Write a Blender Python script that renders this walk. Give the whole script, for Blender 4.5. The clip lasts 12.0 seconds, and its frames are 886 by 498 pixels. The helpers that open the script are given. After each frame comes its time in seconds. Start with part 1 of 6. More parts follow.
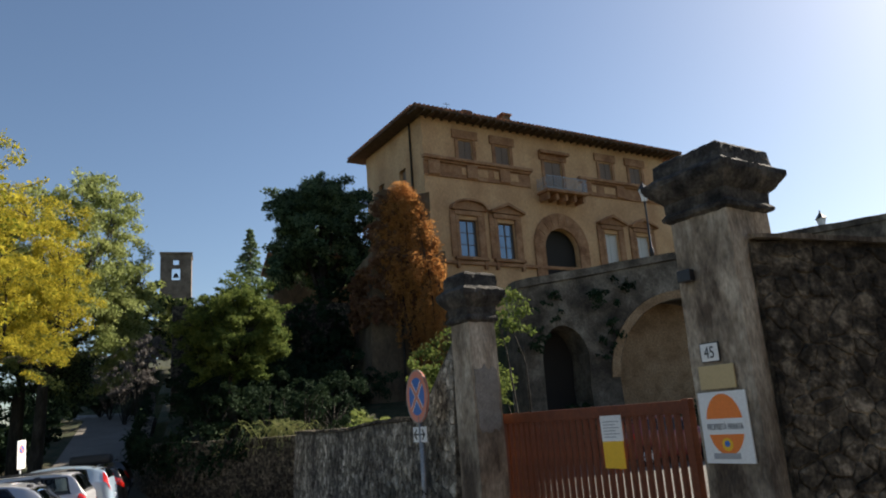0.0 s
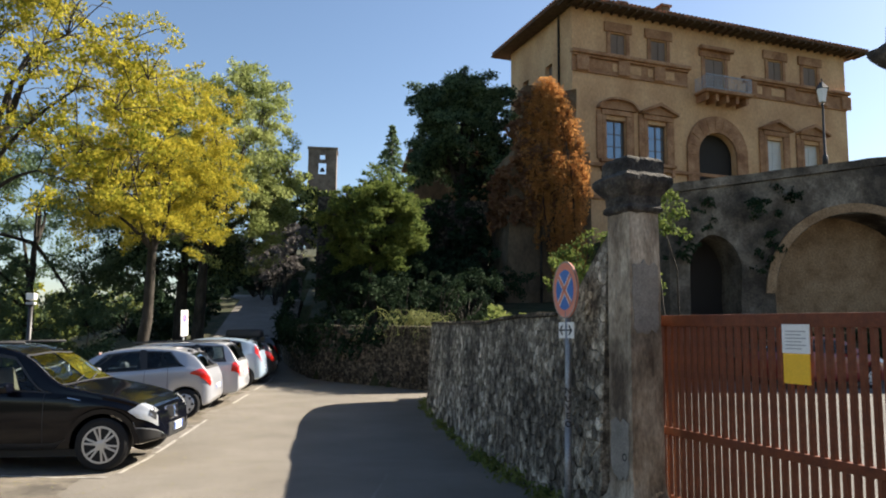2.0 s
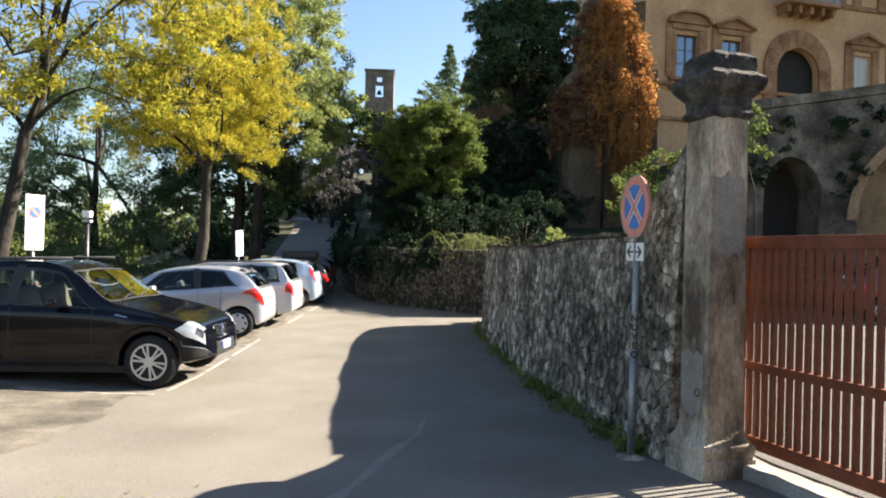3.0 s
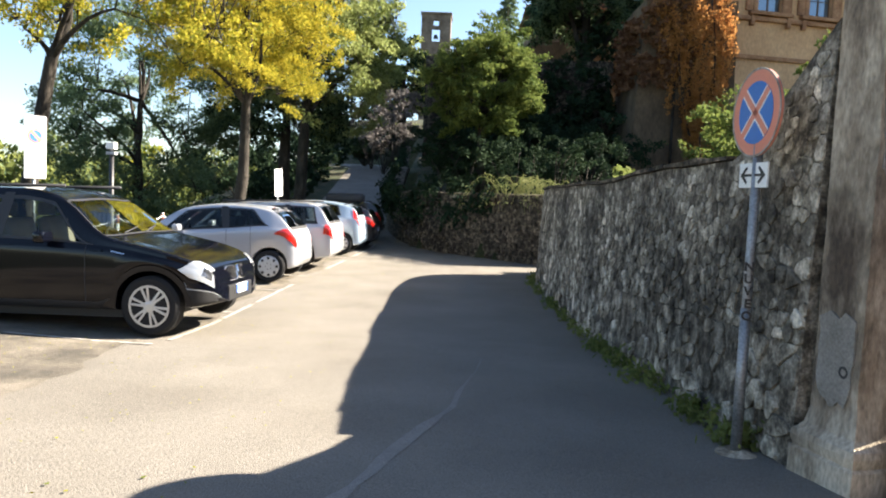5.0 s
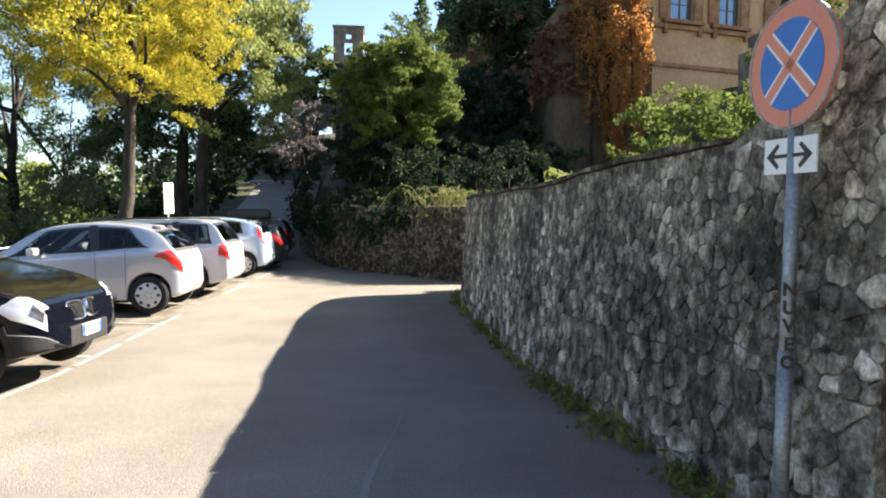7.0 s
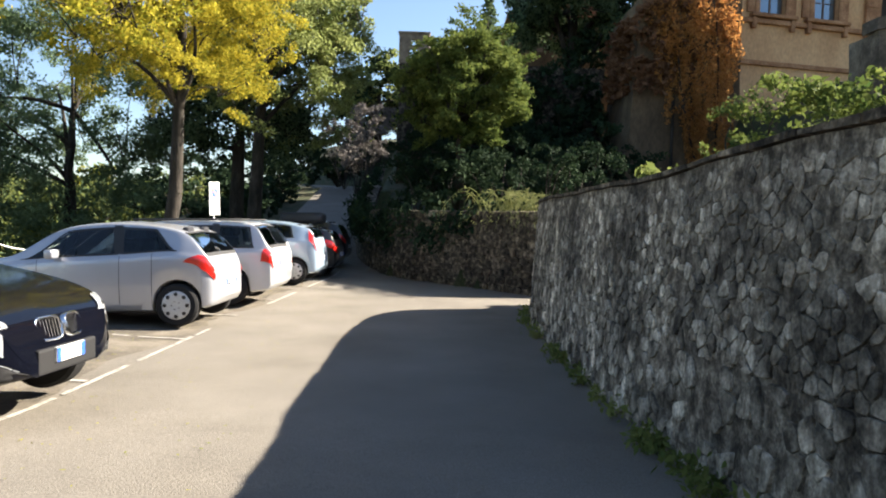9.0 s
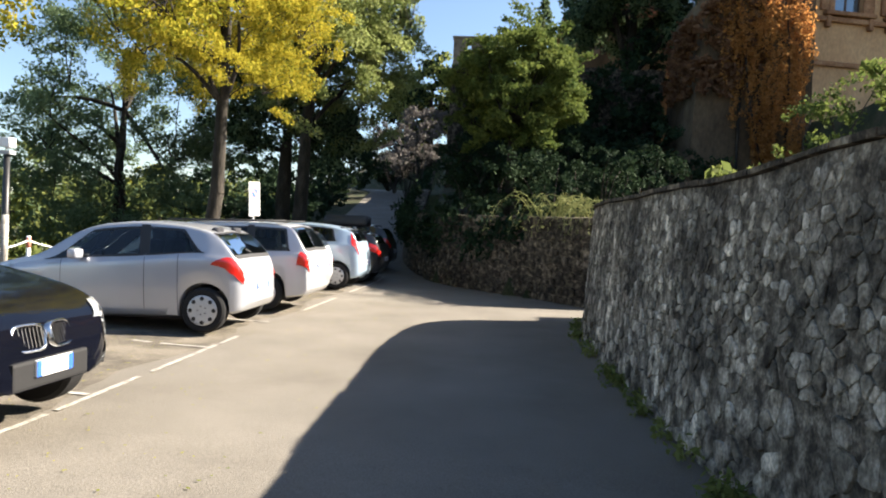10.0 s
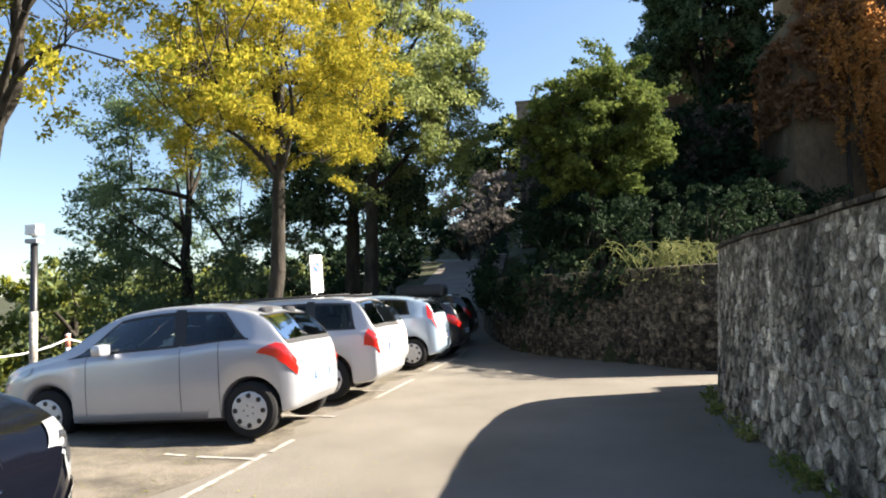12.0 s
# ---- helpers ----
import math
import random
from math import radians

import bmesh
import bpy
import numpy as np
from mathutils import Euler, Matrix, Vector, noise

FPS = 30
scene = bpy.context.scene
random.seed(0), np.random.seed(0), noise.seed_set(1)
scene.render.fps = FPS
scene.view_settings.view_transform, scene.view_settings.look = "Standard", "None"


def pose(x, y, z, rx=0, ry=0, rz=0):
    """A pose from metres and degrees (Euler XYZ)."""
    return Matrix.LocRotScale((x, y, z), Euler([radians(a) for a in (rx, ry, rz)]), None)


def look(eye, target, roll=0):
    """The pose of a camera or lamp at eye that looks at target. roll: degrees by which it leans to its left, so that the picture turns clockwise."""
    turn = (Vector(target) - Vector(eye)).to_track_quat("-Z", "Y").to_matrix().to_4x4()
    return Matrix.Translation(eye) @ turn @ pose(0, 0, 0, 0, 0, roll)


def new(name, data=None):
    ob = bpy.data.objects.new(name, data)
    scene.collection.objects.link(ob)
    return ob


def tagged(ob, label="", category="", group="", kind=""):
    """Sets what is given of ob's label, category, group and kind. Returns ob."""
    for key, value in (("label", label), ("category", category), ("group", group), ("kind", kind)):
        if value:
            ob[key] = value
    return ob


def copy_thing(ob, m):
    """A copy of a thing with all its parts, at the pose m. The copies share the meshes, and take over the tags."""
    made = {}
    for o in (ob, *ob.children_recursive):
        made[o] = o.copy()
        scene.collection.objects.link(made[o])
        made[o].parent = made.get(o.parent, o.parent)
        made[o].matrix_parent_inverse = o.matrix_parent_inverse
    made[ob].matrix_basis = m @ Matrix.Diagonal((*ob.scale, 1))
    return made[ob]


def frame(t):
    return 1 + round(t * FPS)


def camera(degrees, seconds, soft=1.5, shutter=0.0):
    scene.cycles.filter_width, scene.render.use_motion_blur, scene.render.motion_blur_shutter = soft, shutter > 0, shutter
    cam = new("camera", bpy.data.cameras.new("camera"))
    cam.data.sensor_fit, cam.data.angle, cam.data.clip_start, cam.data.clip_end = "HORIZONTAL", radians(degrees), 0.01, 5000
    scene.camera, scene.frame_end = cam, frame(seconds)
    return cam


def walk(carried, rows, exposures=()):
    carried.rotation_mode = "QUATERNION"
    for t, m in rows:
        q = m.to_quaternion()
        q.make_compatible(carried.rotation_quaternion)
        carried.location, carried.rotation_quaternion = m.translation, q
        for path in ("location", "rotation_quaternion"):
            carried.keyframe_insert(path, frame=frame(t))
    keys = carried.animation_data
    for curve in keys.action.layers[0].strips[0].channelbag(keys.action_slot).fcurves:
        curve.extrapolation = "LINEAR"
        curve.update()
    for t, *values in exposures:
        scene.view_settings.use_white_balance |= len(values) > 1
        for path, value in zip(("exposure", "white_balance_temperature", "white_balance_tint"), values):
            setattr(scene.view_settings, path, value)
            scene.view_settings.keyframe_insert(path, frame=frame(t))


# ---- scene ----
cam = camera(63.3, 12.0, 2.0)
# seconds, eye, target, lean
PATH = [
    (0, (0.357, 0.021, 2.075), (0.97, 1.867, 2.542), -4.1),
    (0.5, (0.361, 0.053, 2.081), (0.848, 1.943, 2.518), -4.0),
    (1, (0.31, 0.159, 2.098), (0.591, 2.098, 2.499), -3.2),
    (1.5, (0.26, 0.329, 2.06), (0.42, 2.278, 2.48), -4.8),
    (1.8, (0.28, 0.529, 2.035), (0.445, 2.505, 2.294), -1.5),
    (2, (0.362, 0.649, 1.986), (0.61, 2.622, 2.201), 0.6),
    (2.5, (0.413, 0.923, 1.98), (0.588, 2.915, 1.993), 5.3),
    (3, (0.47, 1.289, 1.93), (0.564, 3.287, 1.936), 1.4),
    (3.1, (0.484, 1.354, 1.936), (0.619, 3.349, 1.926), 0.7),
    (3.2, (0.508, 1.436, 1.921), (0.552, 3.436, 1.918), 0.9),
    (4.8, (0.611, 2.689, 1.709), (0.54, 4.686, 1.613), 0.7),
    (5, (0.618, 2.854, 1.726), (0.565, 4.849, 1.591), 2.4),
    (5.5, (0.598, 3.212, 1.671), (0.708, 5.206, 1.563), 0.8),
    (6, (0.65, 3.694, 1.672), (0.667, 5.694, 1.658), -1.0),
    (6.5, (0.665, 4.085, 1.65), (0.755, 6.082, 1.61), 1.3),
    (7, (0.687, 4.482, 1.668), (0.856, 6.473, 1.582), 1.1),
    (7.5, (0.719, 4.85, 1.674), (0.727, 6.847, 1.564), 2.5),
    (7.7, (0.738, 5.001, 1.661), (0.78, 6.999, 1.58), 2.2),
    (9.3, (0.738, 6.421, 1.606), (0.694, 8.42, 1.547), 1.7),
    (9.5, (0.743, 6.58, 1.61), (0.622, 8.576, 1.579), 1.1),
    (10, (0.817, 7.024, 1.592), (0.67, 9.017, 1.535), 2.9),
    (10.3, (0.804, 7.291, 1.591), (0.746, 9.289, 1.548), 0.9),
    (10.4, (0.782, 7.386, 1.582), (0.656, 9.381, 1.523), 0.7),
    (10.5, (0.757, 7.481, 1.57), (0.689, 9.478, 1.489), 2.3),
    (10.9, (0.687, 7.919, 1.524), (0.423, 9.901, 1.563), 0.4),
    (11, (0.679, 7.994, 1.502), (0.495, 9.985, 1.506), 1.4),
    (11.5, (0.595, 8.426, 1.506), (0.417, 10.413, 1.637), 0.1),
    (12, (0.487, 8.916, 1.504), (0.13, 10.879, 1.638), -1.6),
]
EXPOSURES = [(0.0, 1.3), (1.0, 1.48), (1.6, 1.65), (2.2, 1.85), (3.0, 2.26), (5.0, 2.52), (6.0, 2.58), (7.7, 2.56), (9.5, 2.17), (12.0, 2.24)]
walk(cam, [(t, look(eye, target, roll)) for t, eye, target, roll in PATH], EXPOSURES)

# ---- light: low autumn sun from the right, clear sky ----
SUN = Vector((0.93, 0.36, 0.665)).normalized()
world = bpy.data.worlds.new("world")
scene.world = world
world.use_nodes = True
wn, wl = world.node_tree.nodes, world.node_tree.links
sky = wn.new("ShaderNodeTexSky")
sky.sky_type, sky.sun_disc = "NISHITA", False
sky.sun_elevation, sky.sun_rotation = math.asin(SUN.z), math.atan2(SUN.x, SUN.y)
sky.altitude, sky.air_density, sky.dust_density = 100, 1.0, 0.7
sky.ozone_density = 2.0
wn["Background"].inputs["Strength"].default_value = 0.05
wl.new(sky.outputs["Color"], wn["Background"].inputs["Color"])
sun = new("sun", bpy.data.lights.new("sun", "SUN"))
sun.data.energy, sun.data.angle, sun.data.color = 5.0, radians(0.53), (1.0, 0.90, 0.76)
sun.matrix_world = look(SUN * 60, (0, 0, 0))

# ---- helpers for building ----
def smooth(a, b, x):
    t = min(1.0, max(0.0, (x - a) / (b - a)))
    return t * t * (3 - 2 * t)


def finish(me, material, shade=False):
    if material:
        me.materials.append(material)
    if shade:
        me.polygons.foreach_set("use_smooth", [True] * len(me.polygons))
    me.update()
    return me


def mesh_of(name, verts, faces, material=None, shade=False):
    me = bpy.data.meshes.new(name)
    me.from_pydata([tuple(v) for v in verts], [], [tuple(f) for f in faces])
    return finish(me, material, shade)


def child(name, me, parent=None, label=""):
    ob = new(name, me)
    if parent is not None:
        ob.parent = parent
    return tagged(ob, label)


def part(name, bm, material, parent=None, label="", shade=False):
    me = bpy.data.meshes.new(name)
    bm.to_mesh(me)
    bm.free()
    return child(name, finish(me, material, shade), parent, label)


def empty(name, m, label, category, group="", kind=""):
    ob = new(name)
    ob.matrix_basis = m
    return tagged(ob, label, category, group, kind)


def box(x0, x1, y0, y1, z0, z1, bevel=0.0, bm=None):
    bm = bm or bmesh.new()
    r = bmesh.ops.create_cube(bm, size=1)["verts"]
    for v in r:
        v.co = Vector(((x0 + x1) / 2 + v.co.x * (x1 - x0), (y0 + y1) / 2 + v.co.y * (y1 - y0), (z0 + z1) / 2 + v.co.z * (z1 - z0)))
    if bevel:
        es = list({e for v in r for e in v.link_edges})
        bmesh.ops.bevel(bm, geom=es, offset=bevel, segments=2, affect="EDGES", profile=0.6)
    return bm


def tube(p, q, r0, r1=None, n=10, bm=None, caps=True):
    """A round bar from p to q."""
    bm = bm or bmesh.new()
    p, q = Vector(p), Vector(q)
    r1 = r0 if r1 is None else r1
    m = (q - p).to_track_quat("Z", "Y").to_matrix()
    rings = []
    for c, r in ((p, r0), (q, r1)):
        rings.append([bm.verts.new(c + m @ Vector((r * math.cos(a), r * math.sin(a), 0))) for a in (2 * math.pi * i / n for i in range(n))])
    for i in range(n):
        bm.faces.new((rings[0][i], rings[0][(i + 1) % n], rings[1][(i + 1) % n], rings[1][i]))
    if caps:
        bm.faces.new(rings[0][::-1])
        bm.faces.new(rings[1])
    return bm


def lathe(profile, n=20, bm=None, at=(0, 0, 0), square=False, caps=True):
    """A turned (or, square, a four-sided) shape from rows of radius and height."""
    bm = bm or bmesh.new()
    n = 4 if square else n
    turn = math.pi / 4 if square else 0
    k = math.sqrt(2) if square else 1
    rings = []
    for r, z in profile:
        rings.append([bm.verts.new((at[0] + k * r * math.cos(turn + 2 * math.pi * i / n), at[1] + k * r * math.sin(turn + 2 * math.pi * i / n), at[2] + z)) for i in range(n)])
    for a, b in zip(rings, rings[1:]):
        for i in range(n):
            bm.faces.new((a[i], a[(i + 1) % n], b[(i + 1) % n], b[i]))
    if caps:
        bm.faces.new(rings[0][::-1])
        bm.faces.new(rings[-1])
    return bm


def prism(points, y0, y1, bm=None):
    """An outline of x and z, drawn out along y."""
    bm = bm or bmesh.new()
    a = [bm.verts.new((x, y0, z)) for x, z in points]
    b = [bm.verts.new((x, y1, z)) for x, z in points]
    n = len(points)
    bm.faces.new(a)
    bm.faces.new(b[::-1])
    for i in range(n):
        bm.faces.new((a[(i + 1) % n], a[i], b[i], b[(i + 1) % n]))
    bmesh.ops.recalc_face_normals(bm, faces=bm.faces[:])
    return bm


def roughen(bm, cuts, size, amount, seed=0.0):
    """Cuts long edges and shifts the points a little, for worn stone."""
    for _ in range(6):
        es = [e for e in bm.edges if e.calc_length() > cuts]
        if not es:
            break
        bmesh.ops.subdivide_edges(bm, edges=es, cuts=1, use_grid_fill=True)
    bmesh.ops.triangulate(bm, faces=[f for f in bm.faces if len(f.verts) > 4])
    for v in bm.verts:
        v.co += noise.noise_vector(v.co / size + Vector((seed, seed, seed))) * amount
    return bm


# ---- materials ----
def mat(name, colors, scale=3.0, rough=0.8, bump=0.0, fine=40.0, metal=0.0, spec=0.3, detail=8.0, coat=0.0, blend=(0.35, 0.65), speckle=0.25, stretch=(1, 1, 1), jitter=0.0, drift=0.0):
    """Large stains between the colours, fine grain over them, and a fine relief."""
    m = bpy.data.materials.new(name)
    m.use_nodes = True
    n, l = m.node_tree.nodes, m.node_tree.links
    p = n["Principled BSDF"]
    p.inputs["Roughness"].default_value, p.inputs["Metallic"].default_value = rough, metal
    p.inputs["Specular IOR Level"].default_value, p.inputs["Coat Weight"].default_value = spec, coat
    p.inputs["Coat Roughness"].default_value = 0.04
    co = n.new("ShaderNodeTexCoord")
    mp = n.new("ShaderNodeMapping")
    mp.inputs["Scale"].default_value = stretch
    l.new(co.outputs["Object"], mp.inputs["Vector"])
    big, small = n.new("ShaderNodeTexNoise"), n.new("ShaderNodeTexNoise")
    big.inputs["Scale"].default_value, big.inputs["Detail"].default_value, big.inputs["Roughness"].default_value = scale, detail, 0.62
    small.inputs["Scale"].default_value, small.inputs["Detail"].default_value = fine, 4.0
    for t in (big, small):
        l.new(mp.outputs["Vector"], t.inputs["Vector"])
    ramp = n.new("ShaderNodeValToRGB")
    e = ramp.color_ramp.elements
    k = len(colors)
    e[0].position, e[1].position = blend
    e[0].color, e[1].color = (*colors[0], 1), (*colors[-1], 1)
    for i in range(1, k - 1):
        x = e.new(blend[0] + (blend[1] - blend[0]) * i / (k - 1))
        x.color = (*colors[i], 1)
    l.new(big.outputs["Fac"], ramp.inputs["Fac"])
    mul = n.new("ShaderNodeMix")
    mul.data_type, mul.blend_type = "RGBA", "MULTIPLY"
    mul.inputs[0].default_value = 1.0
    grain = n.new("ShaderNodeMapRange")
    grain.inputs["From Min"].default_value, grain.inputs["From Max"].default_value = 0.3, 0.7
    grain.inputs["To Min"].default_value, grain.inputs["To Max"].default_value = 1 - speckle, 1 + speckle
    l.new(small.outputs["Fac"], grain.inputs["Value"])
    l.new(ramp.outputs["Color"], mul.inputs[6])
    l.new(grain.outputs["Result"], mul.inputs[7])
    out = mul.outputs[2]
    if drift:
        broad, rg, mul3 = n.new("ShaderNodeTexNoise"), n.new("ShaderNodeMapRange"), n.new("ShaderNodeMix")
        broad.inputs["Scale"].default_value, broad.inputs["Detail"].default_value = 0.9, 5.0
        l.new(co.outputs["Object"], broad.inputs["Vector"])
        rg.inputs["From Min"].default_value, rg.inputs["From Max"].default_value = 0.35, 0.65
        rg.inputs["To Min"].default_value, rg.inputs["To Max"].default_value = 1 - drift, 1 + drift
        l.new(broad.outputs["Fac"], rg.inputs["Value"])
        mul3.data_type, mul3.blend_type = "RGBA", "MULTIPLY"
        mul3.inputs[0].default_value = 1.0
        l.new(out, mul3.inputs[6])
        l.new(rg.outputs["Result"], mul3.inputs[7])
        out = mul3.outputs[2]
    if jitter:
        info, rng, mul2 = n.new("ShaderNodeObjectInfo"), n.new("ShaderNodeMapRange"), n.new("ShaderNodeMix")
        isl, add, fr = n.new("ShaderNodeNewGeometry"), n.new("ShaderNodeMath"), n.new("ShaderNodeMath")
        fr.operation = "FRACT"
        l.new(info.outputs["Random"], add.inputs[0])
        l.new(isl.outputs["Random Per Island"], add.inputs[1])
        l.new(add.outputs["Value"], fr.inputs[0])
        mul2.data_type, mul2.blend_type = "RGBA", "MULTIPLY"
        mul2.inputs[0].default_value = 1.0
        rng.inputs["To Min"].default_value, rng.inputs["To Max"].default_value = 1 - jitter, 1 + jitter
        l.new(fr.outputs["Value"], rng.inputs["Value"])
        l.new(out, mul2.inputs[6])
        l.new(rng.outputs["Result"], mul2.inputs[7])
        out = mul2.outputs[2]
    l.new(out, p.inputs["Base Color"])
    if bump:
        b = n.new("ShaderNodeBump")
        b.inputs["Strength"].default_value, b.inputs["Distance"].default_value = bump, 0.02
        l.new(small.outputs["Fac"], b.inputs["Height"])
        l.new(b.outputs["Normal"], p.inputs["Normal"])
    return m


def leaf_mat(name, a, b, light=0.35):
    """Leaves: varied from leaf to leaf, a part of the light comes through."""
    m = bpy.data.materials.new(name)
    m.use_nodes = True
    n, l = m.node_tree.nodes, m.node_tree.links
    p, out = n["Principled BSDF"], n["Material Output"]
    p.inputs["Roughness"].default_value, p.inputs["Specular IOR Level"].default_value = 0.8, 0.05
    isl, co, cloud, mix = n.new("ShaderNodeNewGeometry"), n.new("ShaderNodeTexCoord"), n.new("ShaderNodeTexNoise"), n.new("ShaderNodeMix")
    cloud.inputs["Scale"].default_value = 0.7
    l.new(co.outputs["Object"], cloud.inputs["Vector"])
    add = n.new("ShaderNodeMath")
    add.operation = "MULTIPLY_ADD"
    add.inputs[1].default_value = 0.6
    l.new(isl.outputs["Random Per Island"], add.inputs[0])
    sub = n.new("ShaderNodeMath")
    sub.operation = "MULTIPLY_ADD"
    sub.inputs[1].default_value, sub.inputs[2].default_value = 1.6, -0.6
    l.new(cloud.outputs["Fac"], sub.inputs[0])
    l.new(sub.outputs["Value"], add.inputs[2])
    mix.data_type = "RGBA"
    mix.inputs[6].default_value, mix.inputs[7].default_value = (*a, 1), (*b, 1)
    l.new(add.outputs["Value"], mix.inputs[0])
    l.new(mix.outputs[2], p.inputs["Base Color"])
    tr, ms = n.new("ShaderNodeBsdfTranslucent"), n.new("ShaderNodeMixShader")
    l.new(mix.outputs[2], tr.inputs["Color"])
    ms.inputs["Fac"].default_value = light
    l.new(p.outputs["BSDF"], ms.inputs[1])
    l.new(tr.outputs["BSDF"], ms.inputs[2])
    l.new(ms.outputs["Shader"], out.inputs["Surface"])
    return m


def plain(name, color, rough=0.5, metal=0.0, spec=0.5, coat=0.0):
    return mat(name, [tuple(c * 0.93 for c in color), color], 2.5, rough, 0.0, 60, metal, spec, 3, coat, (0.3, 0.7), 0.06)


M_ASPHALT = mat("asphalt", [(0.137, 0.122, 0.101), (0.162, 0.146, 0.123), (0.186, 0.168, 0.143)], 0.55, 0.9, 0.5, 90, speckle=0.3, blend=(0.3, 0.7), drift=0.07)
M_EARTH = mat("earth_and_grass", [(0.014, 0.022, 0.008), (0.034, 0.04, 0.015), (0.075, 0.06, 0.035)], 1.2, 0.95, 0.6, 25, speckle=0.4)
M_MORTAR = mat("old_mortar", [(0.042, 0.035, 0.026), (0.135, 0.115, 0.087), (0.30, 0.265, 0.21)], 9.0, 0.95, 1.0, 45, speckle=0.42, blend=(0.38, 0.64), detail=10, drift=0.6)
M_STONE = mat("wall_stone", [(0.055, 0.046, 0.035), (0.225, 0.197, 0.152), (0.48, 0.43, 0.35)], 6.0, 0.92, 1.0, 40, speckle=0.4, jitter=0.5, blend=(0.36, 0.64), detail=10, drift=0.6)
# mottled dark brown, well below M_STONE in tone
M_STONE_DARK = mat("dark_brown_stone", [(0.018, 0.0145, 0.010), (0.062, 0.049, 0.034), (0.18, 0.148, 0.105)], 7.0, 0.95, 1.0, 30, speckle=0.5, jitter=0.35, blend=(0.38, 0.64), detail=11, drift=0.3)
M_PLASTER = mat("pillar_plaster", [(0.085, 0.064, 0.046), (0.26, 0.212, 0.155), (0.43, 0.37, 0.285)], 2.6, 0.9, 0.6, 45, speckle=0.3, stretch=(1, 1, 0.4), blend=(0.38, 0.60), detail=10, drift=0.28)
M_TERRACE = mat("old_terrace_plaster", [(0.045, 0.037, 0.028), (0.10, 0.083, 0.062), (0.19, 0.163, 0.125)], 0.9, 0.93, 0.6, 14, speckle=0.3, blend=(0.35, 0.65), detail=10, drift=0.2)
M_PLASTER_NEW = mat("patched_plaster", [(0.20, 0.185, 0.16), (0.31, 0.29, 0.255)], 3.0, 0.9, 0.4, 60, speckle=0.2, drift=0.2)
M_CAP = mat("weathered_sandstone", [(0.014, 0.013, 0.012), (0.045, 0.041, 0.036), (0.10, 0.09, 0.075)], 6.0, 0.95, 0.9, 40, speckle=0.4)
M_VILLA = mat("ochre_plaster", [(0.43, 0.245, 0.12), (0.56, 0.335, 0.17), (0.67, 0.43, 0.23)], 0.5, 0.9, 0.2, 9, speckle=0.14, stretch=(1, 1, 0.6), blend=(0.3, 0.7))
M_VILLA_TRIM = mat("brown_sandstone_trim", [(0.22, 0.105, 0.052), (0.33, 0.17, 0.085), (0.42, 0.235, 0.125)], 1.2, 0.9, 0.3, 14, speckle=0.25)
# mottled, and much darker than M_VILLA
M_VILLA_BASE = mat("dark_ochre_plaster", [(0.070, 0.048, 0.029), (0.130, 0.090, 0.052), (0.190, 0.138, 0.082)], 0.8, 0.92, 0.3, 10, speckle=0.2, stretch=(1, 1, 0.5))
M_TILE = mat("terracotta_roof", [(0.13, 0.07, 0.045), (0.24, 0.12, 0.07), (0.33, 0.19, 0.12)], 2.0, 0.9, 0.4, 12, speckle=0.3, jitter=0.25)
M_SOFFIT = mat("dark_eave_timber", [(0.07, 0.045, 0.03), (0.12, 0.08, 0.05)], 3.0, 0.85, 0.3, 20)
M_SHUTTER = plain("grey_brown_shutter", (0.20, 0.14, 0.10), 0.7)
M_FRAME_WHITE = plain("white_window_wood", (0.62, 0.60, 0.55), 0.6)
M_FRAME_DARK = plain("dark_window_wood", (0.10, 0.06, 0.04), 0.6)
M_PANE = plain("window_glass", (0.20, 0.26, 0.32), 0.05, 0.0, 0.9)
M_PANE.node_tree.nodes["Principled BSDF"].inputs["Metallic"].default_value = 0.55
# near-black that stands in for the shade inside openings
M_INSIDE_SHADE = plain("inside_shade_black", (0.03, 0.025, 0.02), 0.9)
M_BRICK_ARCH = mat("brick_vault", [(0.20, 0.125, 0.066), (0.27, 0.175, 0.095), (0.33, 0.225, 0.13)], 1.5, 0.92, 0.5, 14, speckle=0.3)
M_TOWER = mat("grey_brown_tower_stone", [(0.12, 0.092, 0.068), (0.18, 0.14, 0.105), (0.24, 0.19, 0.145)], 0.8, 0.92, 0.3, 6, speckle=0.25)
M_GATE = mat("rust_red_gate_paint", [(0.105, 0.028, 0.011), (0.165, 0.044, 0.016)], 6.0, 0.5, 0.1, 50, speckle=0.15)
M_STEEL = mat("galvanised_steel", [(0.22, 0.225, 0.23), (0.34, 0.345, 0.35)], 6.0, 0.5, 0.1, 60, metal=0.7)
M_WHITE = plain("white_sign_enamel", (0.78, 0.78, 0.76), 0.4)
M_YELLOW = plain("yellow_sign_enamel", (0.85, 0.50, 0.02), 0.45)
M_ORANGE = plain("orange_print", (0.85, 0.22, 0.03), 0.5)
M_RED = plain("faded_sign_red", (0.66, 0.23, 0.15), 0.45)
M_BLUE = plain("sign_blue", (0.03, 0.15, 0.48), 0.4)
M_BLACK = plain("black_enamel", (0.015, 0.015, 0.017), 0.45)
M_BRASS = plain("yellowed_plate", (0.52, 0.40, 0.20), 0.5)
M_GREY = plain("grey_print", (0.35, 0.36, 0.37), 0.6)
M_PAINT = mat("worn_road_paint", [(0.18, 0.162, 0.138), (0.37, 0.35, 0.315)], 9.0, 0.85, 0.2, 60, speckle=0.3, blend=(0.34, 0.56))
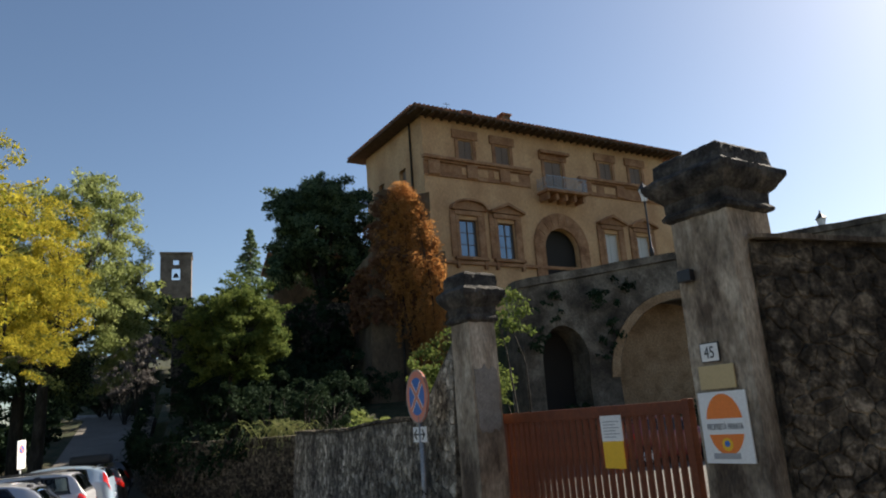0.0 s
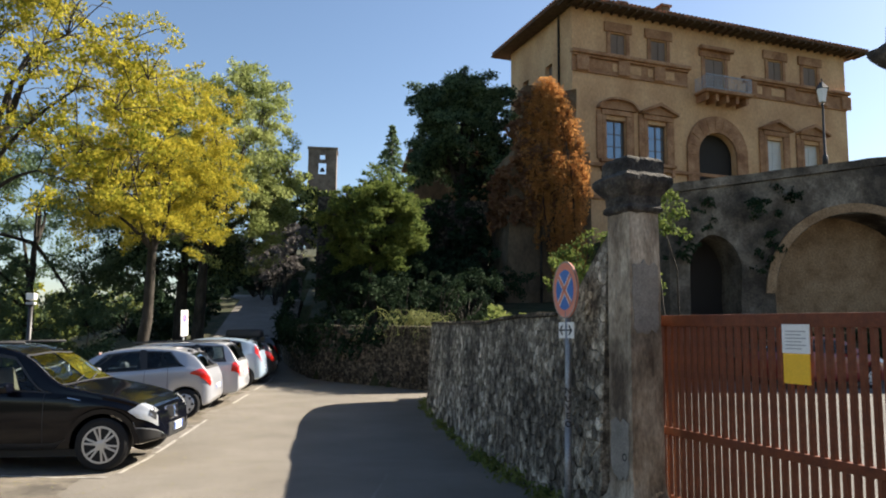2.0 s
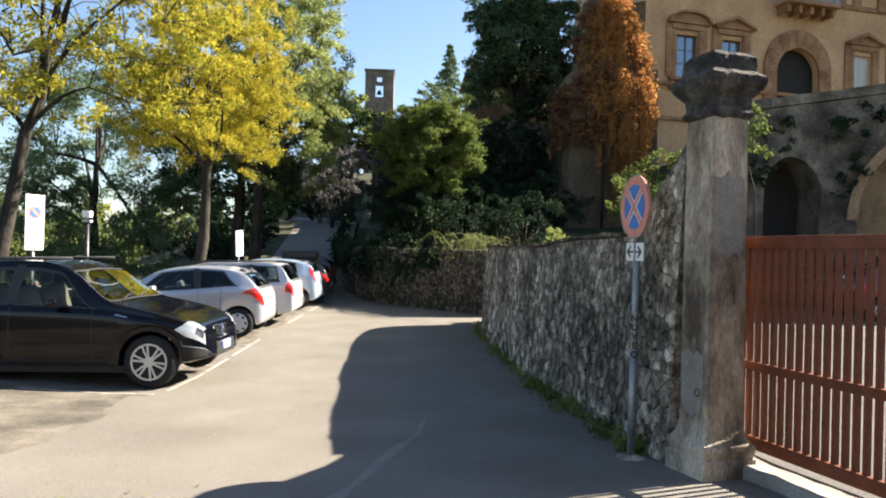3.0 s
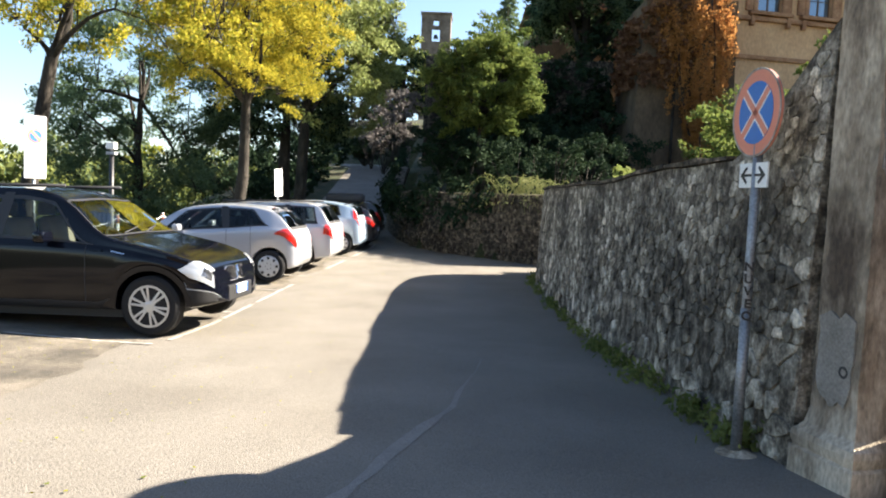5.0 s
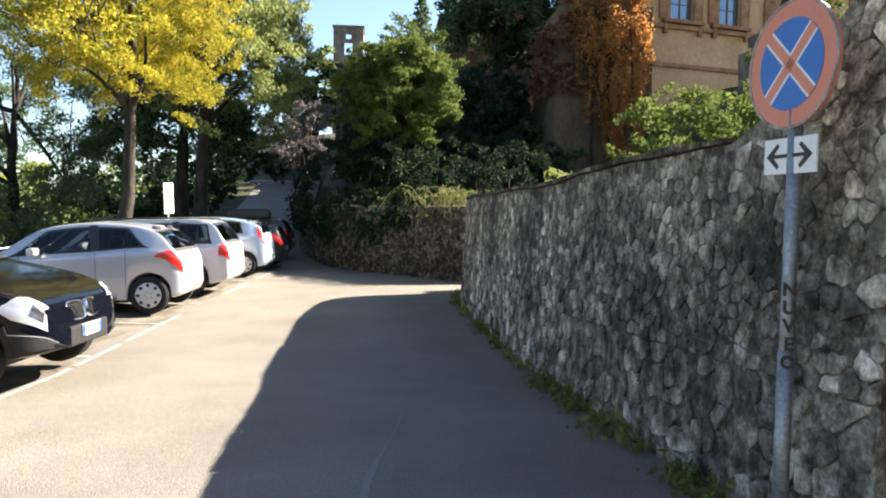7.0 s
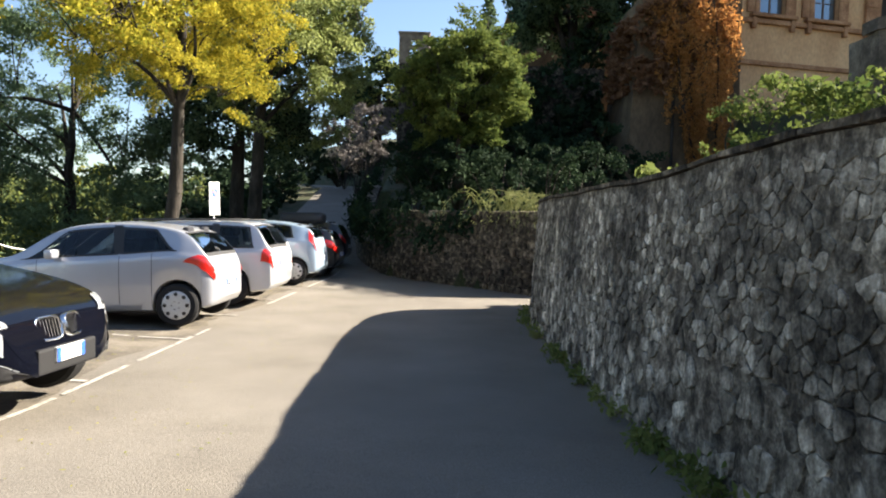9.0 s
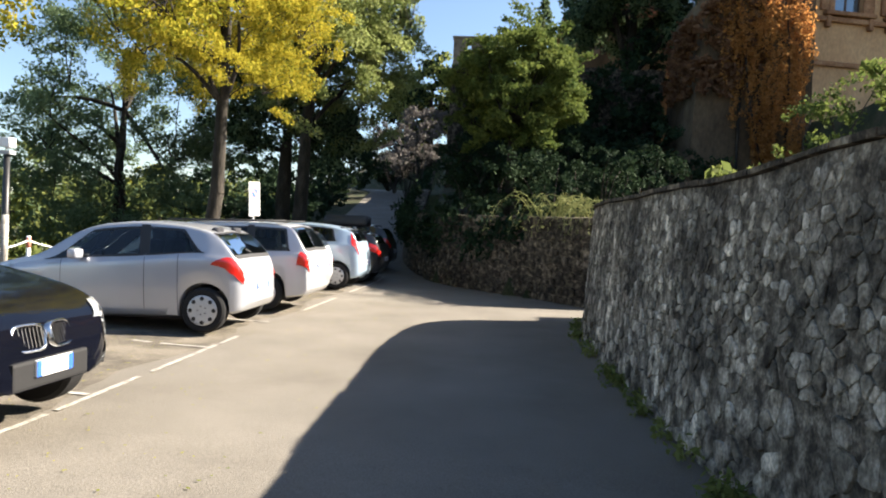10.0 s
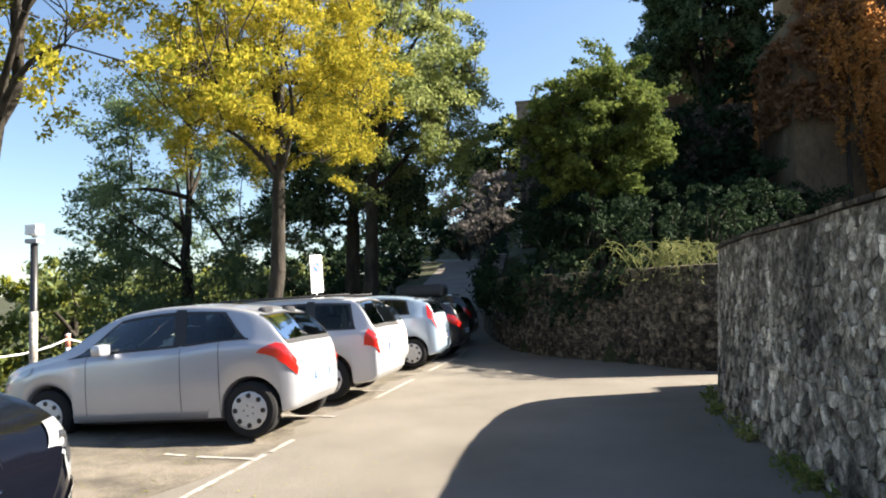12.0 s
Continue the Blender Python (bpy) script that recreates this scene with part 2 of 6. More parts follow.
M_BARK = mat("bark", [(0.012, 0.010, 0.008), (0.032, 0.027, 0.021), (0.06, 0.05, 0.04)], 5.0, 0.95, 0.9, 30, stretch=(1, 1, 0.25), speckle=0.3)
M_LEAF_YELLOW = leaf_mat("yellow_leaves", (0.30, 0.255, 0.03), (0.56, 0.47, 0.06), 0.5)
M_LEAF_LIME = leaf_mat("yellow_green_leaves", (0.12, 0.15, 0.02), (0.36, 0.32, 0.035), 0.45)
M_LEAF_GREEN = leaf_mat("green_leaves", (0.10, 0.135, 0.038), (0.27, 0.29, 0.095), 0.45)
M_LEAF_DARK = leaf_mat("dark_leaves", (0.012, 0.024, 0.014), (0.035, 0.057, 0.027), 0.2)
M_LEAF_BLUE = leaf_mat("blue_green_leaves", (0.062, 0.10, 0.055), (0.18, 0.235, 0.115), 0.42)
M_LEAF_LAUREL = leaf_mat("laurel_leaves", (0.045, 0.078, 0.022), (0.20, 0.235, 0.06), 0.38)
M_LEAF_CREEPER_SHADE = leaf_mat("shaded_creeper_leaves", (0.12, 0.062, 0.036), (0.25, 0.135, 0.075), 0.25)
M_LEAF_ORANGE = leaf_mat("orange_creeper_leaves", (0.33, 0.14, 0.045), (0.60, 0.31, 0.10), 0.45)
M_LEAF_BROWN = leaf_mat("dry_grey_twigs", (0.08, 0.074, 0.068), (0.18, 0.16, 0.148), 0.2)
M_LEAF_PALE = leaf_mat("pale_green_leaves", (0.16, 0.20, 0.065), (0.38, 0.41, 0.16), 0.55)
M_LEAF_GRASS = leaf_mat("grass_blades", (0.06, 0.10, 0.02), (0.20, 0.22, 0.06), 0.35)
M_LEAF_DRY = leaf_mat("pale_trailing_stems", (0.13, 0.16, 0.05), (0.34, 0.34, 0.15), 0.3)

# ---- the lie of the land ----
ROAD_Y = (-60, -20, 0, 7.4, 12, 27, 33, 55, 75, 200)
ROAD_Z = (1.6, 0.9, 0.42, 0.19, 0.0, 0.0, 0.45, 3.8, 5.0, 9.0)
LEFT_Y, LEFT_X = (-60, 27, 34, 55, 75, 200), (-7.6, -7.2, -6.29, -7.8, -12.5, -42.5)
RIGHT_Y = (-60, 3.9, 4.2, 4.75, 7.1, 7.3, 11.5, 18.5, 20.4, 21.6, 22.5, 24.2, 25.6, 28, 36, 55, 75, 200)
RIGHT_X = [7.0, 7.0, 4.0, 3.9, 3.25, 2.7, 2.5, 2.5, 2.6, 3.3, 3.2, 1.9, 0.6, -1.4, -2.85, -3.9, -8.0, -36.5]


def road_z(x, y):
    return float(np.interp(y, ROAD_Y, ROAD_Z)) + 0.035 * min(4.0, max(0.0, -3.2 - x)) * (1 - smooth(27, 31, y))


def ramp_top(x):
    """The top of the wall below the villa's drive."""
    return 6.95 + 0.16 * (x - 12.0)


def land(x, y):
    xl, xr = float(np.interp(y, LEFT_Y, LEFT_X)), float(np.interp(y, RIGHT_Y, RIGHT_X))
    z = road_z(x, y)
    d, e = xl - x, x - xr
    if d > 0:
        z -= 0.05 * min(d, 1) + 13.0 * smooth(0.8, 34, d)
        z += 16.0 * smooth(180, 620, d) * (0.7 + 0.5 * math.sin(y * 0.004 + d * 0.003)) + 30 * smooth(600, 1800, d)
        z += noise.noise(Vector((x, y, 0)) * 0.06) * 1.2 * smooth(4, 30, d)
    if e > 0.8:
        bank = float(np.interp(y, ROAD_Y, ROAD_Z)) + 1.30 + 0.09 * e + 0.06 * max(0.0, y - 26)
        w = smooth(-0.6, 0.6, y - (8.2 + 2.5 * (x - 3.0))) * (1 - smooth(22.0, 22.4, y)) + (smooth(22.4, 23.0, y) if x < 10.6 else smooth(24.3, 24.6, y))
        lane = smooth(17.6, 18.6, y - 0.25 * (x - 3)) * (1 - smooth(22.2, 23.2, y - 0.25 * (x - 3))) * (1 - smooth(6, 9, x))
        court = 0.30 + 0.004 * min(e, 30)
        z = court * (1 - w) + bank * w
        z = z * (1 - lane) + (0.05 + 0.08 * e) * lane
        terrace = smooth(24.35, 24.7, y) * smooth(10.9, 11.1, x)
        z = z * (1 - terrace) + (min(12.0, ramp_top(x)) - 1.0) * terrace
        z += noise.noise(Vector((x, y, 3)) * 0.35) * 0.15 * w * smooth(0.6, 2.0, e)
    return z


def ticks(lo, hi, fine_lo, fine_hi, step, grow=1.35):
    xs = list(np.arange(fine_lo, fine_hi + 1e-6, step))
    s, x = step, fine_hi
    while x < hi:
        s *= grow
        x += s
        xs.append(min(x, hi))
    s, x = step, fine_lo
    while x > lo:
        s *= grow
        x -= s
        xs.insert(0, max(x, lo))
    return xs


def drape(name, xs_of, ys, lift, material):
    """A sheet over the land: for each y a row of x."""
    verts, faces = [], []
    for y in ys:
        row = xs_of(y)
        k = len(row)
        verts += [(x, y, lift(x, y)) for x in row]
    for j in range(len(ys) - 1):
        for i in range(k - 1):
            a = j * k + i
            faces.append((a, a + 1, a + k + 1, a + k))
    return mesh_of(name, verts, faces, material, True)


def under(x, y):
    xl, xr = float(np.interp(y, LEFT_Y, LEFT_X)), float(np.interp(y, RIGHT_Y, RIGHT_X))
    inside = xl + 0.1 < x < xr + 0.2 and -40 < y < 74
    return land(x, y) - (0.08 if inside else 0.0)


gx, gy = ticks(-3000, 3000, -14, 34, 0.5), ticks(-3000, 3000, -12, 60, 0.5)
ground = new("ground", drape("ground", lambda y: gx, gy, under, M_EARTH))
tagged(ground, "grassy earth falling away to a wooded valley", "ground", kind="structure")


def road_row(y):
    xl, xr = float(np.interp(y, LEFT_Y, LEFT_X)), float(np.interp(y, RIGHT_Y, RIGHT_X)) + 0.15
    return [xl + (xr - xl) * i / 30 for i in range(31)]


road = new("road", drape("road", road_row, list(np.arange(-40, 74.1, 0.4)), road_z, M_ASPHALT))
tagged(road, "sunlit worn grey asphalt lane with parking bays", "road", kind="structure")


def court_row(y):
    x0 = float(np.interp(y, (-40, 4.2, 4.75, 7.0, 7.2, 22.8), (6.9, 4.0, 3.95, 3.3, 3.3, 9.6)))
    return [x0 + (45 - x0) * (i / 30) ** 1.6 for i in range(31)]


M_COURT = mat("grey_gravel", [(0.088, 0.082, 0.075), (0.128, 0.12, 0.11)], 0.6, 0.95, 0.6, 60, speckle=0.3)
court = new("pavement", drape("pavement", court_row, list(np.arange(4.0, 22.81, 0.4)), lambda x, y: 0.33 + 0.004 * min(x - 3, 30), M_COURT))
tagged(court, "grey gravel forecourt behind the gate", "pavement", kind="structure")


# ---- rubble walls ----
def cells(width, height, step, rng, squash=0.75):
    """Irregular stones that fill a wall's face: outlines in the face's own plane."""
    pts = []
    nz = max(1, int(height / (step * squash)))
    nx = max(1, int(width / step))
    for j in range(nz):
        for i in range(nx):
            if rng.random() < 0.14:
                continue
            pts.append(((i + 0.5 + rng.uniform(-0.45, 0.45) + 0.5 * (j % 2)) * width / nx, (j + 0.5 + rng.uniform(-0.42, 0.42)) * height / nz))
    P = np.array(pts)
    out = []
    for i, (x, z) in enumerate(pts):
        d2 = (P[:, 0] - x) ** 2 + ((P[:, 1] - z)) ** 2
        near = np.argsort(d2)[1:14]
        poly = [(0, 0), (width, 0), (width, height), (0, height)]
        for k in near:
            mx, mz = (x + P[k, 0]) / 2, (z + P[k, 1]) / 2
            nx_, nz_ = P[k, 0] - x, P[k, 1] - z
            res = []
            for a, b in zip(poly, poly[1:] + poly[:1]):
                da, db = (a[0] - mx) * nx_ + (a[1] - mz) * nz_, (b[0] - mx) * nx_ + (b[1] - mz) * nz_
                if da <= 0:
                    res.append(a)
                if da * db < 0:
                    t = da / (da - db)
                    res.append((a[0] + (b[0] - a[0]) * t, a[1] + (b[1] - a[1]) * t))
            poly = res
            if len(poly) < 3:
                break
        if len(poly) >= 3:
            out.append(((x, z), poly))
    return out


def courses(width, height, step, rng):
    """Roughly squared blocks in courses."""
    out, z = [], 0.0
    while z < height - 0.03:
        h = min(step * rng.uniform(0.5, 0.85), height - z)
        x = -rng.uniform(0, step)
        while x < width:
            w = step * rng.uniform(0.8, 1.9)
            a, b = max(0, x), min(width, x + w)
            if b - a > 0.05:
                j = lambda: rng.uniform(-0.012, 0.012)
                out.append((((a + b) / 2, z + h / 2), [(a + j(), z + j()), (b + j(), z + j()), (b + j(), z + h + j()), (a + j(), z + h + j())]))
            x += w
        z += h
    return out


def stone_geometry(poly, center, proud, gap, rng, face):
    """One stone: a base ring in the joint, a rim and a rounded front."""
    cx, cz = center
    cut = []
    for (ax, az), (bx, bz) in zip(poly, poly[1:] + poly[:1]):
        if math.hypot(bx - ax, bz - az) > 0.012:
            for f in (0.22, 0.78):
                cut.append((ax + (bx - ax) * f + rng.uniform(-0.006, 0.006), az + (bz - az) * f + rng.uniform(-0.006, 0.006)))
    poly = cut if len(cut) > 5 else poly
    n = len(poly)
    rings = []
    tilt = rng.uniform(-0.006, 0.006), rng.uniform(-0.006, 0.006)
    for shrink, out in ((gap, -0.03), (gap + 0.004, proud * 0.55), (gap + 0.014, proud)):
        ring = []
        for x, z in poly:
            r = math.hypot(x - cx, z - cz) or 1
            k = max(0.35, 1 - shrink / r)
            px, pz = cx + (x - cx) * k, cz + (z - cz) * k
            ring.append(face(px, pz, out + (tilt[0] * (x - cx) + tilt[1] * (z - cz)) * 6 if out > 0 else out))
        rings.append(ring)
    verts = [v for r in rings for v in r]
    faces = [tuple(range(2 * n, 3 * n))]
    for a in range(2):
        for i in range(n):
            faces.append((a * n + i, a * n + (i + 1) % n, (a + 1) * n + (i + 1) % n, (a + 1) * n + i))
    return verts, faces


STONE_JOBS = []


def stone_face(owner, width, height_of, pattern, face, rng, proud, gap, material, near=None, bare=0.0):
    """Stones over a wall's face; those in the near stretch are pieces of their own, the rest one part."""
    rest_v, rest_f, count = [], [], 0
    for (cx, cz), poly in pattern:
        top = height_of(cx)
        if cz > top - 0.02 or rng.random() < bare:
            continue
        poly = [(x, min(z, height_of(x))) for x, z in poly]
        v, f = stone_geometry(poly, (cx, min(cz, top - 0.03)), proud * rng.uniform(0.45, 1.35), gap, rng, face)
        if near and near[0] < cx < near[1] and count < 290:
            count += 1
            STONE_JOBS.append((owner, v, f, material))
        else:
            k = len(rest_v)
            rest_v += v
            rest_f += [tuple(i + k for i in q) for q in f]
    if rest_v:
        ob = child("stones", mesh_of("stones", rest_v, rest_f, material, False), owner)
        tagged(ob, kind="stuff")


def sheet_wall(name, plan, top_of, thick, material, label, base=-0.5, batter=0.10, step=0.25):
    """A wall along a line of plan points, with a leaning face and a thickness. Returns it and the mapping from length and height to a place on its face."""
    P = [Vector((x, y, 0)) for x, y in plan]
    for _ in range(2):
        P = [P[0]] + [a.lerp(b, f) for a, b in zip(P, P[1:]) for f in (0.25, 0.75)] + [P[-1]]
    lens = [0.0]
    for a, b in zip(P, P[1:]):
        lens.append(lens[-1] + (b - a).length)
    total = lens[-1]

    def at(s):
        s = min(max(s, 0), total)
        for i in range(len(P) - 1):
            if s <= lens[i + 1] + 1e-9:
                t = (s - lens[i]) / (lens[i + 1] - lens[i])
                return P[i].lerp(P[i + 1], t)
        return P[-1]

    def side(s):
        d = at(s + 0.3) - at(s - 0.3)
        return Vector((-d.y, d.x, 0)).normalized()

    def face(s, z, out):
        p, n = at(s), side(s)
        g = road_z(p.x, p.y)
        q = p + n * (out - batter * z / 2.0)
        return (q.x, q.y, g + z)

    k = max(2, int(total / step))
    verts, faces = [], []
    for i in range(k + 1):
        s = total * i / k
        p, n, t, g = at(s), side(s), top_of(s), road_z(*at(s).xy)
        for off, z in ((0.0, base), (-batter * t / 2, t), (-batter * t / 2 - thick * 0.5, t + 0.03), (-batter * t / 2 - thick, t), (-thick - batter * t / 2, base)):
            q = p + n * off
            verts.append((q.x, q.y, g + z))
    for i in range(k):
        for j in range(4):
            a = i * 5 + j
            faces.append((a, a + 1, a + 6, a + 5))
    faces.append((0, 1, 2, 3, 4))
    faces.append(tuple(k * 5 + j for j in (4, 3, 2, 1, 0)))
    ob = new(name, mesh_of(name, verts, faces, material, False))
    bm = bmesh.new()
    bm.from_mesh(ob.data)
    bmesh.ops.recalc_face_normals(bm, faces=bm.faces[:])
    bm.to_mesh(ob.data)
    bm.free()
    tagged(ob, label, "wall", kind="structure")
    return ob, face, total


rng = random.Random(4)
# the lane's wall, from the gate pillar to the bend; it climbs to the pillar
LANE = [(2.62, 7.15), (2.54, 8.5), (2.44, 9.8), (2.36, 11.8), (2.28, 14.0), (2.21, 16.8), (2.21, 18.2), (2.36, 19.6), (2.72, 20.5), (3.4, 21.0), (4.8, 21.3), (6.4, 21.4)]


def lane_top(s):
    rise = 0.66 * max(0.0, 1.15 - s)
    return 2.02 + 0.002 * s - 0.10 * smooth(3, 0, s) + rise + 0.008 * math.sin(s * 2.1) + 0.005 * math.sin(s * 5.3)


wall_1, face_1, len_1 = sheet_wall("wall_lane", LANE, lane_top, 0.5, M_MORTAR, "weathered rubble stone retaining wall, grey with lichen")
FAR = [(6.4, 23.6), (3.0, 22.9), (2.6, 23.2), (1.7, 24.6), (0.5, 26.0), (-1.5, 28.4), (-2.48, 32), (-2.95, 36), (-3.01, 45), (-4.0, 55)]


def far_top(s):
    return 1.98 - 0.5 * smooth(9, 16, s) + 0.25 * math.sin(s * 0.9) * smooth(12, 20, s)


wall_2, face_2, len_2 = sheet_wall("wall_far", FAR, far_top, 0.5, M_STONE_DARK, "old stone wall overgrown with trailing plants")
STREET = [(9.5, 3.35), (4.12, 4.16)]
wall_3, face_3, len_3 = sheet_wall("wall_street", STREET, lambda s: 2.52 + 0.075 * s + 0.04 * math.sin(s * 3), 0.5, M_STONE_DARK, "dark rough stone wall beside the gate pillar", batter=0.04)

# ---- gate pillars, gate, signs ----
GATE_DIR = Vector((0.26, -0.966, 0)).normalized()
GATE_TURN = math.degrees(math.atan2(GATE_DIR.y, GATE_DIR.x))


def pillar(x, y, w, z0, neck, label, brim=1.56):
    """A plastered pillar with a moulded foot and a stepped, worn cap."""
    ob = empty("gate_pillar", pose(x, y, z0, 0, 0, GATE_TURN), label, "pillar", "gate pillars")
    h = w / 2
    bm = lathe([(h * 1.02, 0.30), (h * 1.0, neck * 0.5), (h * 0.97, neck)], square=True)
    part("shaft", roughen(bm, 0.12, 0.2, 0.006, x), M_PLASTER, ob)
    bm = lathe([(h * 1.46, -0.3), (h * 1.46, 0.15), (h * 1.36, 0.165), (h * 1.41, 0.19), (h * 1.45, 0.225), (h * 1.41, 0.26), (h * 1.30, 0.275), (h * 1.15, 0.31), (h * 1.07, 0.37), (h * 1.0, 0.45)], square=True)
    part("plinth", roughen(bm, 0.12, 0.15, 0.004, x + 3), M_PLASTER, ob, "grey moulded stone foot")
    k = neck
    prof = [(h * 0.95, k - 0.02), (h * 1.14, k), (h * 1.16, k + 0.03), (h * 1.05, k + 0.06), (h * 1.07, k + 0.14), (h * 1.22, k + 0.17), (h * (brim - 0.06), k + 0.24), (h * brim, k + 0.27), (h * brim, k + 0.31), (h * (brim - 0.14), k + 0.33), (h * 1.22, k + 0.36), (h * 1.18, k + 0.47), (h * 1.02, k + 0.5)]
    part("cap", roughen(lathe(prof, square=True), 0.06, 0.07, 0.011, x + 7), M_CAP, ob, "dark weathered sandstone cap")
    return ob


pillar_1 = pillar(2.93, 6.98, 0.335, 0.20, 2.85, "grey plastered gate pillar with a worn moulded stone cap")


def patch_outline(x0, x1, z0, z1, seed):
    r = random.Random(seed)
    cx, cz, hx, hz = (x0 + x1) / 2, (z0 + z1) / 2, (x1 - x0) / 2, (z1 - z0) / 2
    out = []
    for i in range(26):
        a = 2 * math.pi * i / 26
        c, t = math.cos(a), math.sin(a)
        k = 1 / max(abs(c), abs(t)) ** 0.8 * r.uniform(0.82, 1.0)
        out.append((cx + max(-1, min(1, c * k)) * hx, cz + max(-1, min(1, t * k)) * hz))
    return out


bm = prism(patch_outline(-0.155, 0.155, 1.72, 2.42, 3), -0.175, -0.158)
bm.transform(Matrix.Rotation(math.pi / 2, 4, "Z"))
part("plaster_patch", bm, M_PLASTER_NEW, pillar_1, "pale repaired plaster patch")
part("plaster_patch", prism(patch_outline(-0.155, 0.13, 0.44, 1.0, 5), -0.179, -0.156), M_PLASTER_NEW, pillar_1, "pale repaired plaster patch")
part("pipe_socket", lathe([(0.03, 0), (0.035, 0.012), (0.02, 0.012), (0.02, 0.0)], 14), M_BLACK, pillar_1).matrix_basis = pose(0.06, -0.168, 0.66, 90)

P2 = Vector((4.13, 4.51, 0.25))
pillar_2 = pillar(P2.x, P2.y, 0.52, P2.z, 3.23, "tall grey plastered gate pillar with a dark stepped stone cap", 1.5)


def plate(name, w, h, m, label, category, back, thick=0.012, corner=0.0):
    ob = empty(name, m, label, category)
    bm = box(-w / 2, w / 2, -thick, 0, 0, h, corner)
    part("panel", bm, back, ob)
    return ob


def letters(text, size, m, parent, material, name="lettering", stretch=1.0, bold=0.0):
    cu = bpy.data.curves.new(name, "FONT")
    cu.body, cu.size, cu.align_x, cu.extrude = text, size, "CENTER", 0.0012
    cu.offset = bold
    tmp = new("tmp", cu)
    me = bpy.data.meshes.new_from_object(tmp.evaluated_get(bpy.context.evaluated_depsgraph_get()))
    bpy.data.objects.remove(tmp)
    ob = child(name, finish(me, material), parent)
    ob.matrix_basis = m @ Matrix.Diagonal((stretch, 1, 1, 1))
    return ob


def disc(r, y, z, n=40, rx=1.0, rz=1.0, thick=0.002):
    bm = lathe([(r, 0), (r, thick)], n)
    bm.transform(Matrix.Translation((0, y, z)) @ Matrix.Rotation(math.pi / 2, 4, "X") @ Matrix.Diagonal((rx, rz, 1, 1)))
    return bm


# things on the tall pillar's road side
def on_pillar(along, z):
    p = P2 + Vector((-0.966, -0.26, 0)) * 0.272 - GATE_DIR * along
    return pose(p.x, p.y, z, 0, 0, GATE_TURN)


n45 = plate("house_number", 0.15, 0.13, on_pillar(0.06, 2.37), "white enamel house number plate 45 on the pillar", "house number", M_WHITE, 0.012, 0.004)
part("rim", roughen(box(-0.082, 0.082, -0.008, 0.002, -0.007, 0.137, 0.003), 9, 1, 0), M_BLACK, n45)
letters("45", 0.12, pose(0, -0.014, 0.024, 90), n45, M_BLACK, stretch=0.75)
yp = plate("small_plate", 0.30, 0.17, on_pillar(0.03, 2.17), "blank yellowed plate on the pillar", "sign", M_BRASS)
pp = plate("private_sign", 0.40, 0.50, on_pillar(0.02, 1.65), "white private property sign with an orange disc", "sign", M_WHITE)
part("disc", disc(0.165, -0.0125, 0.27, 44, 0.92, 1.3), M_ORANGE, pp)
part("band", box(-0.17, 0.17, -0.0165, -0.0125, 0.20, 0.31), M_WHITE, pp)
letters("PROPRIETÀ PRIVATA", 0.062, pose(0, -0.0175, 0.232, 90), pp, M_BLACK, stretch=0.52)
part("emblem", disc(0.045, -0.0165, 0.13, 20), M_YELLOW, pp)
part("emblem", disc(0.022, -0.0185, 0.135, 16), M_BLUE, pp)
part("emblem", box(-0.13, 0.09, -0.015, -0.0125, 0.03, 0.07), M_GREY, pp)
cav = empty("wall_light", on_pillar(0.14, 2.98), "small black box lamp on the pillar", "lamp")
part("housing", box(-0.07, 0.05, -0.06, 0.0, 0, 0.09, 0.006), M_BLACK, cav)

# the gate
g0, g1 = Vector((3.16, 7.22, 0)), Vector((3.86, 4.78, 0))
glen = (g1 - g0).length
gate = empty("metal_gate", pose(g0.x, g0.y, 0.32, 0, 0, GATE_TURN), "closed rust-red painted iron gate with vertical bars", "gate")
for z0, z1 in ((0.10, 0.20), (0.72, 0.79), (1.69, 1.79)):
    part("rail", box(0, glen, -0.03, 0.03, z0, z1, 0.006), M_GATE, gate)
part("end_post", box(0, 0.06, -0.035, 0.035, 0.0, 1.80, 0.005), M_GATE, gate)
part("end_post", box(glen - 0.06, glen, -0.035, 0.035, 0.0, 1.80, 0.005), M_GATE, gate)
bm = box(-0.017, 0.017, -0.02, 0.02, 0.15, 1.74)
first = part("bar", bm, M_GATE, gate)
nb = int(glen / 0.083)
for i in range(1, nb):
    b = first if i == 1 else child("bar", first.data, gate)
    b.location = (0.02 + i * glen / nb, 0, 0)
gp = empty("warning_sign", Matrix.Translation(g0 + GATE_DIR * 1.72 + Vector((-0.966, -0.26, 0)) * 0.035 + Vector((0, 0, 1.60))) @ pose(0, 0, 0, 0, 0, GATE_TURN), "white and yellow notice fixed to the gate", "sign")
part("panel", box(-0.12, 0.12, -0.008, 0, 0.22, 0.43), M_WHITE, gp)
part("panel", box(-0.115, 0.115, -0.008, 0, 0.0, 0.218), M_YELLOW, gp, "plain yellow lower panel")
for i in range(6):
    part("line_of_print", box(-0.09, 0.05 + 0.04 * (i % 2), -0.010, -0.008, 0.25 + 0.025 * i, 0.258 + 0.025 * i), M_GREY, gp)
th = new("threshold", mesh_of("threshold", [], []))
part("kerb", roughen(box(0, glen + 0.3, -0.16, 0.16, -0.15, 0.06, 0.02), 0.15, 0.2, 0.01), M_PLASTER_NEW, th)
th.matrix_basis = pose(g0.x, g0.y, 0.26, 0, 0, GATE_TURN)
tagged(th, "pale stone threshold below the gate", "threshold", kind="structure")


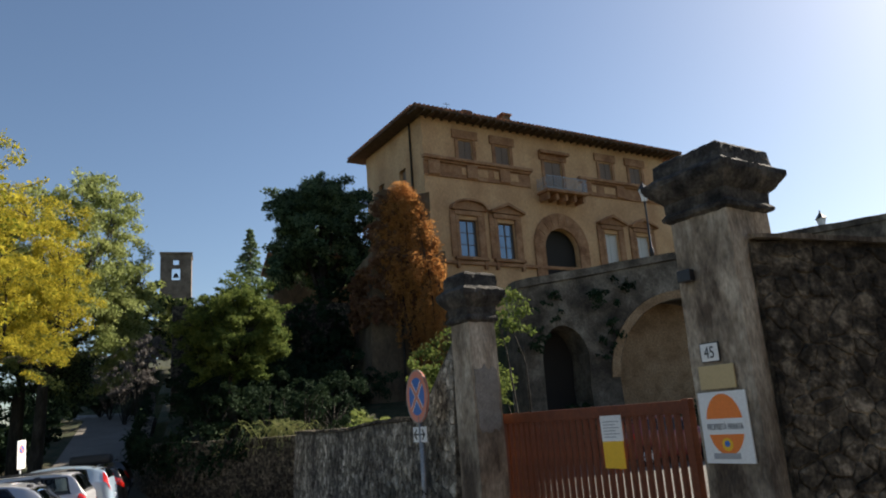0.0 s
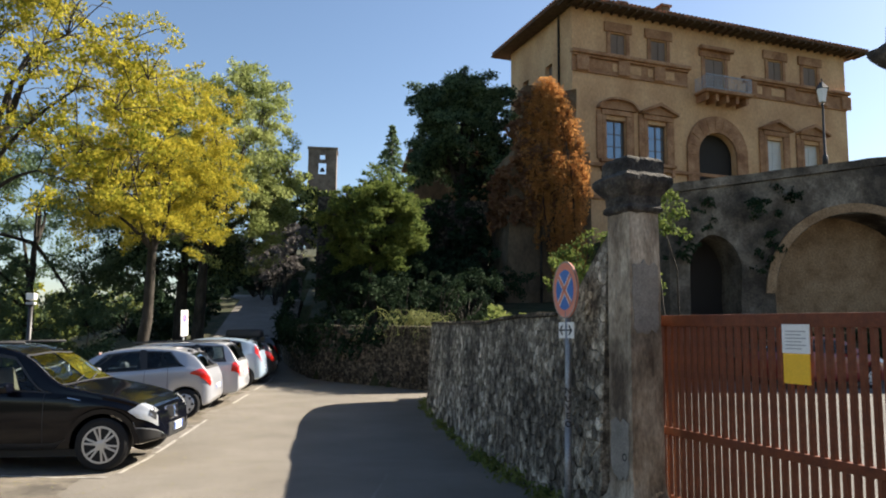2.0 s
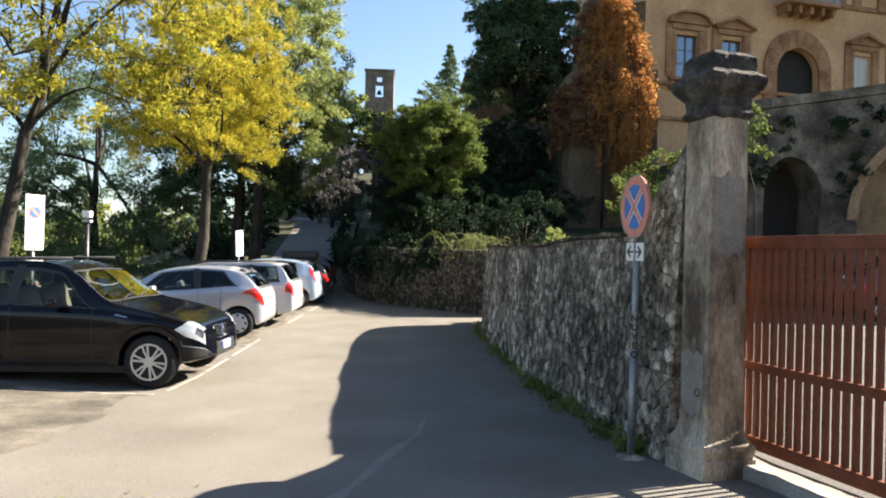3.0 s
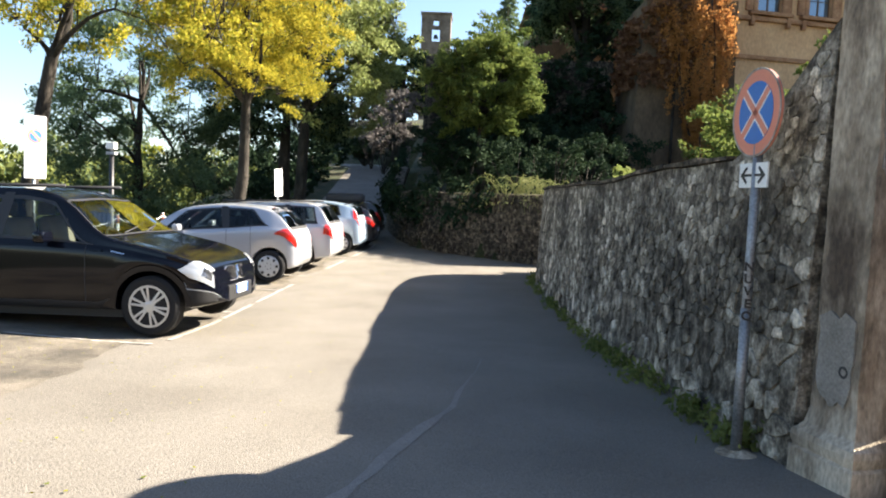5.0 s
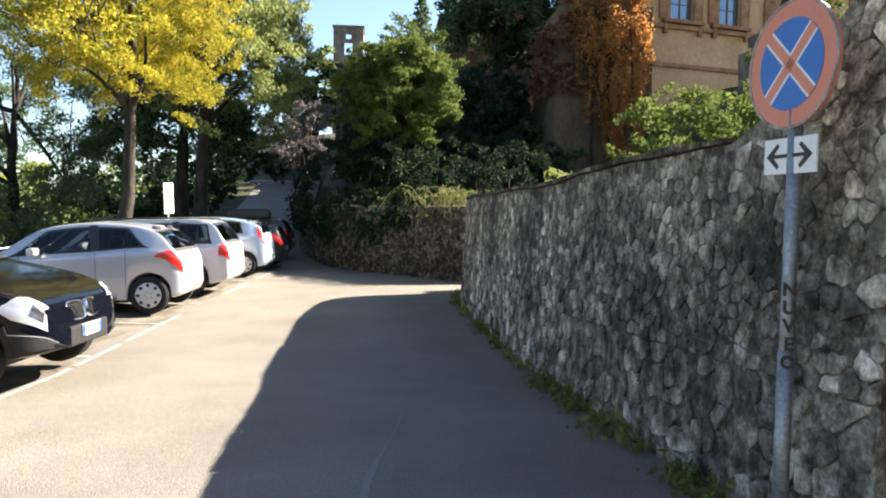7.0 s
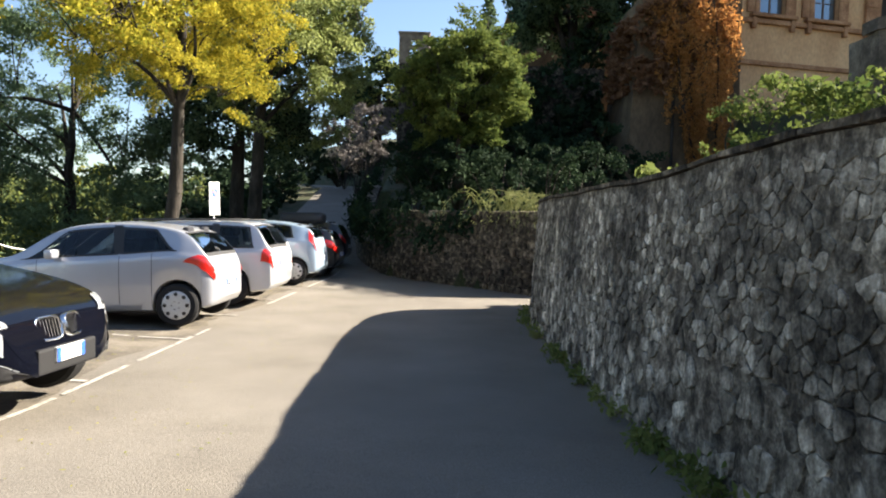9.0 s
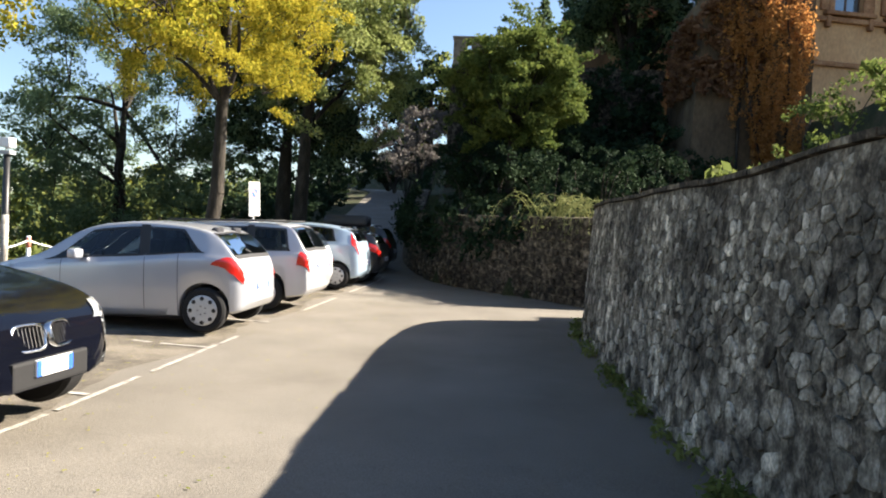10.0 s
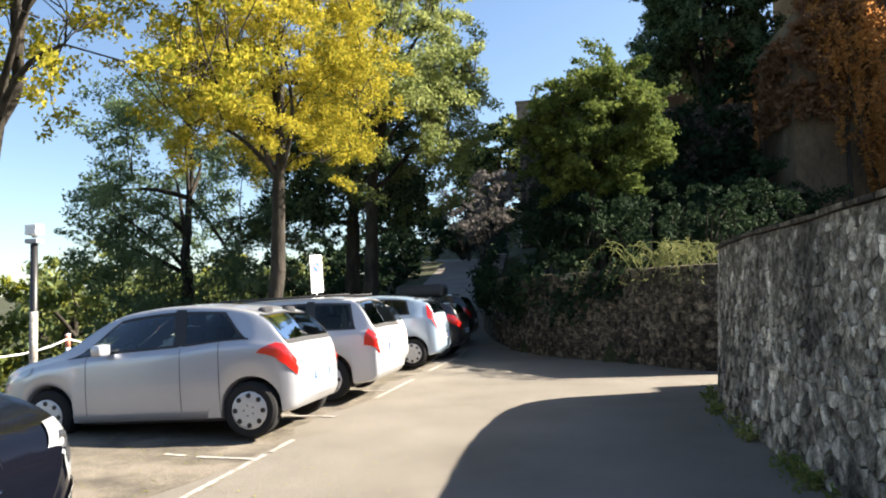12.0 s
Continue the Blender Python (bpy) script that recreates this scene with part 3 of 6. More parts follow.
# the no-stopping sign on its pole
ns = empty("no_stopping_sign", pose(2.425, 7.42, 0.165), "round blue and red no stopping sign on a steel pole", "road sign")
part("pole", tube((0, 0, -0.2), (0.028, 0.037, 2.36), 0.03, n=14), M_STEEL, ns, shade=True)
part("sleeve", tube((0, 0, 0.0), (0.0115, 0.0153, 0.96), 0.034, n=14), M_STEEL, ns, shade=True)
part("footing", roughen(lathe([(0.16, -0.1), (0.13, 0.03), (0.05, 0.05)], 12), 0.1, 0.1, 0.015), M_PLASTER, ns, "crumbled concrete footing")
head = Matrix.Translation((0.012, 0.04, 2.19)) @ pose(0, 0, 0, 0, 0, -82) @ Matrix.Scale(0.91, 4)
for nm, bm, mm in (("disc", disc(0.30, 0, 0, 48, thick=0.02), M_RED), ("blue_field", disc(0.215, -0.021, 0, 48), M_BLUE), ("back", disc(0.30, 0.004, 0, 48, thick=0.003), M_STEEL)):
    part(nm, bm, mm, ns).matrix_basis = head
for a in (45, -45):
    bm = box(-0.213, 0.213, -0.0255, -0.0235, -0.024, 0.024)
    bm.transform(Matrix.Rotation(radians(a), 4, "Y"))
    part("red_bar", bm, M_RED, ns).matrix_basis = head
    for e in (-0.029, 0.029):
        bm = box(-0.211, 0.211, -0.0245, -0.0233, e - 0.006, e + 0.006)
        bm.transform(Matrix.Rotation(radians(a), 4, "Y"))
        part("white_edge", bm, M_WHITE, ns).matrix_basis = head
bm = lathe([(0.305, 0), (0.305, 0.004), (0.292, 0.004), (0.292, 0.0)], 48, caps=False)
bm.transform(Matrix.Translation((0, -0.02, 0)) @ Matrix.Rotation(math.pi / 2, 4, "X"))
part("rim", bm, M_PAINT, ns, "pale worn edge").matrix_basis = head
sub = part("arrow_panel", box(-0.155, 0.155, -0.012, 0, -0.078, 0.078, 0.004), M_WHITE, ns, "small white panel with two black arrows")
sub.matrix_basis = Matrix.Translation((0.012, 0.035, 1.80)) @ pose(0, 0, 0, 0, 0, -80)
for s in (-1, 1):
    bm = box(min(0.012 * s, 0.10 * s), max(0.012 * s, 0.10 * s), -0.016, -0.012, -0.008, 0.008)
    for k in (-1, 1):
        b2 = prism([(0.135 * s, 0.0), (0.07 * s, 0.055 * k), (0.06 * s, 0.043 * k), (0.10 * s, 0.0)], -0.016, -0.0125, bm)
    part("arrow", bm, M_BLACK, sub)
for i, ch in enumerate("NUVEO"):
    letters(ch, 0.078, pose(0.002, -0.0125 - (0.006 if i > 2 else 0), 1.20 - 0.078 * i, 90, 0, -22), ns, M_BLACK, bold=0.003)

# ---- villa ----
VU = Vector((0.975, 0.225, 0)).normalized()
VILLA = Matrix.Translation((13.5, 36.5, 0)) @ Matrix(((VU.x, -VU.y, 0, 0), (VU.y, VU.x, 0, 0), (0, 0, 1, 0), (0, 0, 0, 1)))
villa = empty("villa", VILLA, "old ochre plastered villa with brown stone window surrounds", "house")
X0, X1, ZB, ZT, DEPTH = -2.0, 17.3, 4.0, 18.98, 7.4


def holed_wall(x0, x1, z0, z1, holes, deep):
    """A wall face in the plane y = 0 with rectangular openings and their reveals."""
    xs = sorted({x0, x1, *[v for h in holes for v in h[:2]]})
    zs = sorted({z0, z1, *[v for h in holes for v in h[2:4]]})
    bm = bmesh.new()
    quad = lambda *p: bm.faces.new([bm.verts.new(q) for q in p])
    for a, b in zip(xs, xs[1:]):
        for c, d in zip(zs, zs[1:]):
            if not any(h[0] <= a and b <= h[1] and h[2] <= c and d <= h[3] for h in holes):
                quad((a, 0, c), (b, 0, c), (b, 0, d), (a, 0, d))
    for a, b, c, d in holes:
        quad((a, 0, c), (a, 0, d), (a, deep, d), (a, deep, c))
        quad((b, 0, c), (b, deep, c), (b, deep, d), (b, 0, d))
        quad((a, 0, c), (a, deep, c), (b, deep, c), (b, 0, c))
        quad((a, 0, d), (b, 0, d), (b, deep, d), (a, deep, d))
    bmesh.ops.remove_doubles(bm, verts=bm.verts[:], dist=0.001)
    return bm


LOWER = [(0.05, 1.25), (2.68, 3.85), (10.95, 12.1), (13.75, 14.9)]
UPPER = [(0.35, 1.3), (2.95, 3.95), (11.2, 12.25), (13.9, 14.95)]
WZ0, WZ1, UZ0, UZ1 = 10.92, 13.05, 16.66, 17.85
DOOR, BDOOR = (5.95, 8.6, 8.2, 12.0), (6.6, 7.95, 15.3, 17.35)
holes = [(a, b, WZ0, WZ1) for a, b in LOWER] + [(a, b, UZ0, UZ1) for a, b in UPPER] + [DOOR[:2] + (8.2, 13.0), BDOOR]
part("wall", holed_wall(X0, X1, ZB, ZT, holes, 0.35), M_VILLA, villa)
cx, rr = (DOOR[0] + DOOR[1]) / 2, (DOOR[1] - DOOR[0]) / 2
arc = [(cx + rr * math.cos(a), 13.0 - rr + rr * math.sin(a)) for a in np.linspace(0, math.pi, 25)]
for half, corner in ((arc[:13], (DOOR[1], 13.0)), (arc[12:], (DOOR[0], 13.0))):
    part("spandrel", prism([corner] + half, 0.002, 0.35), M_VILLA, villa)
outer = [(cx + 2.1 * math.cos(a), 11.85 + 2.12 * math.sin(a)) for a in np.linspace(0, math.pi, 25)]
ring = outer + [(cx - 2.1, 7.6), (DOOR[0] - 0.02, 7.6)] + [(cx + (rr + 0.02) * math.cos(a), 13.0 - rr + (rr + 0.02) * math.sin(a)) for a in np.linspace(math.pi, 0, 25)] + [(DOOR[1] + 0.02, 7.6), (cx + 2.1, 7.6)]
part("door_surround", prism(ring, -0.14, -0.003), M_VILLA_TRIM, villa, "broad arched brown stone door surround")
for i in range(11):
    a = math.pi * i / 10
    bm = box(rr + 0.1, 2.06, -0.17, -0.14, -0.17, 0.17, 0.015)
    bm.transform(Matrix.Translation((cx, 0, 11.78)) @ Matrix.Rotation(-a, 4, "Y"))
    part("voussoir", bm, M_VILLA_TRIM, villa)
# no door leaf: a near-black sheet painted as the doorway's shade
part("door", box(DOOR[0] - 0.1, DOOR[1] + 0.1, 0.5, 0.6, 7.6, 13.1), M_INSIDE_SHADE, villa, "near-black sheet for the shade inside the doorway")
bm = bmesh.new()
for c in ((X0, 0), (X0, DEPTH)), ((X0, DEPTH), (X1, DEPTH)), ((X1, DEPTH), (X1, 0)):
    if c[0][0] == c[1][0] == X0:
        continue
    (a, b), (d, e) = c
    bm.faces.new([bm.verts.new(q) for q in ((a, b, ZB), (d, e, ZB), (d, e, ZT), (a, b, ZT))])
part("wall", bm, M_VILLA, villa)
SIDEW = [(2.15, 2.95, 14.9, 16.6), (5.0, 5.75, 14.9, 16.6)]
bm = holed_wall(0, DEPTH, ZB, ZT, SIDEW, 0.3)
bm.transform(Matrix.Translation((X0, 0, 0)) @ Matrix(((0, 1, 0, 0), (1, 0, 0, 0), (0, 0, 1, 0), (0, 0, 0, 1))))
part("wall", bm, M_VILLA, villa)
for a, b, c, d in SIDEW:
    part("window", box(X0 + 0.25, X0 + 0.3, a, b, c, d), M_SHUTTER, villa, "closed dark shutter")
part("downpipe", tube((X0 - 0.07, 1.3, 8), (X0 - 0.07, 1.3, 19.0), 0.06), M_BARK, villa)
# floor bands, base and corners
def band(x0, x1, z, h, out, name="string_course", mm=None):
    part(name, box(x0, x1, -out, -0.002, z, z + h, min(h, out) * 0.3), mm or M_VILLA_TRIM, villa)


for x0, x1 in ((X0 - 0.15, 5.45), (9.15, X1 + 0.1)):
    band(x0, x1, 16.38, 0.22, 0.34, "cornice")
    band(x0 + 0.1, x1 - 0.1, 16.26, 0.12, 0.2, "cornice")
    band(x0 + 0.1, x1 - 0.1, 15.44, 0.12, 0.1)
    band(x0 + 0.1, x1 - 0.1, 15.56, 0.70, 0.06, "frieze")
    n_p = [x0 + 0.35, x0 + 2.9, x0 + 5.2] if x0 < 0 else [x0 + 0.3, x0 + 3.2, x0 + 5.7, x1 - 0.6]
    for xx in n_p:
        band(xx, xx + 0.75, 15.5, 0.8, 0.2, "pedestal")
for a, b in ((1.5, 2.4), (3.75, 4.6), (9.9, 10.8), (12.4, 13.2)):
    part("panel", box(a - 1.05, b - 0.9 + 0.75, -0.075, -0.06, 15.7, 16.15), M_VILLA, villa, "pale ochre panel")
band(X0 - 0.1, X1, 10.42, 0.2, 0.16)
band(X0 - 0.1, X1, 8.7, 0.2, 0.12)
# windows of the main floor, with curved or pointed hoods
for i, (a, b) in enumerate(LOWER):
    w = empty("window", Matrix(), "", "")
    w.parent = villa
    for k in ("label", "category"):
        if k in w:
            del w[k]
    for x in (a - 0.30, b + 0.06):
        part("jamb", box(x, x + 0.24, -0.12, -0.003, WZ0 - 0.05, WZ1 + 0.2, 0.03), M_VILLA_TRIM, w)
    part("lintel", box(a - 0.36, b + 0.36, -0.16, -0.003, WZ1 + 0.22, WZ1 + 0.5, 0.04), M_VILLA_TRIM, w)
    part("window_sill", box(a - 0.5, b + 0.5, -0.26, -0.003, WZ0 - 0.24, WZ0 - 0.08, 0.04), M_VILLA_TRIM, w)
    for x in (a - 0.42, b + 0.22):
        part("bracket", box(x, x + 0.2, -0.2, -0.003, WZ0 - 0.72, WZ0 - 0.25, 0.05), M_VILLA_TRIM, w)
        part("pilaster", box(x - 0.22, x + 0.26, -0.1, -0.002, WZ0 - 0.05, WZ1 + 0.45, 0.02), M_VILLA_TRIM, w)
    c0, hw = (a + b) / 2, (b - a) / 2 + 0.62
    zz = WZ1 + 0.52
    if i == 0:
        top = [(c0 + hw * math.cos(t), zz + 0.62 * math.sin(t)) for t in np.linspace(0, math.pi, 17)]
        inner = [(c0 + (hw - 0.16) * math.cos(t), zz + 0.1 + 0.40 * math.sin(t)) for t in np.linspace(math.pi, 0, 17)]
    else:
        top = [(c0 + hw, zz), (c0 + hw, zz + 0.12), (c0, zz + 0.66), (c0 - hw, zz + 0.12), (c0 - hw, zz)]
        inner = [(c0 - hw + 0.3, zz + 0.12), (c0, zz + 0.46), (c0 + hw - 0.3, zz + 0.12)]
    part("hood", prism(top, -0.22, -0.003), M_VILLA_TRIM, w, "projecting brown stone hood")
    part("hood_cornice", prism(top + inner, -0.42, -0.22), M_VILLA_TRIM, w)
    dark = i < 2
    fm = M_FRAME_DARK if dark else M_FRAME_WHITE
    mid = (a + b) / 2
    for x0, x1, z0, z1 in ((a, a + 0.06, WZ0, WZ1), (b - 0.06, b, WZ0, WZ1), (mid - 0.04, mid + 0.04, WZ0, WZ1), (a, b, WZ0, WZ0 + 0.07), (a, b, WZ1 - 0.07, WZ1), (a, b, WZ0 + 0.7, WZ0 + 0.735), (a, b, WZ0 + 1.38, WZ0 + 1.415)):
        part("window_frame", box(x0, x1, 0.18, 0.24, z0, z1), fm, w)
    if dark:
        for x0, x1 in ((a, mid), (mid, b)):
            part("pane", box(x0, x1, 0.205, 0.215, WZ0, WZ1), M_PANE, w)
    else:
        for x0, x1 in ((a, mid), (mid, b)):
            part("pane", box(x0, x1, 0.205, 0.215, WZ0, WZ1), M_FRAME_WHITE, w, "white inner shutter")
for a, b in UPPER + [BDOOR[:2]]:
    z0, z1 = (UZ0, UZ1) if (a, b) != BDOOR[:2] else BDOOR[2:]
    for x0, x1 in ((a + 0.02, (a + b) / 2 - 0.015), ((a + b) / 2 + 0.015, b - 0.02)):
        sh = part("shutter", box(x0, x1, 0.06, 0.10, z0 + 0.02, z1 - 0.02, 0.01), M_SHUTTER, villa)
        for k in range(9):
            zz = z0 + 0.1 + k * (z1 - z0 - 0.2) / 9
            part("slat", box(x0 + 0.05, x1 - 0.05, 0.045, 0.06, zz, zz + (z1 - z0) / 16), M_SHUTTER, sh)
    for x in (a - 0.24, b + 0.02):
        part("jamb", box(x, x + 0.22, -0.08, -0.003, z0 - 0.02, z1 + 0.05, 0.02), M_VILLA_TRIM, villa)
    part("lintel", box(a - 0.4, b + 0.4, -0.12, -0.003, z1 + 0.06, z1 + 0.6, 0.03), M_VILLA_TRIM, villa)
part("hood", box(BDOOR[0] - 0.5, BDOOR[1] + 0.5, -0.4, -0.12, BDOOR[3] + 0.4, BDOOR[3] + 0.62, 0.05), M_VILLA_TRIM, villa)
# balcony
bal = part("balcony", box(5.8, 9.05, -1.05, -0.003, 15.02, 15.2, 0.04), M_VILLA_TRIM, villa, "small stone balcony with iron railing")
for i in range(5):
    part("bracket", prism([(5.95 + i * 0.7, 15.02), (6.15 + i * 0.7, 15.02), (6.15 + i * 0.7, 14.65), (5.95 + i * 0.7, 14.6)], -0.8, -0.003), M_VILLA_TRIM, bal)
bm = box(5.85, 9.0, -1.02, -0.98, 15.98, 16.03)
box(5.85, 9.0, -1.02, -0.98, 15.26, 15.29, bm=bm)
for i in range(36):
    tube((5.87 + i * 3.11 / 35, -1.0, 15.2), (5.87 + i * 3.11 / 35, -1.0, 16.0), 0.012, n=5, bm=bm)
for k in range(10):
    for xx in (5.87, 8.98):
        tube((xx, -0.05 - k * 0.1, 15.2), (xx, -0.05 - k * 0.1, 16.0), 0.012, n=5, bm=bm)
part("railing", bm, M_STEEL, bal)
# roof: hipped, with deep eaves and rows of tiles
ov = 0.95
ex0, ex1, ey0, ey1, ez = X0 - ov, X1 + ov, -ov, DEPTH + ov, 18.98
part("eave_board", box(ex0, ex1, ey0, ey1, ez, ez + 0.10), M_SOFFIT, villa)
for i in range(40):
    xx = ex0 + 0.15 + i * (ex1 - ex0 - 0.3) / 39
    part("rafter", box(xx - 0.05, xx + 0.05, ey0 + 0.04, 0, ez - 0.13, ez - 0.002), M_SOFFIT, villa)
hr = 1.75
mid = (ey0 + ey1) / 2
A, B, C, D = (ex0, ey0), (ex1, ey0), (ex1, ey1), (ex0, ey1)
R0, R1 = (ex0 + (ey1 - ey0) / 2, mid), (ex1 - (ey1 - ey0) / 2, mid)
v3 = lambda p, z: (p[0], p[1], z)
rv = [v3(A, ez + .1), v3(B, ez + .1), v3(C, ez + .1), v3(D, ez + .1), v3(R0, ez + hr), v3(R1, ez + hr)]
roof = child("roof", mesh_of("roof", rv, [(0, 1, 5, 4), (1, 2, 5), (2, 3, 4, 5), (3, 0, 4), (0, 3, 2, 1)], M_TILE), villa, "low terracotta tiled hip roof")
bm = bmesh.new()
n_t = 76
for i in range(n_t):
    xx = ex0 + 0.1 + i * (ex1 - ex0 - 0.2) / (n_t - 1)
    run = min(xx - ex0, ex1 - xx, mid - ey0)
    if run > 0.1:
        tube((xx, ey0 - 0.06, ez + 0.13), (xx, ey0 + run, ez + 0.13 + run * (hr - 0.1) / (mid - ey0)), 0.085, n=6, bm=bm)
for i in range(34):
    yy = ey0 + 0.1 + i * (ey1 - ey0 - 0.2) / 33
    run = min(yy - ey0, ey1 - yy)
    if run > 0.1:
        tube((ex0 - 0.06, yy, ez + 0.13), (ex0 + run, yy, ez + 0.13 + run * (hr - 0.1) / (mid - ey0)), 0.085, n=6, bm=bm)
tagged(part("tiling", bm, M_TILE, roof), kind="stuff")
for x, y, w, h in ((2.3, 1.9, 0.5, 0.85), (5.1, 1.6, 0.55, 1.0)):
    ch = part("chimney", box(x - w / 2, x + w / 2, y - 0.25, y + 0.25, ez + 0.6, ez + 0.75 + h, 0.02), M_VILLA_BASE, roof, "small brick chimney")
    part("chimney_cap", box(x - w / 2 - 0.1, x + w / 2 + 0.1, y - 0.33, y + 0.33, ez + 0.75 + h, ez + 0.88 + h, 0.02), M_TILE, roof)
bm = tube((1.2, 2.2, ez + 0.6), (1.2, 2.2, ez + 2.3), 0.02, n=6)
for z in (1.7, 1.95, 2.2):
    tube((0.95, 2.2, ez + z), (1.45, 2.2, ez + z), 0.012, n=5, bm=bm)
part("aerial", bm, M_STEEL, roof)
# wing behind, to the right
part("wing", box(X1 + 0.003, X1 + 1.0, 2.5, DEPTH + 3, ZB, 17.9), M_VILLA, villa)
part("wing_roof", prism([(X1 + 0.01, 17.9), (X1 + 1.9, 17.9), (X1 + 1.9, 18.02), (X1 + 0.01, 18.5)], 1.8, DEPTH + 3.5), M_TILE, villa)

# ---- terraced walls below the villa ----
def arch_notch(x0, x1, spring, top, n=17):
    c, r = (x0 + x1) / 2, (x1 - x0) / 2
    return [(x0, 0.1)] + [(c - r * math.cos(t), spring + (top - spring) * math.sin(t)) for t in np.linspace(0, math.pi, n)] + [(x1, 0.1)]


TY = 22.9
out = [(10.6, 0.1)] + arch_notch(11.3, 13.1, 3.9, 5.1) + arch_notch(14.3, 20.6, 3.2, 6.0) + [(50, 0.1), (50, ramp_top(50) - 0.3), (10.6, ramp_top(10.6) - 0.3)]
tw = new("wall_terrace", mesh_of("wall_terrace", [], []))
part("masonry", roughen(prism(out, TY, TY + 1.3), 1.0, 0.6, 0.05), M_TERRACE, tw)
part("coping", roughen(prism([(10.5, ramp_top(10.5) - 0.28), (50, ramp_top(50) - 0.28), (50, ramp_top(50)), (10.5, ramp_top(10.5))], TY - 0.08, TY + 0.6), 0.8, 0.4, 0.04), M_TERRACE, tw)
part("vault", box(13.9, 21.2, TY + 1.31, TY + 1.40, 0, 7.0), M_BRICK_ARCH, tw, "warm plastered back of the vaulted recess")
# near-black sheet as the shade in the small arch
part("vault", box(10.9, 13.5, TY + 1.31, TY + 1.40, 0, 6.0), M_INSIDE_SHADE, tw)
big = [(17.45 + 3.17 * math.cos(t), 3.2 + 2.82 * math.sin(t)) for t in np.linspace(math.pi, 0, 33)]
bigo = [(17.45 + 3.5 * math.cos(t), 3.2 + 3.12 * math.sin(t)) for t in np.linspace(0, math.pi, 33)]
part("arch_ring", prism(big + bigo, TY - 0.05, TY + 0.4), M_BRICK_ARCH, tw, "brick arch ring")
tagged(tw, "high old stone terrace wall with arched recesses and ivy", "wall", kind="structure")
# bastion below the villa's corner, overgrown with creeper
bs = new("wall_bastion", mesh_of("wall_bastion", [], []))
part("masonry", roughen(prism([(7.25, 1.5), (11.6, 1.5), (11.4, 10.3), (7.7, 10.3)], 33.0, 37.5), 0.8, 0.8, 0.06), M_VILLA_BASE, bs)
part("downpipe", tube((9.0, 32.9, 2), (9.0, 32.9, 9.5), 0.06), M_BARK, bs)
tagged(bs, "dark mottled plaster bastion at the villa's corner", "wall", kind="structure")
hw = new("wall_hillside", mesh_of("wall_hillside", [], []))
part("masonry", roughen(box(-1.5, 7.4, 37.6, 38.6, 2.0, 8.6), 0.9, 0.7, 0.12), M_STONE_DARK, hw)
tagged(hw, "dark old stone wall behind the trees", "wall", kind="structure")


def small_house(x, y, w, d, z0, z1, label, mm):
    h = empty("house", pose(x, y, z0), label, "house")
    part("wall", box(-w / 2, w / 2, -d / 2, d / 2, 0, z1 - z0), mm, h)
    H = z1 - z0
    bm = prism([(-w / 2 - 0.4, H), (w / 2 + 0.4, H), (w / 2 + 0.4, H + 0.12), (0, H + 1.1), (-w / 2 - 0.4, H + 0.12)], -d / 2 - 0.4, d / 2 + 0.4)
    part("roof", bm, M_TILE, h)
    for i in range(3):
        part("window", box(-w / 2 + (i + 0.5) * w / 3 - 0.35, -w / 2 + (i + 0.5) * w / 3 + 0.35, -d / 2 - 0.03, -d / 2 - 0.003, H - 1.9, H - 0.7, 0.01), M_SHUTTER, h)
    return h


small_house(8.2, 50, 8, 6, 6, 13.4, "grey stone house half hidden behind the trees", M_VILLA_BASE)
# bell tower on the hill
tower = empty("bell_tower", pose(-4.85, 115, 12), "square brick bell tower with a small open belfry", "tower")
bm = holed_wall(-2.25, 2.25, 0, 18.4, [(-0.62, 0.62, 14.0, 15.9), (-0.42, 0.42, 16.4, 17.3)], 0.7)
part("wall", bm, M_TOWER, tower)
for a, b, c, d in ((-2.25, -2.25, 0, 4.2), (2.25, 2.25, 0, 4.2), (-2.25, 2.25, 4.2, 4.2)):
    bm = bmesh.new()
    bm.faces.new([bm.verts.new(q) for q in ((a, c, 0), (b, d, 0), (b, d, 18.4 if c != d else 13.5), (a, c, 18.4 if c != d else 13.5))])
    part("wall", bm, M_TOWER, tower)
part("parapet", box(-2.4, 2.4, -0.15, 4.35, 18.1, 18.42, 0.05), M_TOWER, tower)
part("bell", lathe([(0.42, 0), (0.36, 0.15), (0.25, 0.5), (0.1, 0.62)], 14, at=(0, 0.35, 14.5)), M_BLACK, tower)


# street lamps on the drive
def street_lamp(x, y, z):
    ob = empty("street_lamp", pose(x, y, z), "old iron street lamp with a glass lantern on the terrace wall", "street lamp", "lamps on the drive")
    part("post", lathe([(0.09, 0), (0.09, 0.3), (0.045, 0.4), (0.035, 2.1), (0.05, 2.15), (0.03, 2.25)], 10), M_BLACK, ob, shade=True)
    part("lantern", lathe([(0.11, 2.25), (0.19, 2.7), (0.19, 2.72)], 6), M_WHITE, ob, "pale glass lantern")
    part("lantern_roof", lathe([(0.24, 2.72), (0.10, 2.9), (0.03, 3.0), (0.02, 3.1)], 6), M_BLACK, ob)
    return ob


lamp0 = street_lamp(16.5, TY + 0.3, ramp_top(16.5))
copy_thing(lamp0, pose(25.1, TY + 0.3, ramp_top(25.1) - 2.4))

# plain unseen wall added behind the walk; cuts sky light and bright reflections
bw = new("wall_back", mesh_of("wall_back", [], []))
part("masonry", box(-9, 16, -14.6, -14.0, 0, 9.5), M_VILLA_BASE, bw)
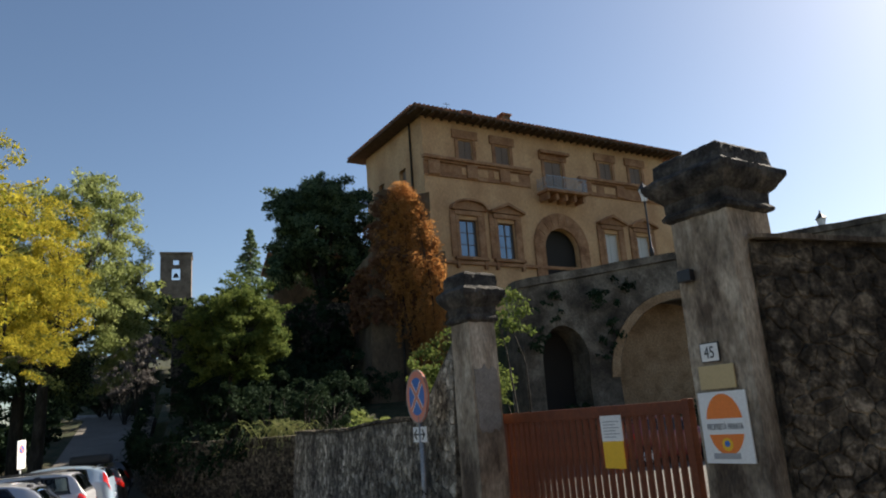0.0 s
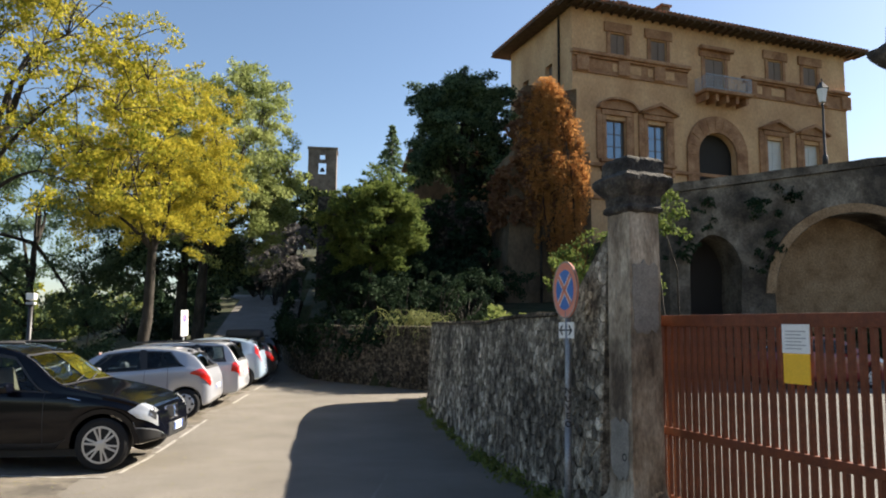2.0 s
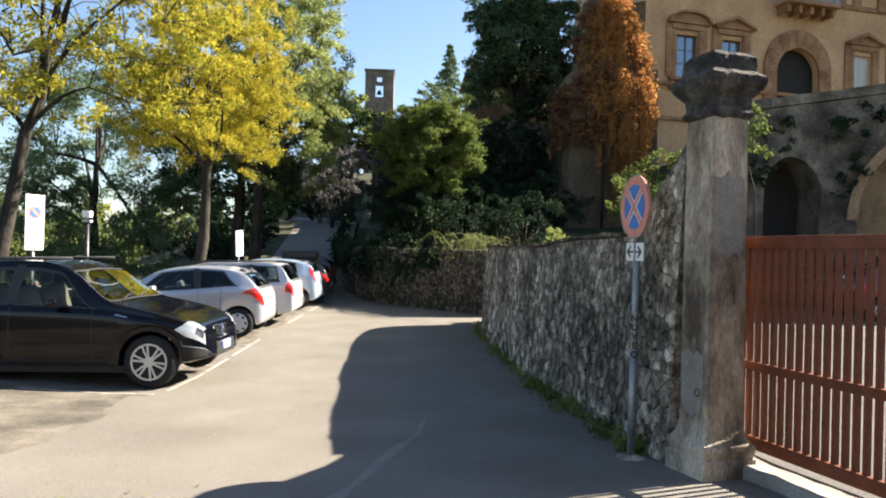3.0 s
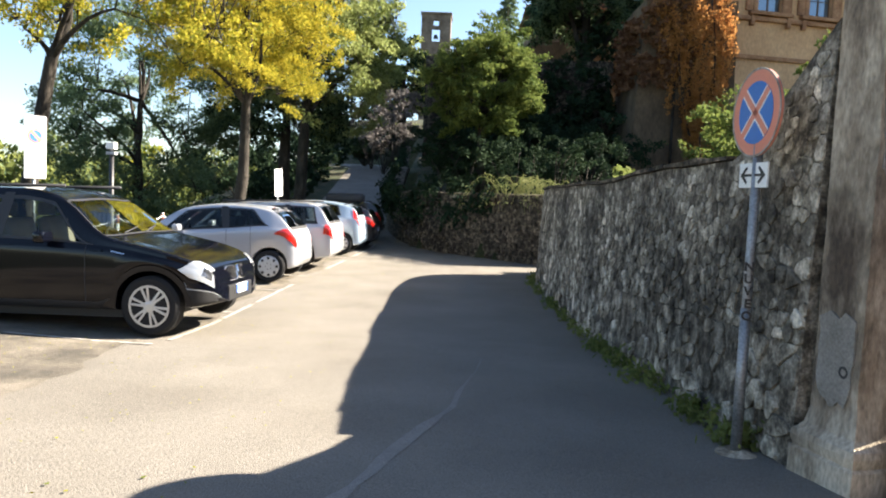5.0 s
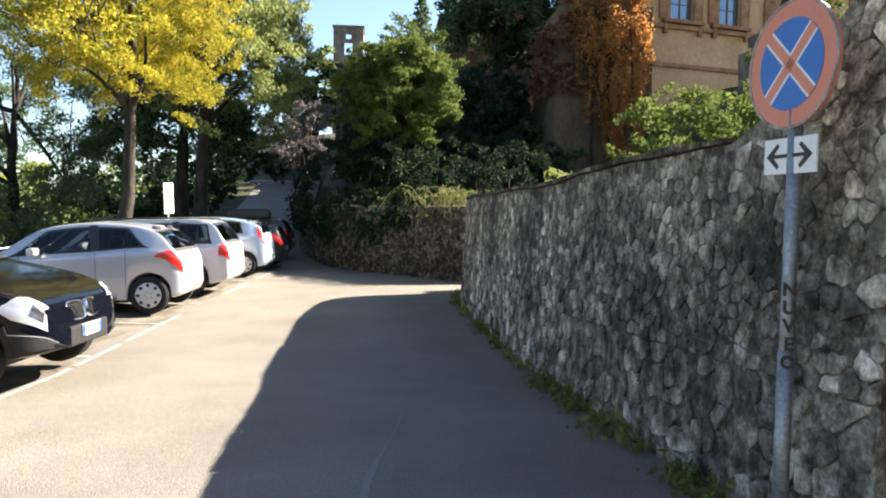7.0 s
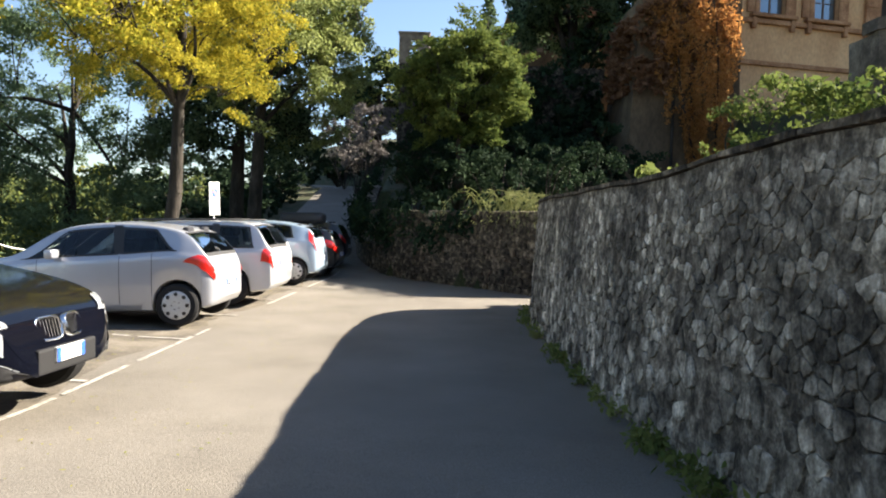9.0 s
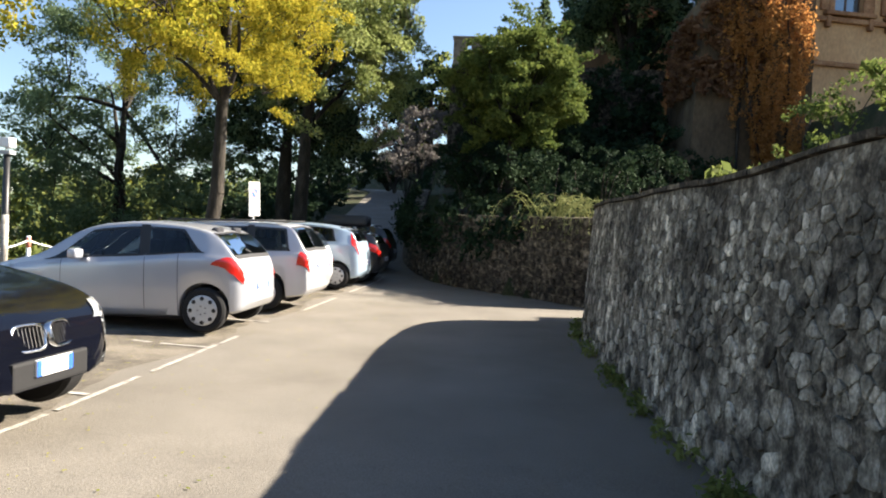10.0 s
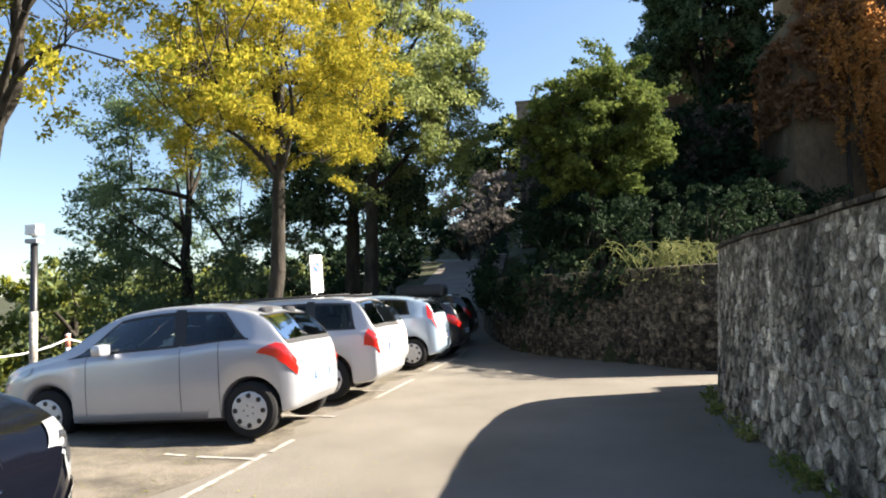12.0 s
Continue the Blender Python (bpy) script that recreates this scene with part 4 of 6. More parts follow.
tagged(bw, "plain unseen wall added behind the walk to block sky light", "wall", kind="structure")

# ---- parked cars ----
M_TYRE = plain("tyre_rubber", (0.02, 0.02, 0.021), 0.85, spec=0.2)
M_RIM = plain("alloy_rim", (0.5, 0.5, 0.51), 0.35, 0.7)
M_CAP_W = plain("silver_hub_cap", (0.55, 0.56, 0.57), 0.4, 0.3)


def clear_glass(name, tint):
    """A thin pane: what lies behind it shows through a tint, and the sky is mirrored in it."""
    m = bpy.data.materials.new(name)
    m.use_nodes = True
    n, l = m.node_tree.nodes, m.node_tree.links
    n.remove(n["Principled BSDF"])
    see, shine, fres, mix = n.new("ShaderNodeBsdfTransparent"), n.new("ShaderNodeBsdfGlossy"), n.new("ShaderNodeFresnel"), n.new("ShaderNodeMixShader")
    see.inputs["Color"].default_value = (*tint, 1)
    shine.inputs["Roughness"].default_value, shine.inputs["Color"].default_value = 0.02, (0.75, 0.8, 0.85, 1)
    fres.inputs["IOR"].default_value = 1.42
    l.new(fres.outputs["Fac"], mix.inputs["Fac"])
    l.new(see.outputs["BSDF"], mix.inputs[1])
    l.new(shine.outputs["BSDF"], mix.inputs[2])
    l.new(mix.outputs["Shader"], n["Material Output"].inputs["Surface"])
    return m


M_GLASS = clear_glass("tinted_car_glass", (0.42, 0.47, 0.46))
M_SEAT = mat("dark_seat_cloth", [(0.025, 0.026, 0.03), (0.05, 0.05, 0.055)], 8.0, 0.95, 0.2, 120)
M_SEAT_BEIGE = mat("beige_leather", [(0.36, 0.31, 0.23), (0.46, 0.40, 0.31)], 6.0, 0.6, 0.1, 90)
M_LAMP_RED = plain("red_tail_lamp", (0.55, 0.018, 0.012), 0.15, 0.0, 0.8, 0.6)
M_LAMP_CLEAR = plain("clear_head_lamp", (0.42, 0.44, 0.46), 0.15, 0.3, 0.8, 0.6)
M_LAMP_INNER = plain("head_lamp_reflector", (0.16, 0.165, 0.175), 0.2, 0.8)
M_TRIM = plain("black_plastic_trim", (0.022, 0.022, 0.024), 0.6)
M_BUMPER = plain("grey_bumper_plastic", (0.02, 0.02, 0.021), 0.65, spec=0.25)
M_CHROME = plain("chrome", (0.7, 0.7, 0.71), 0.12, 1.0)
M_PLATE = plain("number_plate", (0.72, 0.72, 0.70), 0.4)
M_EU = plain("plate_blue", (0.03, 0.12, 0.55), 0.4)


def car_paint(name, color, metal=0.35, rough=0.35):
    return mat(name, [tuple(c * 0.9 for c in color), color], 1.2, rough, 0.0, 300, metal, 0.5, 3, 0.8, (0.3, 0.7), 0.04)


class Body:
    """A car's skin, lofted from its outlines seen from the side and from above. x runs from the rear (0) to the nose."""

    def __init__(self, L, top, belt, half, sill, wheels, arch, inset=0.42):
        self.L, self.top, self.belt, self.half, self.sill, self.wheels, self.arch, self.inset = L, top, belt, half, sill, wheels, arch, inset
        self.known = {}

    def ip(self, rows, x):
        """A smooth curve through the rows that does not overshoot."""
        i = 0
        while i < len(rows) - 2 and x > rows[i + 1][0]:
            i += 1
        step = lambda k: (rows[k + 1][1] - rows[k][1]) / (rows[k + 1][0] - rows[k][0])

        def slope(k):
            if k == 0 or k == len(rows) - 1:
                return step(0) if k == 0 else step(k - 1)
            a, b = step(k - 1), step(k)
            return 0.0 if a * b <= 0 else 2 * a * b / (a + b)

        (x0, z0), (x1, z1) = rows[i], rows[i + 1]
        h = x1 - x0
        f = min(1.0, max(0.0, (x - x0) / h))
        return (1 + 2 * f) * (1 - f) ** 2 * z0 + f * (1 - f) ** 2 * h * slope(i) + f * f * (3 - 2 * f) * z1 + f * f * (f - 1) * h * slope(i + 1)

    def section(self, x):
        x = round(x, 4)
        if x in self.known:
            return self.known[x]
        zt, zb, hw = self.ip(self.top, x), self.ip(self.belt, x), self.ip(self.half, x)
        zb = min(zb, zt - 0.03)
        bot = self.ip(self.sill, x)
        for xw, zw in self.wheels:
            if abs(x - xw) < self.arch:
                bot = max(bot, zw + math.sqrt(self.arch ** 2 - (x - xw) ** 2))
        bot = min(bot, zb - 0.08)
        cab = max(0.0, zt - zb)
        ins = self.inset * cab
        rows = [(0, bot), (hw * 0.85, bot), (hw * 0.965, bot + 0.03), (hw, bot + 0.48 * (zb - bot)), (hw * 0.99, zb - 0.07 * min(1, (zb - bot) / 0.3)), (hw * 0.955, zb), (hw * 0.955 - ins, zt - 0.10 * min(1, cab)), (max(0.05, (hw * 0.955 - ins)) * 0.72, zt - 0.02 * min(1, cab / 0.2)), (0, zt)]
        self.known[x] = rows
        return rows

    def at(self, x, t, side=1, off=0.0):
        s = self.section(x)
        i = min(int(t), 7)
        f = t - i
        if i < 2:
            y, z = (s[i][k] + (s[i + 1][k] - s[i][k]) * f for k in (0, 1))
        else:
            before = s[i - 1]
            after = s[i + 2] if i < 7 else (-s[7][0], s[7][1])
            tight = 0.30
            y, z = (((2 * f ** 3 - 3 * f * f + 1) * s[i][k] + (f ** 3 - 2 * f * f + f) * tight * (s[i + 1][k] - before[k]) + (3 * f * f - 2 * f ** 3) * s[i + 1][k] + (f ** 3 - f * f) * tight * (after[k] - s[i][k])) for k in (0, 1))
        p = Vector((x, side * y, z))
        if off:
            e = 0.02
            a = self.at(max(0, x - e), t, side)
            b = self.at(min(self.L, x + e), t, side)
            c, d = self.at(x, max(0.5, t - 0.2), side), self.at(x, min(8, t + 0.2), side)
            n = (b - a).cross(d - c) * side
            if n.length > 1e-9:
                n.normalize()
                if n.y * side < -0.3 or (abs(n.y) < 0.3 and n.z < -0.5):
                    n = -n
                p += n * off
        return p

    def skin(self, holes):
        """The sheet metal, open where the panes are: holes in terms of length and height on the skin."""
        xs = [self.L * (0.5 - 0.5 * math.cos(math.pi * i / 84)) for i in range(85)] + [v for h in holes for v in h[:2]]
        for xw, zw in self.wheels:
            xs += list(np.linspace(xw - self.arch - 0.002, xw + self.arch + 0.002, 31))
        xs = sorted(set(round(float(x), 3) for x in xs if 0 <= x <= self.L))
        ts = [0, 1, 1.5] + [2 + 0.3 * i for i in range(10)] + [5 + i / 15 for i in range(15)] + [6 + i / 12 for i in range(25)] + [v for h in holes for v in h[2:4]]
        ts = sorted(set(round(float(t), 4) for t in ts))
        bm = bmesh.new()
        grid = {}
        for side in (1, -1):
            for j, t in enumerate(ts):
                for i, x in enumerate(xs):
                    grid[i, j, side] = grid[i, j, 1] if side < 0 and t in (0, 8) else bm.verts.new(self.at(x, t, side))
        for i in range(len(xs) - 1):
            for j in range(len(ts) - 1):
                x, t = (xs[i] + xs[i + 1]) / 2, (ts[j] + ts[j + 1]) / 2
                if any(t0 < t < t1 and x0 + l0 * (t - t0) / (t1 - t0) + 0.004 < x < x1 + l1 * (t - t0) / (t1 - t0) - 0.004 for x0, x1, t0, t1, l0, l1 in holes):
                    continue
                for side in (1, -1):
                    bm.faces.new([grid[a, b, side] for a, b in ((i, j), (i + 1, j), (i + 1, j + 1), (i, j + 1))])
        for i in (0, len(xs) - 1):
            bm.faces.new([grid[i, j, 1] for j in range(len(ts))] + [grid[i, j, -1] for j in range(len(ts) - 2, 0, -1)])
        bmesh.ops.recalc_face_normals(bm, faces=bm.faces[:])
        for e in bm.edges:
            if len(e.link_faces) == 2 and e.calc_face_angle(0) > radians(48):
                e.smooth = False
        return bm

    def patch(self, x0, x1, t0, t1, off=0.006, side=1, nx=12, nt=6, lean0=0.0, lean1=0.0, bm=None):
        """A piece that lies on the skin, with thin edges; its ends may lean."""
        bm = bm or bmesh.new()
        grid = []
        for i in range(nx + 1):
            row = []
            for j in range(nt + 1):
                f = j / nt
                x = x0 + lean0 * f + (x1 + lean1 * f - x0 - lean0 * f) * i / nx
                row.append(bm.verts.new(self.at(min(max(x, 0), self.L), t0 + (t1 - t0) * f, side, off)))
            grid.append(row)
        fs = []
        for i in range(nx):
            for j in range(nt):
                fs.append(bm.faces.new((grid[i][j], grid[i + 1][j], grid[i + 1][j + 1], grid[i][j + 1])))
        return bm


def wheel(r, width, parent, m, kind):
    ob = empty("wheel", m, "", "")
    ob.parent = parent
    prof = [(r * 0.62, -width / 2), (r * 0.9, -width / 2), (r, -width * 0.36), (r, width * 0.36), (r * 0.9, width / 2), (r * 0.62, width / 2)]
    part("tyre", lathe(prof, 36), M_TYRE, ob, shade=False)
    z = width / 2
    if kind == "alloy":
        bm = lathe([(r * 0.7, z - 0.10), (r * 0.7, z - 0.005), (r * 0.63, z + 0.004), (r * 0.62, z - 0.06), (r * 0.2, z - 0.09)], 36)
        part("rim", bm, M_BLACK, ob)
        bm = lathe([(r * 0.71, z - 0.03), (r * 0.70, z + 0.008), (r * 0.63, z + 0.008), (r * 0.62, z - 0.03)], 36, caps=False)
        for k in range(12):
            b2 = box(r * 0.1, r * 0.66, -0.014, 0.014, z - 0.03, z + 0.004, 0.005)
            b2.transform(Matrix.Rotation(2 * math.pi * k / 12 + (0.10 if k % 2 else -0.10), 4, "Z"))
            part("spoke", b2, M_RIM, ob)
        lathe([(r * 0.2, z - 0.05), (r * 0.2, z), (r * 0.1, z + 0.008)], 18, bm=bm)
        part("rim_edge", bm, M_RIM, ob)
    else:
        bm = lathe([(r * 0.7, z - 0.05), (r * 0.7, z - 0.004), (r * 0.6, z + 0.012), (r * 0.3, z + 0.016), (r * 0.08, z + 0.012)], 36)
        part("hub_cap", bm, M_CAP_W, ob, "silver plastic hub cap")
        for k in range(8):
            b2 = lathe([(r * 0.10, z + 0.006), (r * 0.095, z + 0.0185)], 8, at=(r * 0.53, 0, 0))
            b2.transform(Matrix.Rotation(2 * math.pi * k / 8, 4, "Z"))
            part("vent", b2, M_BLACK, ob)
        for k in range(5):
            b2 = lathe([(r * 0.03, z + 0.012), (r * 0.025, z + 0.021)], 8, at=(r * 0.19, 0, 0))
            b2.transform(Matrix.Rotation(2 * math.pi * k / 5, 4, "Z"))
            part("vent", b2, M_BLACK, ob)
    return ob


def make_car(m, label, paint, B, wheel_r, track, kind, windows, front, rear, tail, headl, doors, cladding=False, inside=None):
    car = empty("car", m, label, "car", "parked cars")
    inside = inside or M_SEAT
    L = B.L
    shift = Matrix.Translation((-L / 2, 0, 0))

    def put(name, bm, mm, label="", shade=True, parent=None):
        bm.transform(shift)
        return part(name, bm, mm, parent or car, label, shade)

    panes = [(x0, x1, 5.12, 5.80, l0, l1) for x0, x1, l0, l1 in windows] + [(*front, 6.12, 8.0, 0, 0), (*rear, 6.12, 8.0, 0, 0)]
    put("body", B.skin(panes), paint)
    # the cabin
    zs, wide = B.ip(B.belt, L * 0.45) - 0.32, B.ip(B.half, L / 2) * 0.78
    put("cabin_floor", box(0.45, front[1] - 0.1, -wide, wide, zs - 0.32, zs - 0.12), M_TRIM, shade=False)
    put("dashboard", box(front[0] + 0.10, front[1] + 0.02, -wide, wide, zs + 0.02, zs + 0.27, 0.06), M_TRIM)
    bm = lathe([(0.19, -0.012), (0.19, 0.012), (0.165, 0.012), (0.165, -0.012)], 20, caps=False)
    bm.transform(Matrix.Translation((front[0] - 0.02, 0.36, zs + 0.26)) @ Matrix.Rotation(radians(62), 4, "Y"))
    put("steering_wheel", bm, M_TRIM)
    for x, y, w in ((front[0] - 0.72, 0.36, 0.25), (front[0] - 0.72, -0.36, 0.25), (front[0] - 1.55, 0.0, 0.62)):
        bm = box(-0.02, 0.50, -w, w, -0.12, 0.04, 0.05)
        b2 = box(-0.09, 0.07, -w, w, 0.0, 0.58, 0.06)
        b2.transform(Matrix.Rotation(radians(-16), 4, "Y"))
        tmp = bpy.data.meshes.new("tmp")
        b2.to_mesh(tmp)
        b2.free()
        bm.from_mesh(tmp)
        bpy.data.meshes.remove(tmp)
        bm.transform(Matrix.Translation((x, y, zs)))
        seat = put("seat", bm, inside)
        for yy in ((0.0,) if w < 0.5 else (-0.34, 0.34)):
            put("headrest", box(x - 0.30, x - 0.20, y + yy - 0.12, y + yy + 0.12, zs + 0.57, zs + 0.74, 0.04), inside, parent=seat)
    put("floor_pan", box(0.45, L - 0.62, -B.ip(B.half, L / 2) * 0.75, B.ip(B.half, L / 2) * 0.75, 0.17, 0.42), M_TRIM, shade=False)
    for xw, zw in B.wheels:
        for s in (-1, 1):
            wheel(wheel_r, 0.2, car, Matrix.Translation((xw - L / 2, s * (track - 0.09), wheel_r)) @ pose(0, 0, 0, 90 if s < 0 else -90), kind)
    for s in (-1, 1):
        for x0, x1, l0, l1 in windows:
            put("side_window", B.patch(x0, x1, 5.12, 5.80, 0.002, s, 14, 8, l0, l1), M_GLASS)
            edge = 0.022
            for a, b, t0, t1, nx, nt, la, lb in ((x0 - edge, x1 + edge, 5.06, 5.14, 14, 1, 0, 0), (x0 + l0 - edge, x1 + l1 + edge, 5.77, 5.85, 14, 1, 0, 0), (x0 - edge, x0 + edge, 5.06, 5.85, 2, 10, l0, l0), (x1 - edge, x1 + edge, 5.06, 5.85, 2, 10, l1, l1)):
                put("window_seal", B.patch(a, b, t0, t1, 0.005, s, nx, nt, la, lb), M_TRIM)
        for (x0, x1, l0, l1), (x2, x3, l2, l3) in zip(windows, windows[1:]):
            put("window_pillar", B.patch(x3 - 0.005, x0 + 0.005, 5.1, 5.93, 0.003, s, 2, 4, l3, l0), M_TRIM)
        for x in doors:
            put("door_seam", B.patch(x - 0.004, x + 0.004, 2.1, 5.0, 0.0015, s, 1, 14), M_TRIM)
        for x in doors[1:]:
            put("door_handle", B.patch(x + 0.04, x + 0.20, 4.15, 4.4, 0.022, s, 4, 2), paint)
        put("sill_strip", B.patch(B.wheels[0][0] + B.arch, B.wheels[1][0] - B.arch, 1.3, 2.3, 0.006, s, 10, 3), M_TRIM if cladding else paint)
        if cladding:
            for xw, zw in B.wheels:
                bm = bmesh.new()
                prev = None
                for k in range(25):
                    a = math.pi * k / 24
                    row = []
                    for rad in (B.arch - 0.005, B.arch + 0.055):
                        x, z = xw + rad * math.cos(a), zw + rad * math.sin(a)
                        row.append(bm.verts.new((x, s * (B.ip(B.half, x) + 0.006), z)))
                    if prev:
                        bm.faces.new((prev[0], row[0], row[1], prev[1]))
                    prev = row
                put("wheel_arch_trim", bm, paint)
        xm = front[0] - 0.12
        zb = B.ip(B.belt, xm)
        bm = box(-0.06, 0.07, -0.10, 0.10, -0.06, 0.07, 0.035)
        bm.transform(Matrix.Translation((xm + 0.02, s * (B.ip(B.half, xm) + 0.085), zb + 0.06)))
        put("wing_mirror", bm, paint)
        x0, x1, t0, t1, l0, l1 = tail
        put("tail_lamp", B.patch(x0, x1, t0, t1, 0.012, s, 8, 6, l0, l1), M_LAMP_RED, "red tail lamp")
        x0, x1, t0, t1, l0, l1 = headl
        put("headlamp", B.patch(x0, x1, t0, t1, 0.010, s, 8, 6, l0, l1), M_LAMP_CLEAR, "clear headlamp")
    for nm, (x0, x1) in (("windscreen", front), ("rear_window", rear)):
        bm = bmesh.new()
        for s in (-1, 1):
            B.patch(x0, x1, 6.12, 8.0, 0.003, s, 16, 16, bm=bm)
        bmesh.ops.remove_doubles(bm, verts=bm.verts[:], dist=0.002)
        pane = put(nm, bm, M_GLASS)
        for s in (-1, 1):
            for a, b, t1, nx, nt in ((x0 - 0.015, x1 + 0.015, 6.17, 16, 1), (x0 - 0.015, x0 + 0.02, 8.0, 1, 16), (x1 - 0.02, x1 + 0.015, 8.0, 1, 16)):
                put("seal", B.patch(a, b, 6.09, t1, 0.006, s, nx, nt), M_TRIM, parent=pane)
    x0, x1 = front
    for y0, y1 in ((-0.45, 0.05), (0.05, 0.5)):
        put("wiper", tube((x1 + 0.01, y0, B.ip(B.top, x1) + 0.015), (x1 - 0.10, y1, B.ip(B.top, x1 - 0.10) + 0.012), 0.008, n=6), M_TRIM)
    return car


def plate_on(car, x, z, half=0.26, tilt=0.0):
    p = part("number_plate", box(-0.01, 0.01, -half, half, -0.055, 0.055, 0.004), M_PLATE, car)
    p.matrix_basis = pose(x, 0, z, 0, tilt, 0)
    part("line_of_print", box(-0.012, 0.012, -half + 0.07, half - 0.07, -0.025, 0.025), M_GREY, p)
    for y in (-half + 0.025, half - 0.025):
        q = part("blue_strip", box(-0.0125, 0.0125, y - 0.022, y + 0.022, -0.052, 0.052), M_EU, p)


# silver five-door hatchback
P_SILVER = car_paint("silver_paint", (0.46, 0.475, 0.52), 0.4, 0.32)
P_SILVER2 = car_paint("pale_silver_paint", (0.52, 0.53, 0.56), 0.25, 0.38)
P_WHITE = car_paint("white_paint", (0.74, 0.74, 0.73), 0.0, 0.35)
P_BLUE = car_paint("pale_blue_paint", (0.40, 0.51, 0.63), 0.3, 0.36)
P_BLACK = mat("blue_black_paint", [(0.0022, 0.0026, 0.0050), (0.0030, 0.0036, 0.0070)], 1.2, 0.08, 0.0, 300, 0.0, 0.30, 3, 0.0, (0.3, 0.7), 0.04)
P_DARK = car_paint("black_paint", (0.02, 0.02, 0.022), 0.2, 0.3)


def hatchback(L=3.95, W=1.70, H=1.49, steep=1.0, rear=0.60, base=None):
    s = H / 1.49
    k = L / 3.95
    top = [(0, 0.62), (0.03, 0.80), (0.10, 0.93 * s), (0.16 * steep, 1.02 * s), (0.40 * steep, 1.30 * s), (0.55, 1.375 * s), (1.0 * k, 1.455 * s), (1.55 * k, 1.49 * s), (2.05 * k, 1.455 * s), (2.35 * k, 1.385 * s), (3.02 * k, 1.00 * s), (3.2 * k, 0.965 * s), (3.6 * k, 0.87 * s), (3.82 * k, 0.76 * s), (3.92 * k, 0.62), (L, 0.45)]
    belt = [(0, 0.58), (0.05, 0.78), (0.2, 1.0 * s), (0.6, 1.05 * s), (1.4 * k, 1.0 * s), (2.9 * k, 0.93 * s), (3.5 * k, 0.82 * s), (3.85 * k, 0.68 * s), (L, 0.42)]
    half = [(0, 0.50), (0.04, 0.64), (0.12, 0.74), (0.3, 0.81), (0.6, 0.845), (1.2, 0.85), (2.8 * k, 0.85), (3.4 * k, 0.82), (3.75 * k, 0.74), (3.88 * k, 0.63), (L, 0.48)]
    half = [(x, h * W / 1.70) for x, h in half]
    sill = [(0, 0.38), (0.12, 0.26), (0.6, 0.2), (3.2 * k, 0.2), (3.7 * k, 0.22), (L, 0.30)]
    return Body(L, top, belt, half, sill, [(rear, 0.30), (rear + (base or 2.49 * k), 0.30)], 0.335)


HB = hatchback(3.80, rear=0.54, base=2.47)
HATCH_WIN = [(1.38, 2.72, 0.10, -0.60), (0.56, 1.30, 0.32, 0.06)]
hatch = make_car(pose(-4.36, 17.08, road_z(-4.2, 17) - 0.035, 0, 2.0, 180), "silver five-door hatchback parked nose to the fence", P_SILVER, HB, 0.30, 0.83, "cap", HATCH_WIN, (2.33, 2.89), (0.15, 0.45), (0.05, 0.44, 3.55, 4.95, -0.01, -0.20), (3.22, 3.68, 4.0, 5.3, 0, -0.1), [0.88, 1.34, 2.50])
plate_on(hatch, -1.89, 0.60)
part("wiper", tube((-1.73, 0.02, 1.06), (-1.59, 0.30, 1.16), 0.008, n=6), M_TRIM, hatch)


def wagon(L=4.45, W=1.73, H=1.52):
    top = [(0, 0.60), (0.03, 0.95), (0.08, 1.02), (0.34, 1.42), (0.45, 1.475), (1.2, 1.52), (2.0, 1.515), (2.5, 1.47), (2.72, 1.40), (3.35, 1.02), (3.6, 0.97), (4.1, 0.87), (4.35, 0.74), (4.42, 0.6), (L, 0.45)]
    belt = [(0, 0.56), (0.04, 0.90), (0.2, 1.0), (1.5, 0.985), (3.2, 0.94), (3.9, 0.83), (4.35, 0.66), (L, 0.42)]
    half = [(0, 0.70), (0.06, 0.80), (0.3, 0.85), (1.2, 0.865), (3.3, 0.865), (3.9, 0.83), (4.3, 0.70), (4.4, 0.6), (L, 0.48)]
    sill = [(0, 0.36), (0.15, 0.25), (0.7, 0.21), (3.7, 0.21), (L, 0.30)]
    return Body(L, top, belt, half, sill, [(0.78, 0.31), (0.78 + 2.9, 0.31)], 0.37, 0.34)


WB = wagon()
wag = make_car(pose(-4.50, 19.75, road_z(-4.4, 19.7) - 0.04, 0, 2.0, 180), "pale silver estate car with black roof rails", P_SILVER2, WB, 0.31, 0.84, "cap", [(1.95, 3.15, 0.08, -0.58), (1.05, 1.87, 0.06, 0.03), (0.36, 0.98, 0.10, 0.02)], (2.78, 3.34), (0.09, 0.35), (0.02, 0.22, 3.5, 5.15, 0, -0.06), (3.7, 4.2, 4.0, 5.3, 0, -0.1), [1.0, 1.92, 3.0])
plate_on(wag, -2.225, 0.72)
for s in (-1, 1):
    part("roof_rail", tube((-1.75, s * 0.60, 1.52), (0.35, s * 0.58, 1.53), 0.018, n=8), M_TRIM, wag, shade=True)

SB = hatchback(3.75, 1.66, 1.48, 0.8)
MB = hatchback(4.05, 1.72, 1.56, 0.7)
DB = hatchback(4.05, 1.72, 1.44, 0.7)


